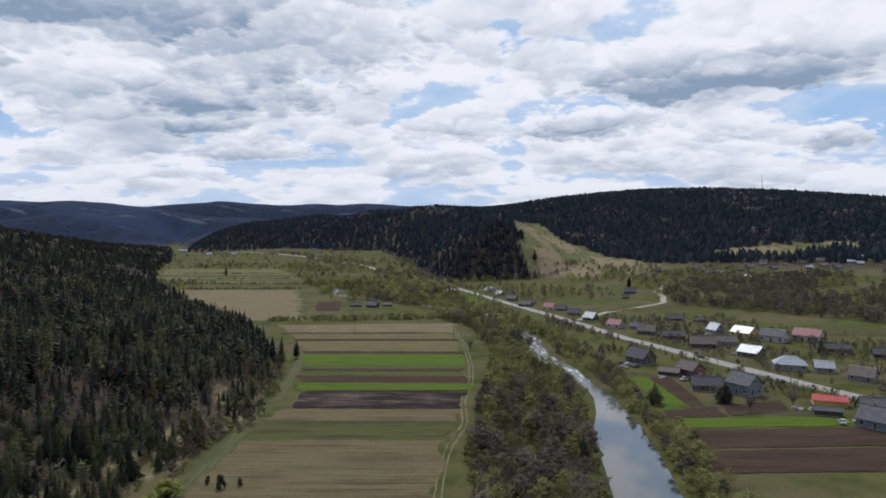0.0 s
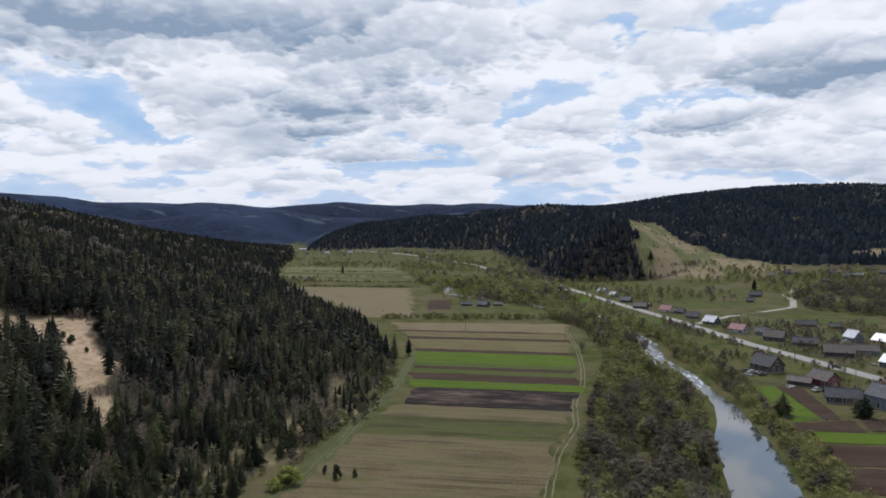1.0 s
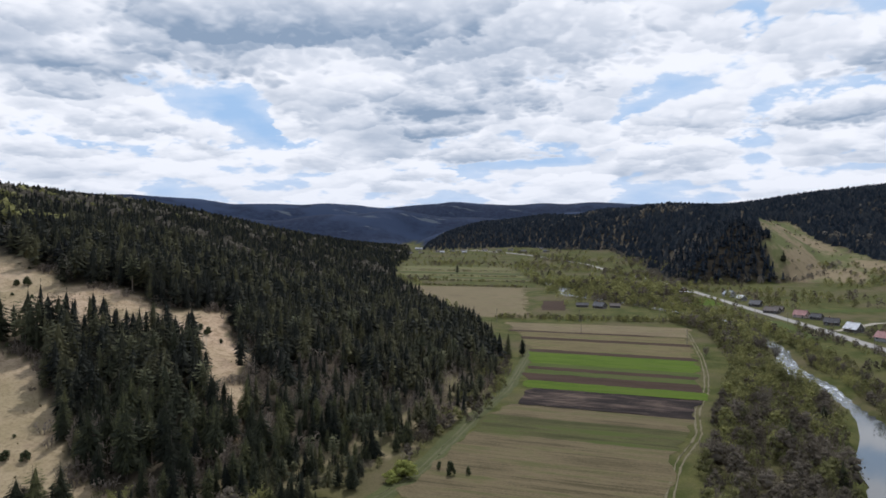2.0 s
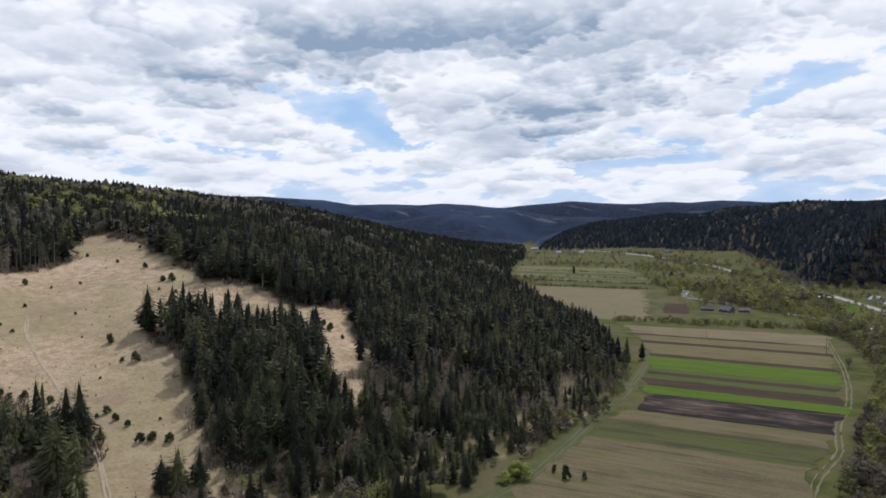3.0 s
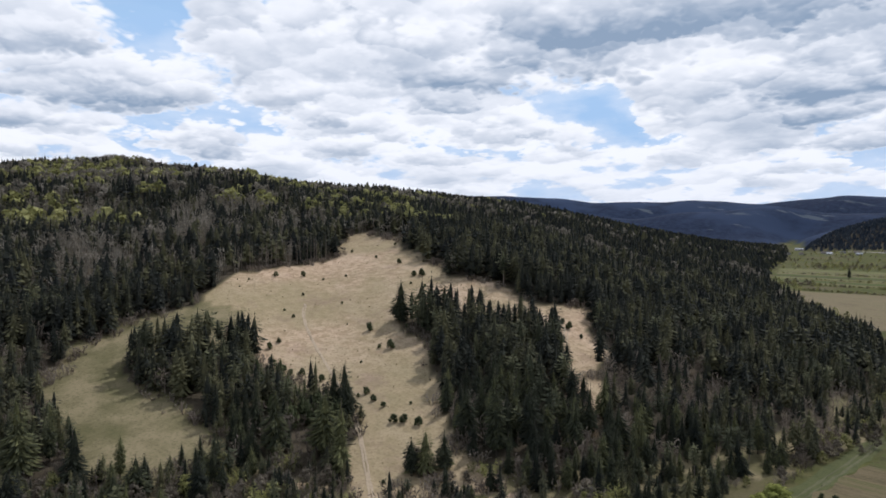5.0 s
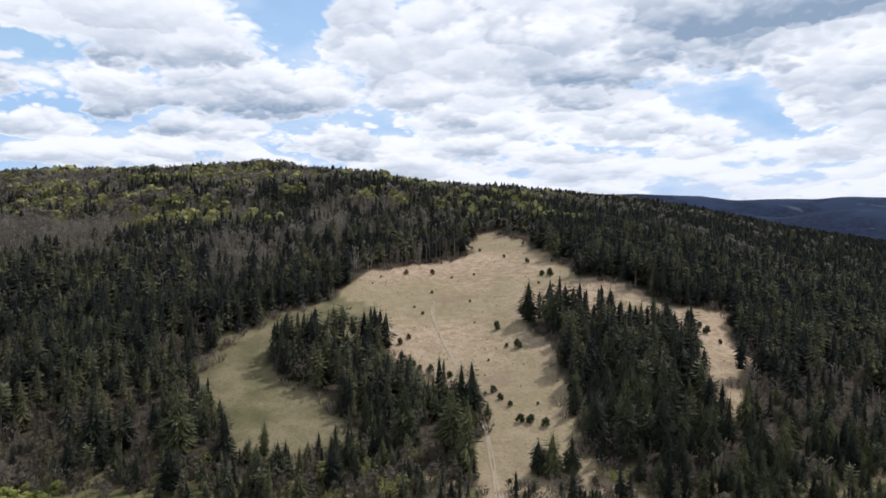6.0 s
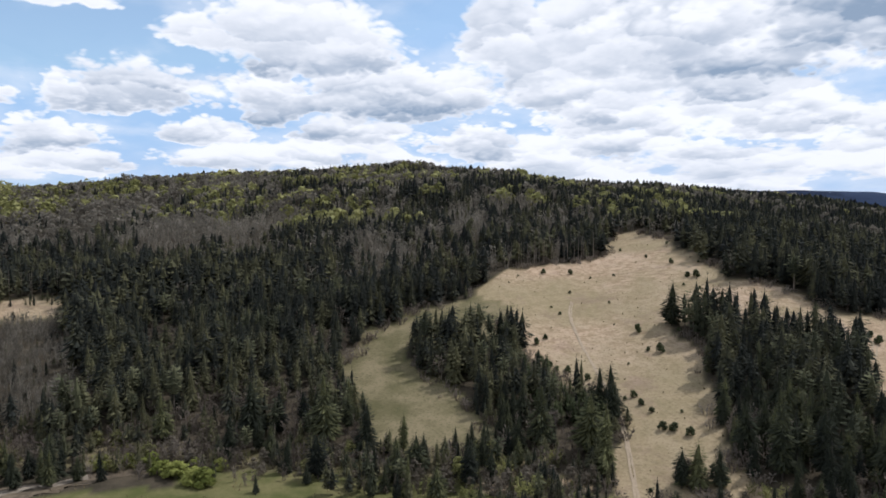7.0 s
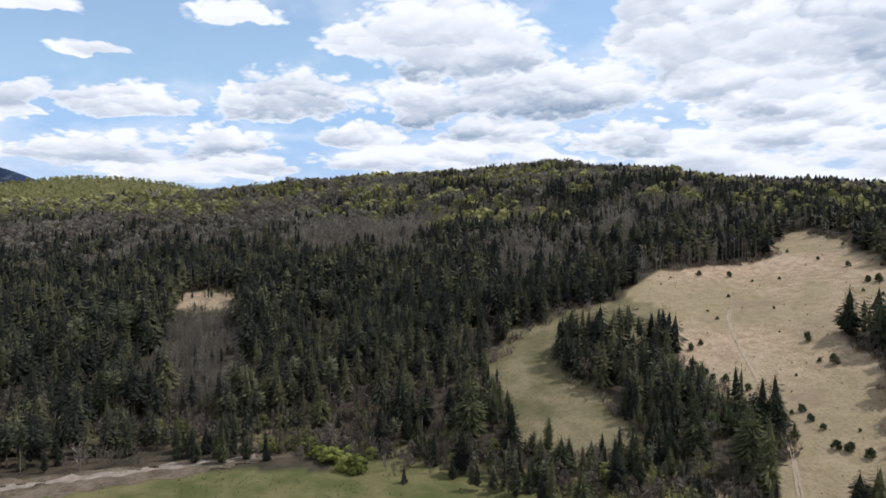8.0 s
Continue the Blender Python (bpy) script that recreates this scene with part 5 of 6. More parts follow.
WALLS = {
    "blue": tone("pale_blue_wall", (0.095, 0.110, 0.135), (0.165, 0.185, 0.215), 2.0),
    "white": tone("white_plaster", (0.27, 0.26, 0.25), (0.42, 0.41, 0.39), 2.0),
    "grey": tone("grey_plaster", (0.13, 0.13, 0.13), (0.22, 0.215, 0.21), 2.0),
    "wood": tone("weathered_boards", (0.040, 0.033, 0.029), (0.095, 0.079, 0.068), 1.0),
    "maroon": tone("maroon_boards", (0.13, 0.035, 0.045), (0.22, 0.07, 0.08), 1.0),
    "yellow": tone("ochre_plaster", (0.42, 0.28, 0.08), (0.58, 0.42, 0.14), 2.0),
    "pinkish": tone("pinkish_plaster", (0.45, 0.32, 0.30), (0.62, 0.47, 0.44), 2.0),
}
GLASS = tone("window_glass", (0.03, 0.035, 0.045), (0.05, 0.06, 0.075), 1.0, 0.08, spec=0.6)
TRIM = tone("painted_trim", (0.34, 0.34, 0.33), (0.52, 0.52, 0.50))
BRICK = tone("chimney_brick", (0.22, 0.12, 0.09), (0.33, 0.20, 0.15), 0.5)
STONE = tone("plinth_stone", (0.18, 0.175, 0.165), (0.30, 0.29, 0.275), 0.8)
POLEWOOD = tone("grey_pole_wood", (0.12, 0.105, 0.09), (0.22, 0.20, 0.175), 0.5)


def box(bm, x0, x1, y0, y1, z0, z1):
    vs = [bm.verts.new((x, y, z)) for z in (z0, z1) for x, y in ((x0, y0), (x1, y0), (x1, y1), (x0, y1))]
    for f in ((3, 2, 1, 0), (4, 5, 6, 7), (0, 1, 5, 4), (1, 2, 6, 5), (2, 3, 7, 6), (3, 0, 4, 7)):
        bm.faces.new([vs[k] for k in f])


def slab(bm, pts, thick):
    """A sheet with thickness over a loop of corners."""
    top = [bm.verts.new(p) for p in pts]
    low = [bm.verts.new((p[0], p[1], p[2] - thick)) for p in pts]
    bm.faces.new(top)
    bm.faces.new(low[::-1])
    for k in range(len(pts)):
        n = (k + 1) % len(pts)
        bm.faces.new((top[k], low[k], low[n], top[n]))


def house(x, y, length, width, wall, rise, turn, roof, walls, label, hip=False, windows=True, chimney=True, name="house", ridge_cap=False):
    """A house: plinth, walls with gables, two (or four) roof slopes, windows, door, chimney. Its ridge runs along its length."""
    root = tagged(new(name), label, "house" if name == "house" else "shed", "village houses" if name == "house" else "village sheds")
    snug = 0.9 if y < 400 else 0.76
    length, width, wall, rise = length * snug, width * snug, wall * (snug + 0.02), rise * (snug + 0.05)
    L, W = length / 2, width / 2
    bm = bmesh.new()
    box(bm, -L - 0.06, L + 0.06, -W - 0.06, W + 0.06, -0.5, 0.35)
    part("plinth", bm, STONE, root)
    bm = bmesh.new()
    if hip:
        box(bm, -L, L, -W, W, 0.3, wall)
    else:
        ring = [(-W, 0.3), (W, 0.3), (W, wall), (0, wall + rise - 0.05), (-W, wall)]
        a, b = [bm.verts.new((-L, p, z)) for p, z in ring], [bm.verts.new((L, p, z)) for p, z in ring]
        bm.faces.new(a[::-1])
        bm.faces.new(b)
        for k in range(5):
            bm.faces.new((a[k], a[(k + 1) % 5], b[(k + 1) % 5], b[k]))
    part("wall", bm, WALLS[walls], root)
    o, g = 0.5, 0.45
    fall = rise / W * o
    ze, zr = wall - fall + 0.12, wall + rise + 0.12
    if hip:
        r = max(0.5, L - W * 0.9)
        slopes = [[(-L - g, -W - o, ze), (L + g, -W - o, ze), (r, 0, zr), (-r, 0, zr)], [(L + g, W + o, ze), (-L - g, W + o, ze), (-r, 0, zr), (r, 0, zr)],
                  [(L + g, -W - o, ze), (L + g, W + o, ze), (r, 0, zr)], [(-L - g, W + o, ze), (-L - g, -W - o, ze), (-r, 0, zr)]]
    else:
        slopes = [[(-L - g, -W - o, ze), (L + g, -W - o, ze), (L + g, 0, zr), (-L - g, 0, zr)], [(L + g, W + o, ze), (-L - g, W + o, ze), (-L - g, 0, zr), (L + g, 0, zr)]]
    for s in slopes:
        bm = bmesh.new()
        slab(bm, s, 0.14)
        part("roof_slope", bm, ROOFS[roof], root)
    bm = bmesh.new()
    rl = (r if hip else L + g)
    box(bm, -rl, rl, -0.16, 0.16, zr - 0.06, zr + 0.09)
    part("ridge_cap", bm, ROOFS["white"] if ridge_cap else ROOFS[roof], root)
    if chimney:
        bm = bmesh.new()
        box(bm, -L * 0.35 - 0.3, -L * 0.35 + 0.3, 0.4, 1.0, wall + rise * 0.5, wall + rise + 0.9)
        box(bm, -L * 0.35 - 0.38, -L * 0.35 + 0.38, 0.32, 1.08, wall + rise + 0.9, wall + rise + 1.0)
        part("chimney", bm, BRICK, root)
    if windows:
        z0 = 1.1 if wall < 4 else 1.2
        spots = [("y", s, px, z) for s in (-1, 1) for px in np.linspace(-L + 1.6, L - 1.6, max(2, int(length / 3.2))) for z in ((z0,) if wall < 4.6 else (z0, z0 + 2.6))]
        spots += [("x", s, py, z) for s in (-1, 1) for py in (-W * 0.45, W * 0.45) for z in ((z0,) if wall < 4.6 else (z0, z0 + 2.6))]
        if not hip and rise > 2.6:
            spots += [("x", s, 0.0, wall + 0.4) for s in (-1, 1)]
        for n, (ax, s, p, z) in enumerate(spots):
            door = n == 1
            h, w = (2.0, 0.55) if door else (1.35, 0.55)
            z = 0.35 if door else z
            for nm, e, out, mt in (("door_frame" if door else "window_frame", 0.12, 0.05, TRIM), ("door_leaf" if door else "window_pane", 0.0, 0.075, WALLS["wood"] if door else GLASS)):
                bm = bmesh.new()
                if ax == "y":
                    box(bm, p - w - e, p + w + e, *sorted((s * (W - 0.1), s * (W + out))), z - e, z + h + e)
                else:
                    box(bm, *sorted((s * (L - 0.1), s * (L + out))), p - w - e, p + w + e, z - e, z + h + e)
                if nm.endswith("frame"):
                    frame_ob = part(nm, bm, mt, root)
                else:
                    part(nm, bm, mt, frame_ob)
    root.matrix_world = pose(x, y, float(land(x, y)), 0, 0, turn)
    return root


house(112, 251, 11, 9, 4.8, 3.6, -62, "slate", "blue", "grey-roofed two-storey house with pale blue gable")
house(100.5, 257.5, 12, 7.5, 2.7, 2.7, -12, "dark", "wood", "low dark house with slate roof beside a garden")
house(104, 284, 10, 8, 3.4, 3.0, -62, "brown", "maroon", "maroon boarded house with a brown roof")
house(95, 283, 9, 6, 2.3, 1.6, -30, "brown", "wood", "low weathered wooden shed with a brown roof", windows=False, chimney=False, name="shed")
house(91, 311, 12, 9, 3.4, 4.0, -60, "dark", "wood", "dark grey steep-roofed wooden farmhouse")
house(152, 296, 14, 10, 3.2, 3.2, -20, "pale", "grey", "long pale grey hip-roofed house beside the road", hip=True)
house(163.5, 290, 8, 7, 2.8, 2.4, -20, "pale", "grey", "pale-roofed annexe with a white gable edge beside the road", ridge_cap=True)
house(149, 326, 11, 9, 3.0, 3.0, -52, "white", "wood", "house with a bright sheet-metal roof")
house(135, 352, 14, 9, 3.0, 3.4, -12, "brown", "wood", "dark weathered barn with a grey-brown roof", windows=False, chimney=False, name="shed")
house(150, 360, 13, 7, 2.8, 2.4, -12, "brown", "grey", "long low grey outbuilding", chimney=False, name="shed", windows=False)
house(162, 402, 10, 8.5, 3.6, 4.2, -70, "white", "blue", "steep house with a shining sheet roof")
house(173, 388, 13, 10, 3.4, 3.2, -58, "white", "yellow", "ochre house under a white metal roof")
house(182, 372, 14, 10, 4.0, 3.2, -45, "slate", "white", "grey-roofed white plastered house", ridge_cap=True)
house(201, 372, 15, 10, 4.2, 3.6, -45, "pink", "white", "white house with a faded pink roof")
house(170, 273, 10, 8, 2.8, 3.0, -48, "brown", "grey", "low house with a brown roof and white ridge", ridge_cap=True)
house(134, 234, 11.5, 6, 2.4, 1.4, -20, "red", "yellow", "low ochre shed under a bright red roof", windows=False, chimney=False, name="shed")
house(134, 206, 12, 9, 3.4, 3.6, -55, "slate", "blue", "grey-blue house with a slate roof beside the fields")
house(143, 222, 11, 8, 3.0, 3.0, -20, "slate", "grey", "grey house among sheds by the road")
house(126, 221, 9, 4.5, 2.2, 0.9, -20, "dark", "wood", "long low dark shed with flat roof", windows=False, chimney=False, name="shed")
house(195, 338, 17, 6, 2.6, 2.0, -15, "dark", "wood", "long dark barn with a slate roof", windows=False, chimney=False, name="shed")
house(212, 322, 14, 7, 2.6, 2.4, -20, "dark", "wood", "dark wooden barn among bare trees", windows=False, chimney=False, name="shed")
house(109, 427, 12, 9, 3.2, 3.4, -48, "pink", "white", "white house with a faded pink roof by the road")
house(120, 419, 10, 8, 2.8, 2.8, -25, "slate", "grey", "grey-roofed outbuilding standing beside a pink-roofed house", chimney=False)
house(101, 462, 11, 9, 3.0, 4.0, -50, "white", "wood", "dark house with a bright steep roof")
house(120, 397, 11, 8, 3.0, 3.4, -30, "brown", "wood", "brown weathered house behind bare trees")
house(130, 381, 13, 7, 2.6, 2.4, -15, "dark", "wood", "low dark barn behind the road", windows=False, chimney=False, name="shed")
house(95, 491, 11, 8, 2.8, 3.0, -20, "dark", "wood", "small dark house by the lane's mouth")
house(83, 527, 11, 9, 3.0, 3.4, -35, "pink", "pinkish", "pinkish house with a faded red roof")
house(91, 518, 9, 7, 2.6, 2.6, -35, "dark", "wood", "dark-roofed wooden outbuilding behind a house", chimney=False)
house(67, 548, 13, 9, 3.0, 3.2, -25, "brown", "wood", "brown-roofed wooden farmhouse by the road")
house(73, 562, 9, 7, 2.6, 2.4, -25, "brown", "wood", "brown weathered shed behind the farmhouse", chimney=False, name="shed", windows=False)
house(61, 594, 11, 9, 3.0, 3.2, -30, "slate", "wood", "dark house with a grey worn roof")
house(54, 640, 10, 8, 3.0, 3.0, -60, "white", "grey", "small house with a pale roof")
house(47, 676, 14, 10, 3.2, 4.0, -60, "pale", "white", "pale steep-roofed house at the village end")
house(9, 652, 12, 10, 6.0, 2.2, -15, "pale", "blue", "pale blue two-storey house beside the road")
house(157, 459, 15, 7, 2.6, 2.6, -15, "dark", "wood", "dark barn alone in the meadow", windows=False, chimney=False, name="shed")
house(172, 452, 10, 6, 2.4, 1.8, -15, "dark", "wood", "dark low shed beside the meadow barn", windows=False, chimney=False, name="shed")
house(183, 662, 14, 9, 3.2, 3.6, -20, "dark", "wood", "dark brown house among trees on the slope")
house(165, 612, 8, 6, 2.4, 2.4, -20, "dark", "wood", "small dark shed beside the lane", windows=False, chimney=False, name="shed")
house(-56, 541, 12, 8, 2.8, 3.2, -30, "slate", "wood", "dark farmhouse with a grey roof among the fields")
house(-70, 545, 12, 6, 2.4, 1.8, 5, "dark", "wood", "long dark barn beside the lone farmhouse", windows=False, chimney=False, name="shed")
house(-45, 548, 10, 6, 2.4, 2.0, 10, "brown", "wood", "brown shed beside the lone farmhouse", windows=False, chimney=False, name="shed")
hrng = np.random.default_rng(77)
# the farther hamlets: on the eastern slope, and at the valley's end
for px, py in ((250, 860), (330, 830), (372, 880), (404, 840), (430, 905), (470, 850), (498, 890), (520, 835), (300, 800), (350, 790), (318, 862), (345, 842), (366, 852), (390, 868), (412, 880), (446, 828), (455, 872), (480, 822), (510, 862), (536, 880), (285, 880), (425, 815)):
    house(px + hrng.uniform(-8, 8), py + hrng.uniform(-8, 8), hrng.uniform(10, 14), 8.5, 3.2, 3.2, hrng.uniform(-40, 20), ("brown", "slate", "white", "dark", "dark", "pale", "brown")[hrng.integers(0, 7)],
          ("wood", "grey", "grey")[hrng.integers(0, 3)], "far farmhouse among trees on the eastern slope", chimney=False)
for k in range(14):
    house(-720 + k * 36 + hrng.uniform(-12, 12), 1770 - k * 26 + hrng.uniform(-40, 40), hrng.uniform(11, 16), 9, 3.4, 3.2, hrng.uniform(-40, 40),
          ("brown", "slate", "slate", "pale", "dark")[hrng.integers(0, 5)], ("white", "grey")[k % 2], "far house of the next village down the valley", chimney=False)
house(-840, 2020, 46, 18, 8, 4, 10, "white", "white", "long white hall at the valley's far end", chimney=False)
house(-790, 2060, 30, 14, 6, 3, 10, "pale", "white", "pale hall beside the long white one", chimney=False)


def utility_pole(x, y, height=8.5, turn=0.0):
    root = tagged(new("utility_pole"), "grey wooden power pole with a crossarm", "pole", "power poles")
    v, t = Heap(), None
    limb(v, (0, 0, -0.5), (0, 0, height), 0.16, 0.11, 7)
    raw("pole", *v.arrays(), POLEWOOD, root)
    bm = bmesh.new()
    box(bm, -0.9, 0.9, -0.06, 0.06, height - 0.75, height - 0.6)
    part("crossarm", bm, POLEWOOD, root)
    for k in (-0.8, 0.0, 0.8):
        bm = bmesh.new()
        box(bm, k - 0.05, k + 0.05, -0.05, 0.05, height - 0.6, height - 0.38)
        part("insulator", bm, TRIM, root)
    root.matrix_world = pose(x, y, float(land(x, y)), 0, 0, turn)
    return root


for px, py in ((148, 226), (135, 262), (122, 300), (110, 335), (93, 384), (80, 430), (68, 480), (54, 530), (38, 600), (20, 660), (160, 320), (142, 355), (-10, 470), (-60, 452), (-112, 436), (-52, 400), (6, 380)):
    utility_pole(px, py, 8.5, 15)


def car(x, y, turn, paint, label):
    """A parked saloon: shell, cabin glass, wheels."""
    root = tagged(new("car"), label, "car", "parked cars")
    bm = bmesh.new()
    ring = [(-2.1, 0.35), (2.1, 0.35), (2.15, 0.75), (1.1, 0.95), (-1.9, 0.98), (-2.15, 0.8)]
    a, b = [bm.verts.new((px, -0.85, pz)) for px, pz in ring], [bm.verts.new((px, 0.85, pz)) for px, pz in ring]
    bm.faces.new(a)
    bm.faces.new(b[::-1])
    for k in range(6):
        bm.faces.new((a[k], b[k], b[(k + 1) % 6], a[(k + 1) % 6]))
    body = part("body", bm, paint, root)
    bm = bmesh.new()
    lo, hi = [(-1.5, 0.96), (1.0, 0.96)], [(-1.1, 1.45), (0.35, 1.45)]
    vs = [bm.verts.new((px, s * w, pz)) for (px, pz), w in ((lo[0], 0.78), (lo[1], 0.78), (hi[1], 0.62), (hi[0], 0.62)) for s in (-1, 1)]
    for f in ((0, 2, 4, 6), (1, 7, 5, 3), (2, 3, 5, 4), (0, 6, 7, 1)):
        bm.faces.new([vs[k] for k in f])
    part("cabin_glass", bm, GLASS, root)
    bm = bmesh.new()
    slab(bm, [(-1.15, -0.66, 1.5), (0.4, -0.66, 1.5), (0.4, 0.66, 1.5), (-1.15, 0.66, 1.5)], 0.06)
    part("roof_panel", bm, paint, root)
    for wx_, s in ((-1.3, -1), (-1.3, 1), (1.35, -1), (1.35, 1)):
        h = Heap()
        limb(h, (wx_, s * 0.7, 0.32), (wx_, s * 0.9, 0.32), 0.32, 0.32, 10)
        raw("wheel", *h.arrays(), ROOFS["dark"], root)
    root.matrix_world = pose(x, y, float(land(x, y)) + 0.1, 0, 0, turn)
    return root


car(123, 322, 106, ROOFS["dark"], "dark saloon car on the village road")
car(97.5, 273, 40, WALLS["white"], "white car parked beside the maroon house")
car(156, 396, 20, WALLS["white"], "white van parked by the bright-roofed house")
car(153, 401, 10, ROOFS["dark"], "dark car parked in a yard")
car(125, 211, 70, WALLS["white"], "white car parked behind the sheds")
car(83, 303, 10, WALLS["white"], "white car parked in the farmyard")
car(86, 300, 25, ROOFS["dark"], "dark car parked in the farmyard")
car(81, 306, -10, ROOFS["dark"], "dark old car parked at the farmyard's edge")
car(213, 668, 70, WALLS["white"], "white car on the gravel lane")

def fence(x0, y0, x1, y1, label="weathered low wooden fence round a garden"):
    """Posts with two rails between them."""
    root = tagged(new("fence"), label, "fence", "garden fences")
    n = max(2, int(math.hypot(x1 - x0, y1 - y0) / 3.0))
    for k in range(n + 1):
        f = k / n
        px, py = x0 + (x1 - x0) * f, y0 + (y1 - y0) * f
        bm = bmesh.new()
        box(bm, px - 0.07, px + 0.07, py - 0.07, py + 0.07, -0.3, 1.25)
        part("post", bm, POLEWOOD, root)
    for z in (0.45, 0.95):
        h = Heap()
        limb(h, (x0, y0, z), (x1, y1, z), 0.06, 0.06, 4)
        raw("rail", *h.arrays(), POLEWOOD, root)
    root.location.z = float(land((x0 + x1) / 2, (y0 + y1) / 2))
    return root


for ends in ((73, 232, 101, 229), (84, 221, 130, 221), (101, 229, 121, 246), (77, 283, 90, 281), (138, 262, 132, 282), (160, 283, 178, 262), (141, 306, 136, 318), (126, 345, 121, 360), (110, 405, 103, 420), (187, 352, 214, 345), (170, 378, 160, 410), (64, 510, 56, 545)):
    fence(*ends)


def yard_pile(x, y, size, turn, stuff, label):
    """A heap of boards or crates in a yard."""
    root = tagged(new("yard_pile"), label, "pile", "yard clutter")
    rng = np.random.default_rng(int(x * 7 + y))
    for k in range(6):
        bm = bmesh.new()
        ox, oy, w, d, hgt = rng.uniform(-size, size), rng.uniform(-size, size), rng.uniform(0.4, 1.2), rng.uniform(0.3, 0.8), rng.uniform(0.3, 0.9)
        box(bm, ox - w, ox + w, oy - d, oy + d, -0.05, hgt)
        part("stack", bm, stuff[k % len(stuff)], root)
    root.matrix_world = pose(x, y, float(land(x, y)), 0, 0, turn)
    return root


for x, y, w in ((78, 303, 2.5), (80, 299, 2.0), (84, 305, 2.0), (127, 228, 2.5), (121, 229, 2.0), (129, 213, 2.0), (90, 279, 1.8), (107, 276, 1.6), (143, 332, 2.0), (158, 383, 2.0), (141, 366, 2.0), (175, 402, 1.8), (116, 437, 1.8)):
    yard_pile(x, y, w, x * 11, (POLEWOOD, WALLS["white"], ROOFS["brown"], STONE), "jumble of boards and crates in a farmyard")

# the mast on the wooded dome
mast = tagged(new("radio_mast"), "thin lattice radio mast on the wooded hilltop", "mast")
mx, my = 812.0, 1730.0
for k in range(3):
    h = Heap()
    a = k * 2.0944
    limb(h, (math.cos(a) * 1.6, math.sin(a) * 1.6, 0), (math.cos(a) * 0.5, math.sin(a) * 0.5, 46), 0.22, 0.16, 5)
    raw("mast_leg", *h.arrays(), TRIM, mast)
for k in range(12):
    h = Heap()
    for j in range(3):
        f0, f1 = 1.6 - 1.1 * k / 12, 1.6 - 1.1 * (k + 1) / 12
        a, b = j * 2.0944, (j + 1) * 2.0944
        limb(h, (math.cos(a) * f0, math.sin(a) * f0, 46 * k / 12), (math.cos(b) * f1, math.sin(b) * f1, 46 * (k + 1) / 12), 0.1, 0.1, 3)
    raw("mast_brace", *h.arrays(), TRIM, mast)
mast.matrix_world = pose(mx, my, float(land(mx, my)) - 0.5)


# ---- bushes and trees of the valley ----
THICKET = [(4, 90), (5, 152), (6, 184), (12, 208), (13, 240), (17, 267), (24, 300), (24, 344), (16, 430), (-4, 472), (24, 500), (38, 420), (43, 370), (42, 320), (47, 290), (51, 262), (49, 240), (45, 214), (42, 190), (38, 155), (30, 90)]
EASTBANK = [(54, 120), (57, 155), (60, 190), (61, 212), (61, 240), (60, 262), (60, 290), (57, 320), (56, 370), (54, 410), (66, 410), (74, 340), (75, 290), (71, 250), (72, 215), (73, 190), (67, 165), (68, 120)]
GROVE = [(-40, 575), (20, 560), (8, 620), (-6, 700), (-60, 790), (-130, 760), (-90, 680)]
SCRUB = [(192, 562), (230, 520), (288, 445), (350, 405), (520, 520), (560, 700), (470, 770), (380, 780), (262, 755), (222, 690)]


def fill(ring, step, seed, keep=1.0):
    xs, ys = [p[0] for p in ring], [p[1] for p in ring]
    p = jittered(min(xs), max(xs), min(ys), max(ys), step, seed)
    p = p[inside(p[:, 0], p[:, 1], ring)]
    return p[np.random.default_rng(seed).uniform(0, 1, len(p)) < keep]


prng = np.random.default_rng(31)


def mixed(name, p, lo, hi, label, seed, shares=(0.5, 0.3, 0.2), near_form=True):
    """Broad-leaved bushes in three states: bare, in bud, in first leaf, in drifts."""
    if not len(p):
        return
    rng = np.random.default_rng(seed)
    n = np.clip(0.25 * grain(p[:, 0], p[:, 1], 26, seed) + 0.2 * grain(p[:, 0], p[:, 1], 9, seed + 1) + 0.55 * rng.uniform(0, 1, len(p)), 0, 1)
    order = np.argsort(np.argsort(n)) / len(p)
    h = rng.uniform(lo, hi, len(p)) * (0.75 + 0.5 * grain(p[:, 0], p[:, 1], 12, seed + 2))
    a, b = shares[0], shares[0] + shares[1]
    close = np.hypot(p[:, 0], p[:, 1]) < 350
    for m, fine, coarse, mat_, what, lo_t, hi_t in ((order < a, BARE_NEAR, BUSH_FAR, BRUSH, "brown leafless ", 0.0, 1.0), ((order >= a) & (order < b), BUD_NEAR, BUSH_FAR, BUD, "budding olive ", 0.0, 0.7), (order >= b, LEAF_NEAR, BUSH_FAR, BUD, "pale green first-leaf ", 0.5, 1.0)):
        for here_m, forms in ((m & close, fine), (m & ~close, coarse)):
            scatter(name, forms, p[here_m], h[here_m], mat_, what + label, "bushes", seed + 3, fat=(0.9, 1.35), tints=rng.uniform(lo_t, hi_t, here_m.sum()))


def open_water(y):
    """Half the river's width there, with room for the banks."""
    return np.interp(y, [b for _, b, _ in RIVER], [w / 2 for _, _, w in RIVER]) + np.interp(y, [240, 290], [3.0, 5.0])


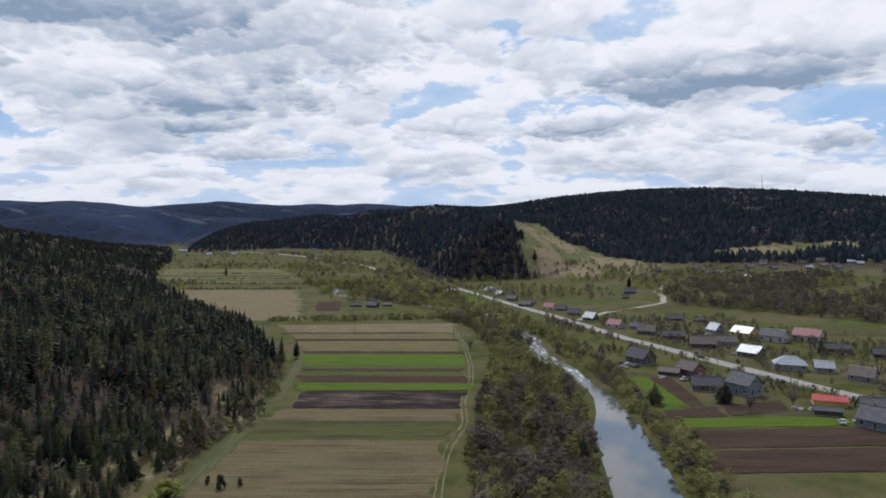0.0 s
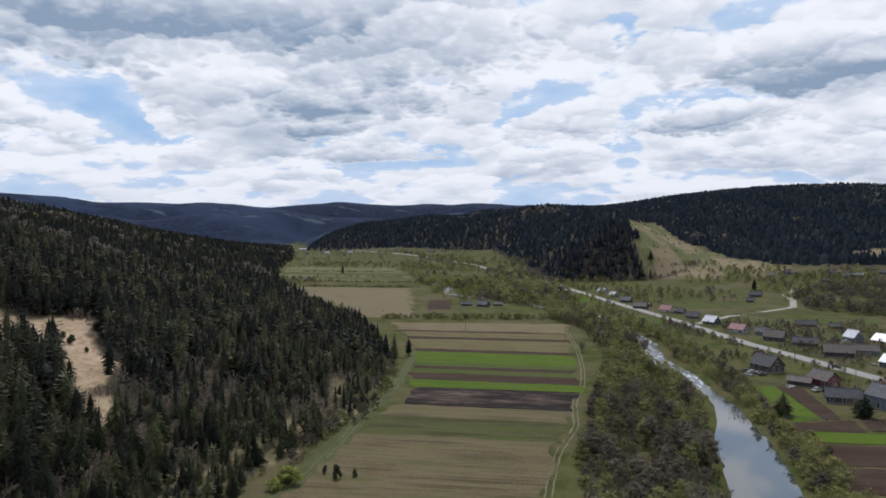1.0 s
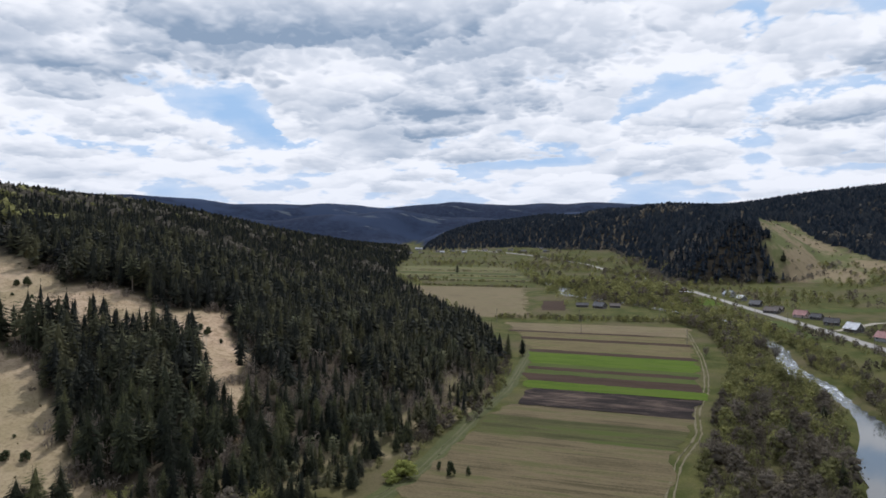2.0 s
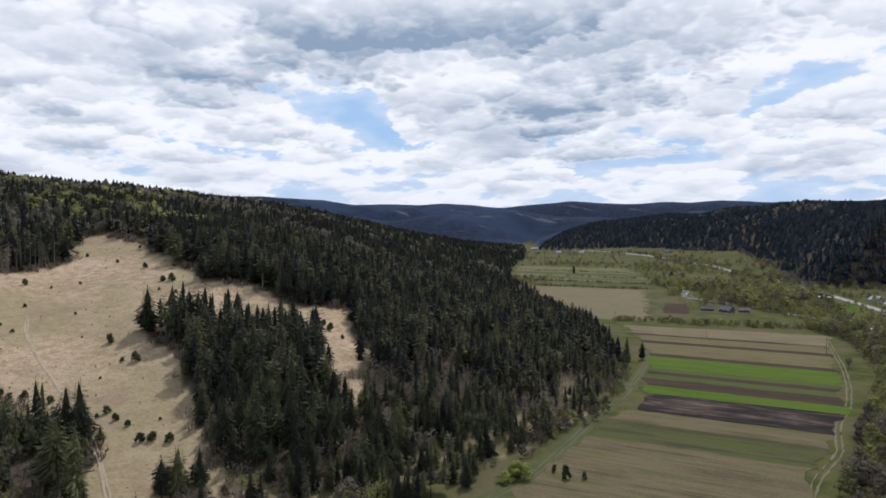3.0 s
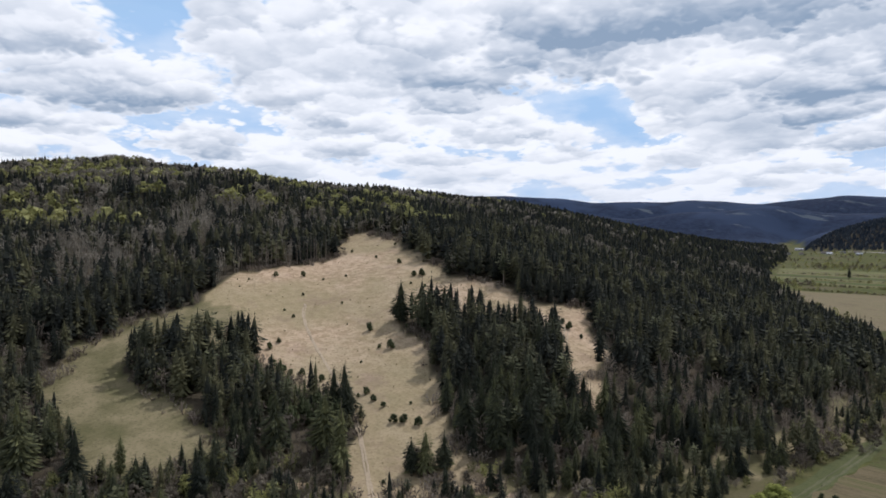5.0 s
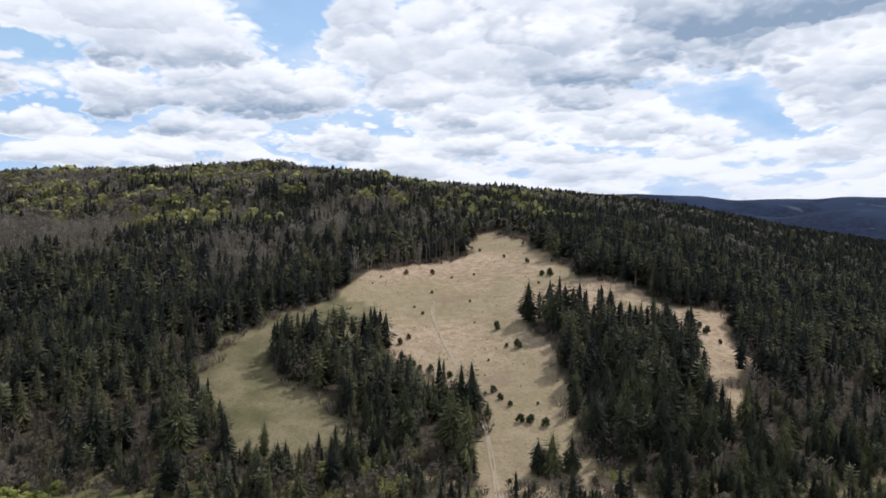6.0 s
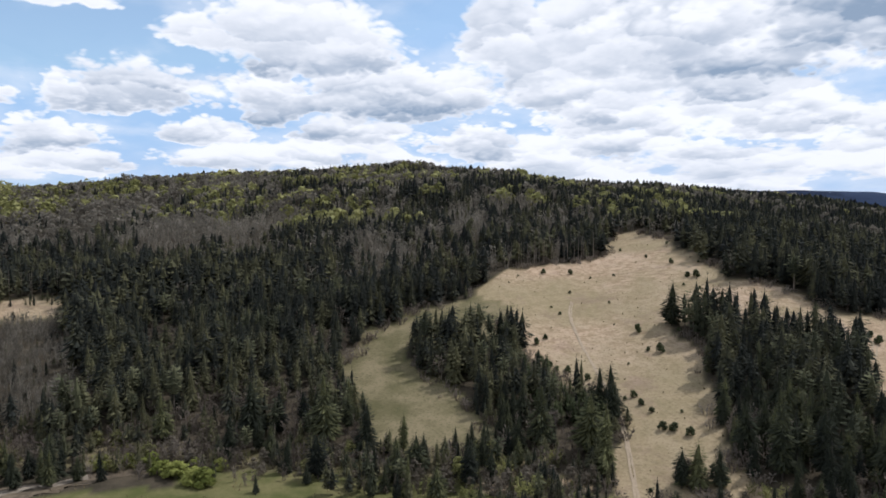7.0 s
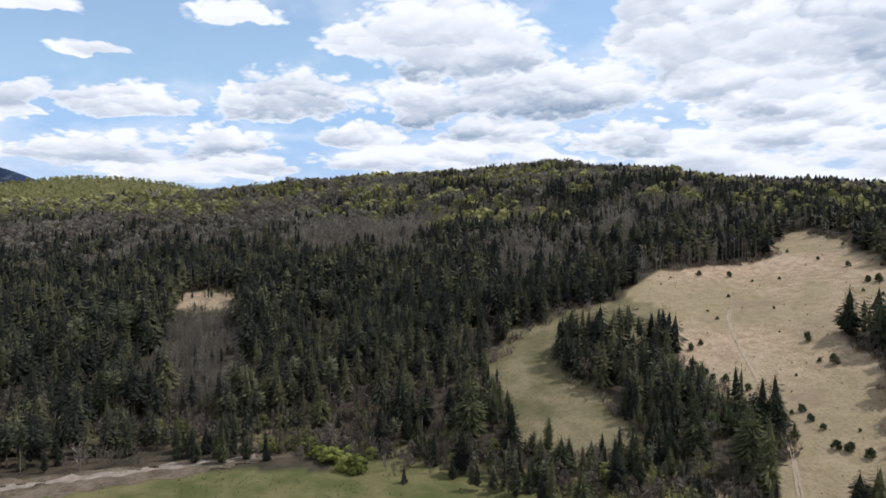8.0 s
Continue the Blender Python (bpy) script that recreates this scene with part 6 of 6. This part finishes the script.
p = fill(THICKET, 4.3, 1)
wet, _ = to_line(p[:, 0], p[:, 1], [(a, b) for a, b, _ in RIVER])
p = p[wet > open_water(p[:, 1])]
mixed("thicket", p[(p[:, 1] > 135) & (p[:, 1] < 262)], 5, 9, "thicket between the farm track and the river", 101, (0.66, 0.24, 0.10))
mixed("thicket", p[p[:, 1] >= 262], 5, 9.5, "leafing thicket upstream along the river", 109, (0.22, 0.33, 0.45))
p = fill(EASTBANK, 3.4, 2)
wet, _ = to_line(p[:, 0], p[:, 1], [(a, b) for a, b, _ in RIVER])
p = p[wet > open_water(p[:, 1])]
mixed("thicket", p[p[:, 1] > 140], 2.5, 6.5, "bushes along the river's far bank", 102, (0.25, 0.4, 0.35))
p = fill(GROVE, 6.5, 3)
mixed("grove", p, 8, 14, "grove beside the river bend", 103, (0.15, 0.3, 0.55))
p = fill(SCRUB, 5.8, 4, 0.9)
p = p[0.55 * grain(p[:, 0], p[:, 1], 48, 94) + 0.45 * grain(p[:, 0], p[:, 1], 17, 95) > np.interp(p[:, 1], [420, 620, 760], [0.36, 0.42, 0.52])]
mixed("scrub", p, 6, 13, "scrub wood on the eastern slope", 104, (0.82, 0.12, 0.06))
hedge = np.stack([prng.uniform(-118, 20, 230), np.zeros(230)], 1)
hedge[:, 1] = 466 + 0.12 * (hedge[:, 0] + 50) + prng.normal(0, 4, 230)
mixed("hedge", hedge, 2.5, 5, "hedge along the end of the plots", 105, (0.15, 0.35, 0.5))
rows_x, rows_y = [], []
for y_row, x0, x1, count in ((712, -270, -150, 170), (782, -320, -160, 190), (866, -345, -185, 110), (972, -395, -225, 120)):
    rows_x.append(prng.uniform(x0, x1, count))
    rows_y.append(y_row + prng.normal(0, 2.5, count))
mixed("hedge", np.stack([np.concatenate(rows_x), np.concatenate(rows_y)], 1), 1.6, 4.0, "hedgerow between the far plots", 113, (0.35, 0.4, 0.25))
# loose bushes and fruit trees over the valley, thicker along the river and round the houses
p = jittered(-420, 560, 470, 1250, 11.5, 5)
dens_v = 0.6 * grain(p[:, 0], p[:, 1], 60, 91) + 0.4 * grain(p[:, 0], p[:, 1], 15, 92)
zz = land(p[:, 0], p[:, 1])
_, sd = to_line(p[:, 0], p[:, 1], FOOT_WEST)
plots_free = ~(inside(p[:, 0], p[:, 1], [(-136, 458), (-97, 462), (-80, 515), (-90, 590), (-150, 704), (-288, 700)]) | inside(p[:, 0], p[:, 1], [(-330, 795), (-160, 785), (-215, 965), (-260, 1080), (-450, 1090), (-390, 910)]))
rd, _ = to_line(p[:, 0], p[:, 1], [(a, b) for a, b, _ in ROAD])
wet, _ = to_line(p[:, 0], p[:, 1], [(a, b) for a, b, _ in RIVER])
p = p[(sd < 0) & (zz < 14) & plots_free & (rd > 9) & (wet > 7) & (dens_v > 0.52) & ~inside(p[:, 0], p[:, 1], SCRUB)]
mixed("bushes", p, 5, 11, "bushes and trees scattered over the valley", 106, (0.25, 0.35, 0.4))
p = jittered(70, 330, 215, 470, 5.6, 6)
rd, _ = to_line(p[:, 0], p[:, 1], [(a, b) for a, b, _ in ROAD])
homes = np.array([o.matrix_world.translation[:2] for o in scene.objects if o.parent is None and o.name.split(".")[0] in ("house", "shed", "car")])
near_home = np.min(np.hypot(p[:, None, 0] - homes[None, :, 0], p[:, None, 1] - homes[None, :, 1]), 1)
dens_v = grain(p[:, 0], p[:, 1], 20, 93)
p = p[(rd > 6.5) & (near_home > 7.5) & (near_home < 38) & (dens_v > 0.36) & ~inside(p[:, 0], p[:, 1], [(60, 160), (140, 160), (132, 219), (120, 244), (100, 244), (95, 276), (76, 283)])]
mixed("garden_trees", p, 2.5, 6.5, "fruit trees and bushes round the houses", 107, (0.7, 0.2, 0.1))
p = np.concatenate([jittered(-700, -150, 1080, 1750, 24, 8), jittered(230, 560, 770, 930, 13, 11)])
zz = land(p[:, 0], p[:, 1])
_, sd = to_line(p[:, 0], p[:, 1], FOOT_WEST)
p = p[(sd < 0) & (zz < 22) & (grain(p[:, 0], p[:, 1], 50, 98) > 0.42)]
mixed("bushes", p, 4, 10, "trees round the far hamlets", 110, (0.35, 0.35, 0.3), False)
# trees along both banks upstream
p = jittered(-170, 80, 385, 800, 5.4, 14)
wet, _ = to_line(p[:, 0], p[:, 1], [(a, b) for a, b, _ in RIVER])
p = p[(wet > 5.5) & (wet < 17) & ~((p[:, 1] > 625) & (p[:, 1] < 740) & (grain(p[:, 0], p[:, 1], 20, 99) < 0.6))]
rd, _ = to_line(p[:, 0], p[:, 1], [(a, b) for a, b, _ in ROAD])
mixed("thicket", p[rd > 10], 5, 10, "trees along the upstream river banks", 111, (0.2, 0.35, 0.45))
p = np.concatenate([fill(SLOPE, 17, 15, 0.55), fill(TERRACE, 12, 16, 0.5)])
mixed("bushes", p, 2.5, 6, "bushes dotted over the hill pasture", 112, (0.5, 0.3, 0.2), False)
# trees along the road where it leaves the village, and a pale fringe of bare trees at the spur's foot
line, side = ribbon(ROAD, 4.0)
m = (line[:, 1] > 690) & (line[:, 1] < 1500)
p = np.concatenate([line[m, :2] + side[m] * prng.choice((-1, 1), m.sum())[:, None] * prng.uniform(8, 16, m.sum())[:, None] for _ in range(2)])
p = p[grain(p[:, 0], p[:, 1], 35, 100) > 0.38]
mixed("roadside_trees", p, 4, 9, "trees and bushes beside the road out of the village", 114, (0.35, 0.35, 0.3))
foot = np.array(SPUR[-3:] + SPUR[:4], float)
p = np.concatenate([a + (b - a) * prng.uniform(0, 1, (int(np.hypot(*(b - a)) / 4.5), 1)) for a, b in zip(foot[:-1], foot[1:])])
p = p + prng.normal(0, 6, p.shape)
scatter("bare_wood", BUSH_FAR, p, prng.uniform(5, 11, len(p)), BARE, "grey-brown leafless trees fringing the foot of the spur", "wood", 135)
# willows along the road meadow
line_p = np.concatenate([np.stack([np.interp(np.linspace(0, 1, 40), [0, 1], [60, 36]) + prng.normal(0, 5, 40), np.interp(np.linspace(0, 1, 40), [0, 1], [405, 560]) + prng.normal(0, 3, 40)], 1)])
mixed("willows", line_p, 4, 8, "willows along the stream by the road meadow", 108, (0.2, 0.35, 0.45))

# ---- single trees and bushes ----
farm_spruces = ((188, 335, 10.0), (200, 728, 14.0), (123, 905, 16.0), (-75, 315, 13.0), (-70, 322, 9.0), (30, 205, 9.0), (37, 178, 8.0), (20, 232, 7.0), (44, 236, 7.0), (-296, 925, 14.0), (-160, 905, 12.0))
for x, y, h in farm_spruces:
    o = copy_thing(heroes[int(h) % 5], stand_at(x, y, h / 18.0, h * 40, 1.5))
    tagged(o, "lone dark spruce standing in the valley", "spruce", "lone spruces")
for x, y, h in ((74, 236, 8.5), (99, 237, 8.5)):
    o = copy_thing(heroes[2], stand_at(x, y, h / 18.0, h * 40 + x, 2.0))
    tagged(o, "broad dark spruce standing in a garden", "spruce", "lone spruces")
pine_forms = [crown(np.random.default_rng(s), 4.0, 1.7, 9, 40, 0.4, 0.0, 0.75) for s in (3, 4, 5)]
pines = [tree_thing("young_pine", c, 3.4, 0.06, YOUNGPINE, "young bushy pine on the dry meadow", "pine", "young pines") for c in pine_forms]
for o, (x, y) in zip(pines, ((-205, 144), (-187, 140), (-202, 103))):
    o.matrix_world = stand_at(x, y, 1.0, 0, 1.0, 0.1)
meadow_pines = ((-215, 109, 3), (-218, 114, 2.4), (-196, 104, 3.2), (-193, 105, 2.6), (-191, 108, 3), (-184, 111, 2.6), (-167, 116, 2.6), (-162, 115, 2.4), (-157, 115, 2), (-148, 112, 3), (-146, 114, 3), (-142, 116, 3),
                (-289, 150, 3), (-283, 161, 3), (-260, 200, 3), (-233, 192, 4), (-236, 190, 3), (-157, 200, 3.6), (-161, 201, 3), (-305, 203, 2), (-280, 201, 2), (-150, 198, 2))
for n, (x, y, h) in enumerate(meadow_pines):
    copy_thing(pines[n % 3], stand_at(x, y, h / 4.0, n * 50, 1.1, 0.1))
small = fill(MEADOW, 15, 41, 0.42)
small = small[~inside(small[:, 0], small[:, 1], BELT)]
for n, (x, y) in enumerate(small):
    o = copy_thing(pines[n % 3], stand_at(x, y, prng.uniform(0.8, 2.0) / 4.0, n * 77, 1.15, 0.05))
    tagged(o, "knee-high pine seedling on the dry meadow", "pine", "young pines")
saplings = np.stack([prng.uniform(-46, -2, 34), prng.uniform(136.5, 146, 34)], 1)
scatter("saplings", BARE_BUSH, saplings, prng.uniform(0.8, 2.4, 34), TWIGS, "thin bare saplings at the near end of the fallow plot", "saplings", 129, sink=0.05, fat=(0.5, 0.9))
grass_spruces = ((-52, 157, 4.2), (-48, 159, 2.6), (-56, 160, 2.6))
for x, y, h in grass_spruces:
    o = copy_thing(pines[0], stand_at(x, y, h / 4.0, x * 30, 0.7, 0.1))
    tagged(o, "small dark round conifer on the dry field", "conifer", "small conifers on the field")
PINERY = [(-200, 93), (-192, 101), (-175, 103), (-158, 101), (-156, 92), (-178, 88)]
p = fill(PINERY, 3.4, 7)
p = p[clear_of(p, 3.0)]
scatter("pine_wood", [unit(pine_crown(trng, 16.0, w, 70, b), 16.0) for w, b in ((3.8, 0.03), (4.4, 0.08), (3.4, 0.05))], p, prng.uniform(4.5, 9, len(p)), YOUNGPINE, "light green young pines beside the meadow track", "wood", 125)
def tuft(rng, blades=7):
    """A clump of dry grass blades."""
    heap = Heap()
    for k in range(blades):
        a, q = rng.uniform(0, 6.28), rng.uniform(0.1, 0.5)
        side = np.array([-math.sin(a), math.cos(a), 0]) * 0.12
        base = np.array([math.cos(a), math.sin(a), 0]) * q * 0.3
        heap.add([base - side, base + side, base * 3 + (0, 0, rng.uniform(0.6, 1.0))], [(0, 1, 2)])
    return heap.arrays()


GRASSBLADE = foliage("dry_grass", (0.14, 0.112, 0.058), (0.22, 0.178, 0.102), (0.33, 0.265, 0.165), 0.2)
TUFTS = [tuft(np.random.default_rng(s)) for s in (21, 22, 23)]
p = fill(MEADOW, 4.6, 17)
p = p[~inside(p[:, 0], p[:, 1], BELT) & (grain(p[:, 0], p[:, 1], 9, 63) * 0.6 + grain(p[:, 0], p[:, 1], 3, 64) * 0.4 > 0.52)]
scatter("grass_tufts", TUFTS, p, prng.uniform(0.25, 0.8, len(p)), GRASSBLADE, "dry grass tufts on the hillside meadow", "grass", 127, sink=0.0, fat=(0.9, 1.8))
p = jittered(-185, -120, -60, 40, 1.9, 18)
side_p = to_line(p[:, 0], p[:, 1], FOOT_WEST)[1]
p = p[(side_p < 0) & (grain(p[:, 0], p[:, 1], 6, 65) > 0.55)]
scatter("grass_tufts", TUFTS, p, prng.uniform(0.2, 0.6, len(p)), GRASSBLADE, "grass tufts on the flat below the wood", "grass", 128, sink=0.0, fat=(0.9, 1.8))
edge = jittered(-150, -40, 130, 350, 4.0, 10)
off_e, side_e = to_line(edge[:, 0], edge[:, 1], FOOT_WEST)
edge = edge[(off_e < 5) & (grain(edge[:, 0], edge[:, 1], 15, 96) > 0.35)]
mixed("brushwood", edge, 2, 6, "brush along the wood's edge", 122, (0.6, 0.25, 0.15))
front = jittered(-215, -85, -60, 125, 3.6, 12)
off_e, side_e = to_line(front[:, 0], front[:, 1], FOOT_WEST)
front = front[(off_e < np.where(side_e < 0, np.where(front[:, 1] > 30, 11, 3), 12)) & (grain(front[:, 0], front[:, 1], 12, 97) > 0.3) & ~inside(front[:, 0], front[:, 1], [(-132, 74), (-112, 76), (-104, 102), (-138, 98)])]
mixed("brushwood", front, 2, 7, "brush at the foot of the wooded hill", 123, (0.7, 0.2, 0.1))
stems = fill(CLEARING, 2.3, 13)
stems = stems[(stems[:, 0] > -322) & (grain(stems[:, 0], stems[:, 1], 7, 66) > 0.3)]
scatter("birch_saplings", BARE_WOOD, stems, prng.uniform(3.5, 9, len(stems)), BARE, "pale leafless birch saplings in the clearing", "saplings", 124, fat=(0.5, 0.9), tints=prng.uniform(0.2, 1.0, len(stems)))
p = fill(CLEARING, 5.5, 19)
p = p[(grain(p[:, 0], p[:, 1], 14, 67) > np.interp(p[:, 0], [-350, -230], [0.62, 0.42]))]
scatter("young_spruces", SPRUCE_NEAR, p, prng.uniform(2.0, 6.5, len(p)), SPRUCE, "young spruces among the birch saplings of the clearing", "wood", 130, fat=(1.0, 1.4), tints=prng.uniform(0.1, 0.8, len(p)))
# bare stems at the upper rim of the clearing and of the wood above it
rim = np.concatenate([np.stack([np.interp(np.linspace(0, 1, 34), [0, 1], [-373, -362]), np.linspace(-96, -60, 34)], 1), np.stack([np.linspace(-392, -372, 30), np.linspace(-172, -112, 30)], 1), np.stack([np.linspace(-304, -306, 44), np.linspace(186, 138, 44)], 1)])
rim = rim + prng.normal(0, 2.0, rim.shape)
scatter("pine_stems", PINE_STEM, rim, prng.uniform(11, 17, len(rim)), PALEBARK, "pale slim stems along the rims of the clearing and the meadow", "stems", 131, fat=(0.8, 1.3))
# brush and young spruces on the rough ground below the meadow, on either side of its track
p = fill(LOWMEADOW, 2.6, 37)
way_off, _ = to_line(p[:, 0], p[:, 1], [(-142, 98), (-126, 89), (-113, 80), (-100, 69)])
p = p[(way_off > 3.2) & (np.hypot(*p.T) > 128) & clear_of(p, 2.5) & (grain(p[:, 0], p[:, 1], 9, 26) < 0.58)]
fir = grain(p[:, 0], p[:, 1], 7, 69) * 0.5 + prng.uniform(0, 1, len(p)) * 0.5 > 0.62
scatter("young_spruces", SPRUCE_NEAR, p[fir], prng.uniform(2.5, 8.5, fir.sum()), SPRUCE, "young spruces on the rough ground below the meadow", "wood", 133, fat=(1.0, 1.35), tints=prng.uniform(0.2, 0.8, fir.sum()))
scatter("brushwood", BARE_BUSH, p[~fir], prng.uniform(1.2, 4.5, (~fir).sum()), TWIGS, "grey-brown leafless brush below the meadow", "brush", 134, fat=(1.0, 1.5))
# bare bushes along the rims of the glade, the meadow and the tongue of wood between
rims = []
for ring in (GLADE, BELT, MEADOW):
    pts = np.array(ring + ring[:1], float)
    for a, b in zip(pts[:-1], pts[1:]):
        k = prng.uniform(0, 1, max(1, int(np.hypot(*(b - a)) / 1.2)))[:, None]
        rims.append(a + (b - a) * k + prng.normal(0, 2.2, (len(k), 2)))
rims = np.concatenate(rims)
rims = rims[(grain(rims[:, 0], rims[:, 1], 11, 68) > 0.45) & ~inside(rims[:, 0], rims[:, 1], PATHWAY)]
scatter("brushwood", BARE_BUSH, rims, prng.uniform(1.2, 4.8, len(rims)), TWIGS, "mauve-brown leafless bushes along the meadow's rim", "brush", 132, fat=(1.0, 1.6))
lime = ((-186, -20), (-183, -14), (-184, -26), (-178, -4), (-176, 2), (-177, -12), (-175, -10), (-173, -8), (-168, -4), (-166, -2), (-64, 148), (-62, 152))
for n, (x, y) in enumerate(lime):
    if n == 0:
        first = tagged(new("leafing_bush"), "yellow-green bush in first leaf at the wood's edge", "bush", "leafing bushes")
        v, t = crown(np.random.default_rng(9), 4.0, 2.2, 8, 60, 0.4, 0.0, 0.7)
        raw("crown", v, t, LIMELEAF, first)
        v, t = trunk_of(2.6, 0.07)
        raw("trunk", v, t, BARK, first)
        first.matrix_world = stand_at(x, y, 1.0)
    else:
        copy_thing(first, stand_at(x, y, prng.uniform(0.8, 1.3), n * 70, prng.uniform(1.1, 1.5)))
bare_first = tagged(new("bare_tree"), "spreading leafless grey tree by the river", "tree", "bare trees")
v, t = twiggy(np.random.default_rng(14), 12.0, 5.0, 16, 60, 0.15, 0.045)
raw("crown", v, t, BARETREE, bare_first)
v, t = trunk_of(9.5, 0.24)
raw("trunk", v, t, BARK, bare_first)
bare_first.matrix_world = stand_at(38, 352, 1.0)
for x, y, h in ((44, 345, 9), (30, 300, 8), (26, 395, 8), (57, 335, 7), (14, 345, 6), (70, 300, 7), (28, 250, 7), (120, 231, 7), (103, 226, 6), (-176, 36, 5), (-160, 40, 4)):
    copy_thing(bare_first, stand_at(x, y, h / 12.0, x * 17))
log_first = tagged(new("felled_log"), "grey felled log lying on the dry meadow", "log", "felled logs")
h = Heap()
limb(h, (-2, 0, 0.15), (2, 0, 0.16), 0.13, 0.08, 7)
raw("stem", *h.arrays(), BARK, log_first)
log_first.matrix_world = pose(-151, 97, float(land(-151, 97)) + 0.05, 0, 0, 30)
for x, y, a in ((-150, 99, 10), (-148, 97, 55), (-153, 95, 20)):
    copy_thing(log_first, pose(x, y, float(land(x, y)) + 0.05, 0, 0, a))
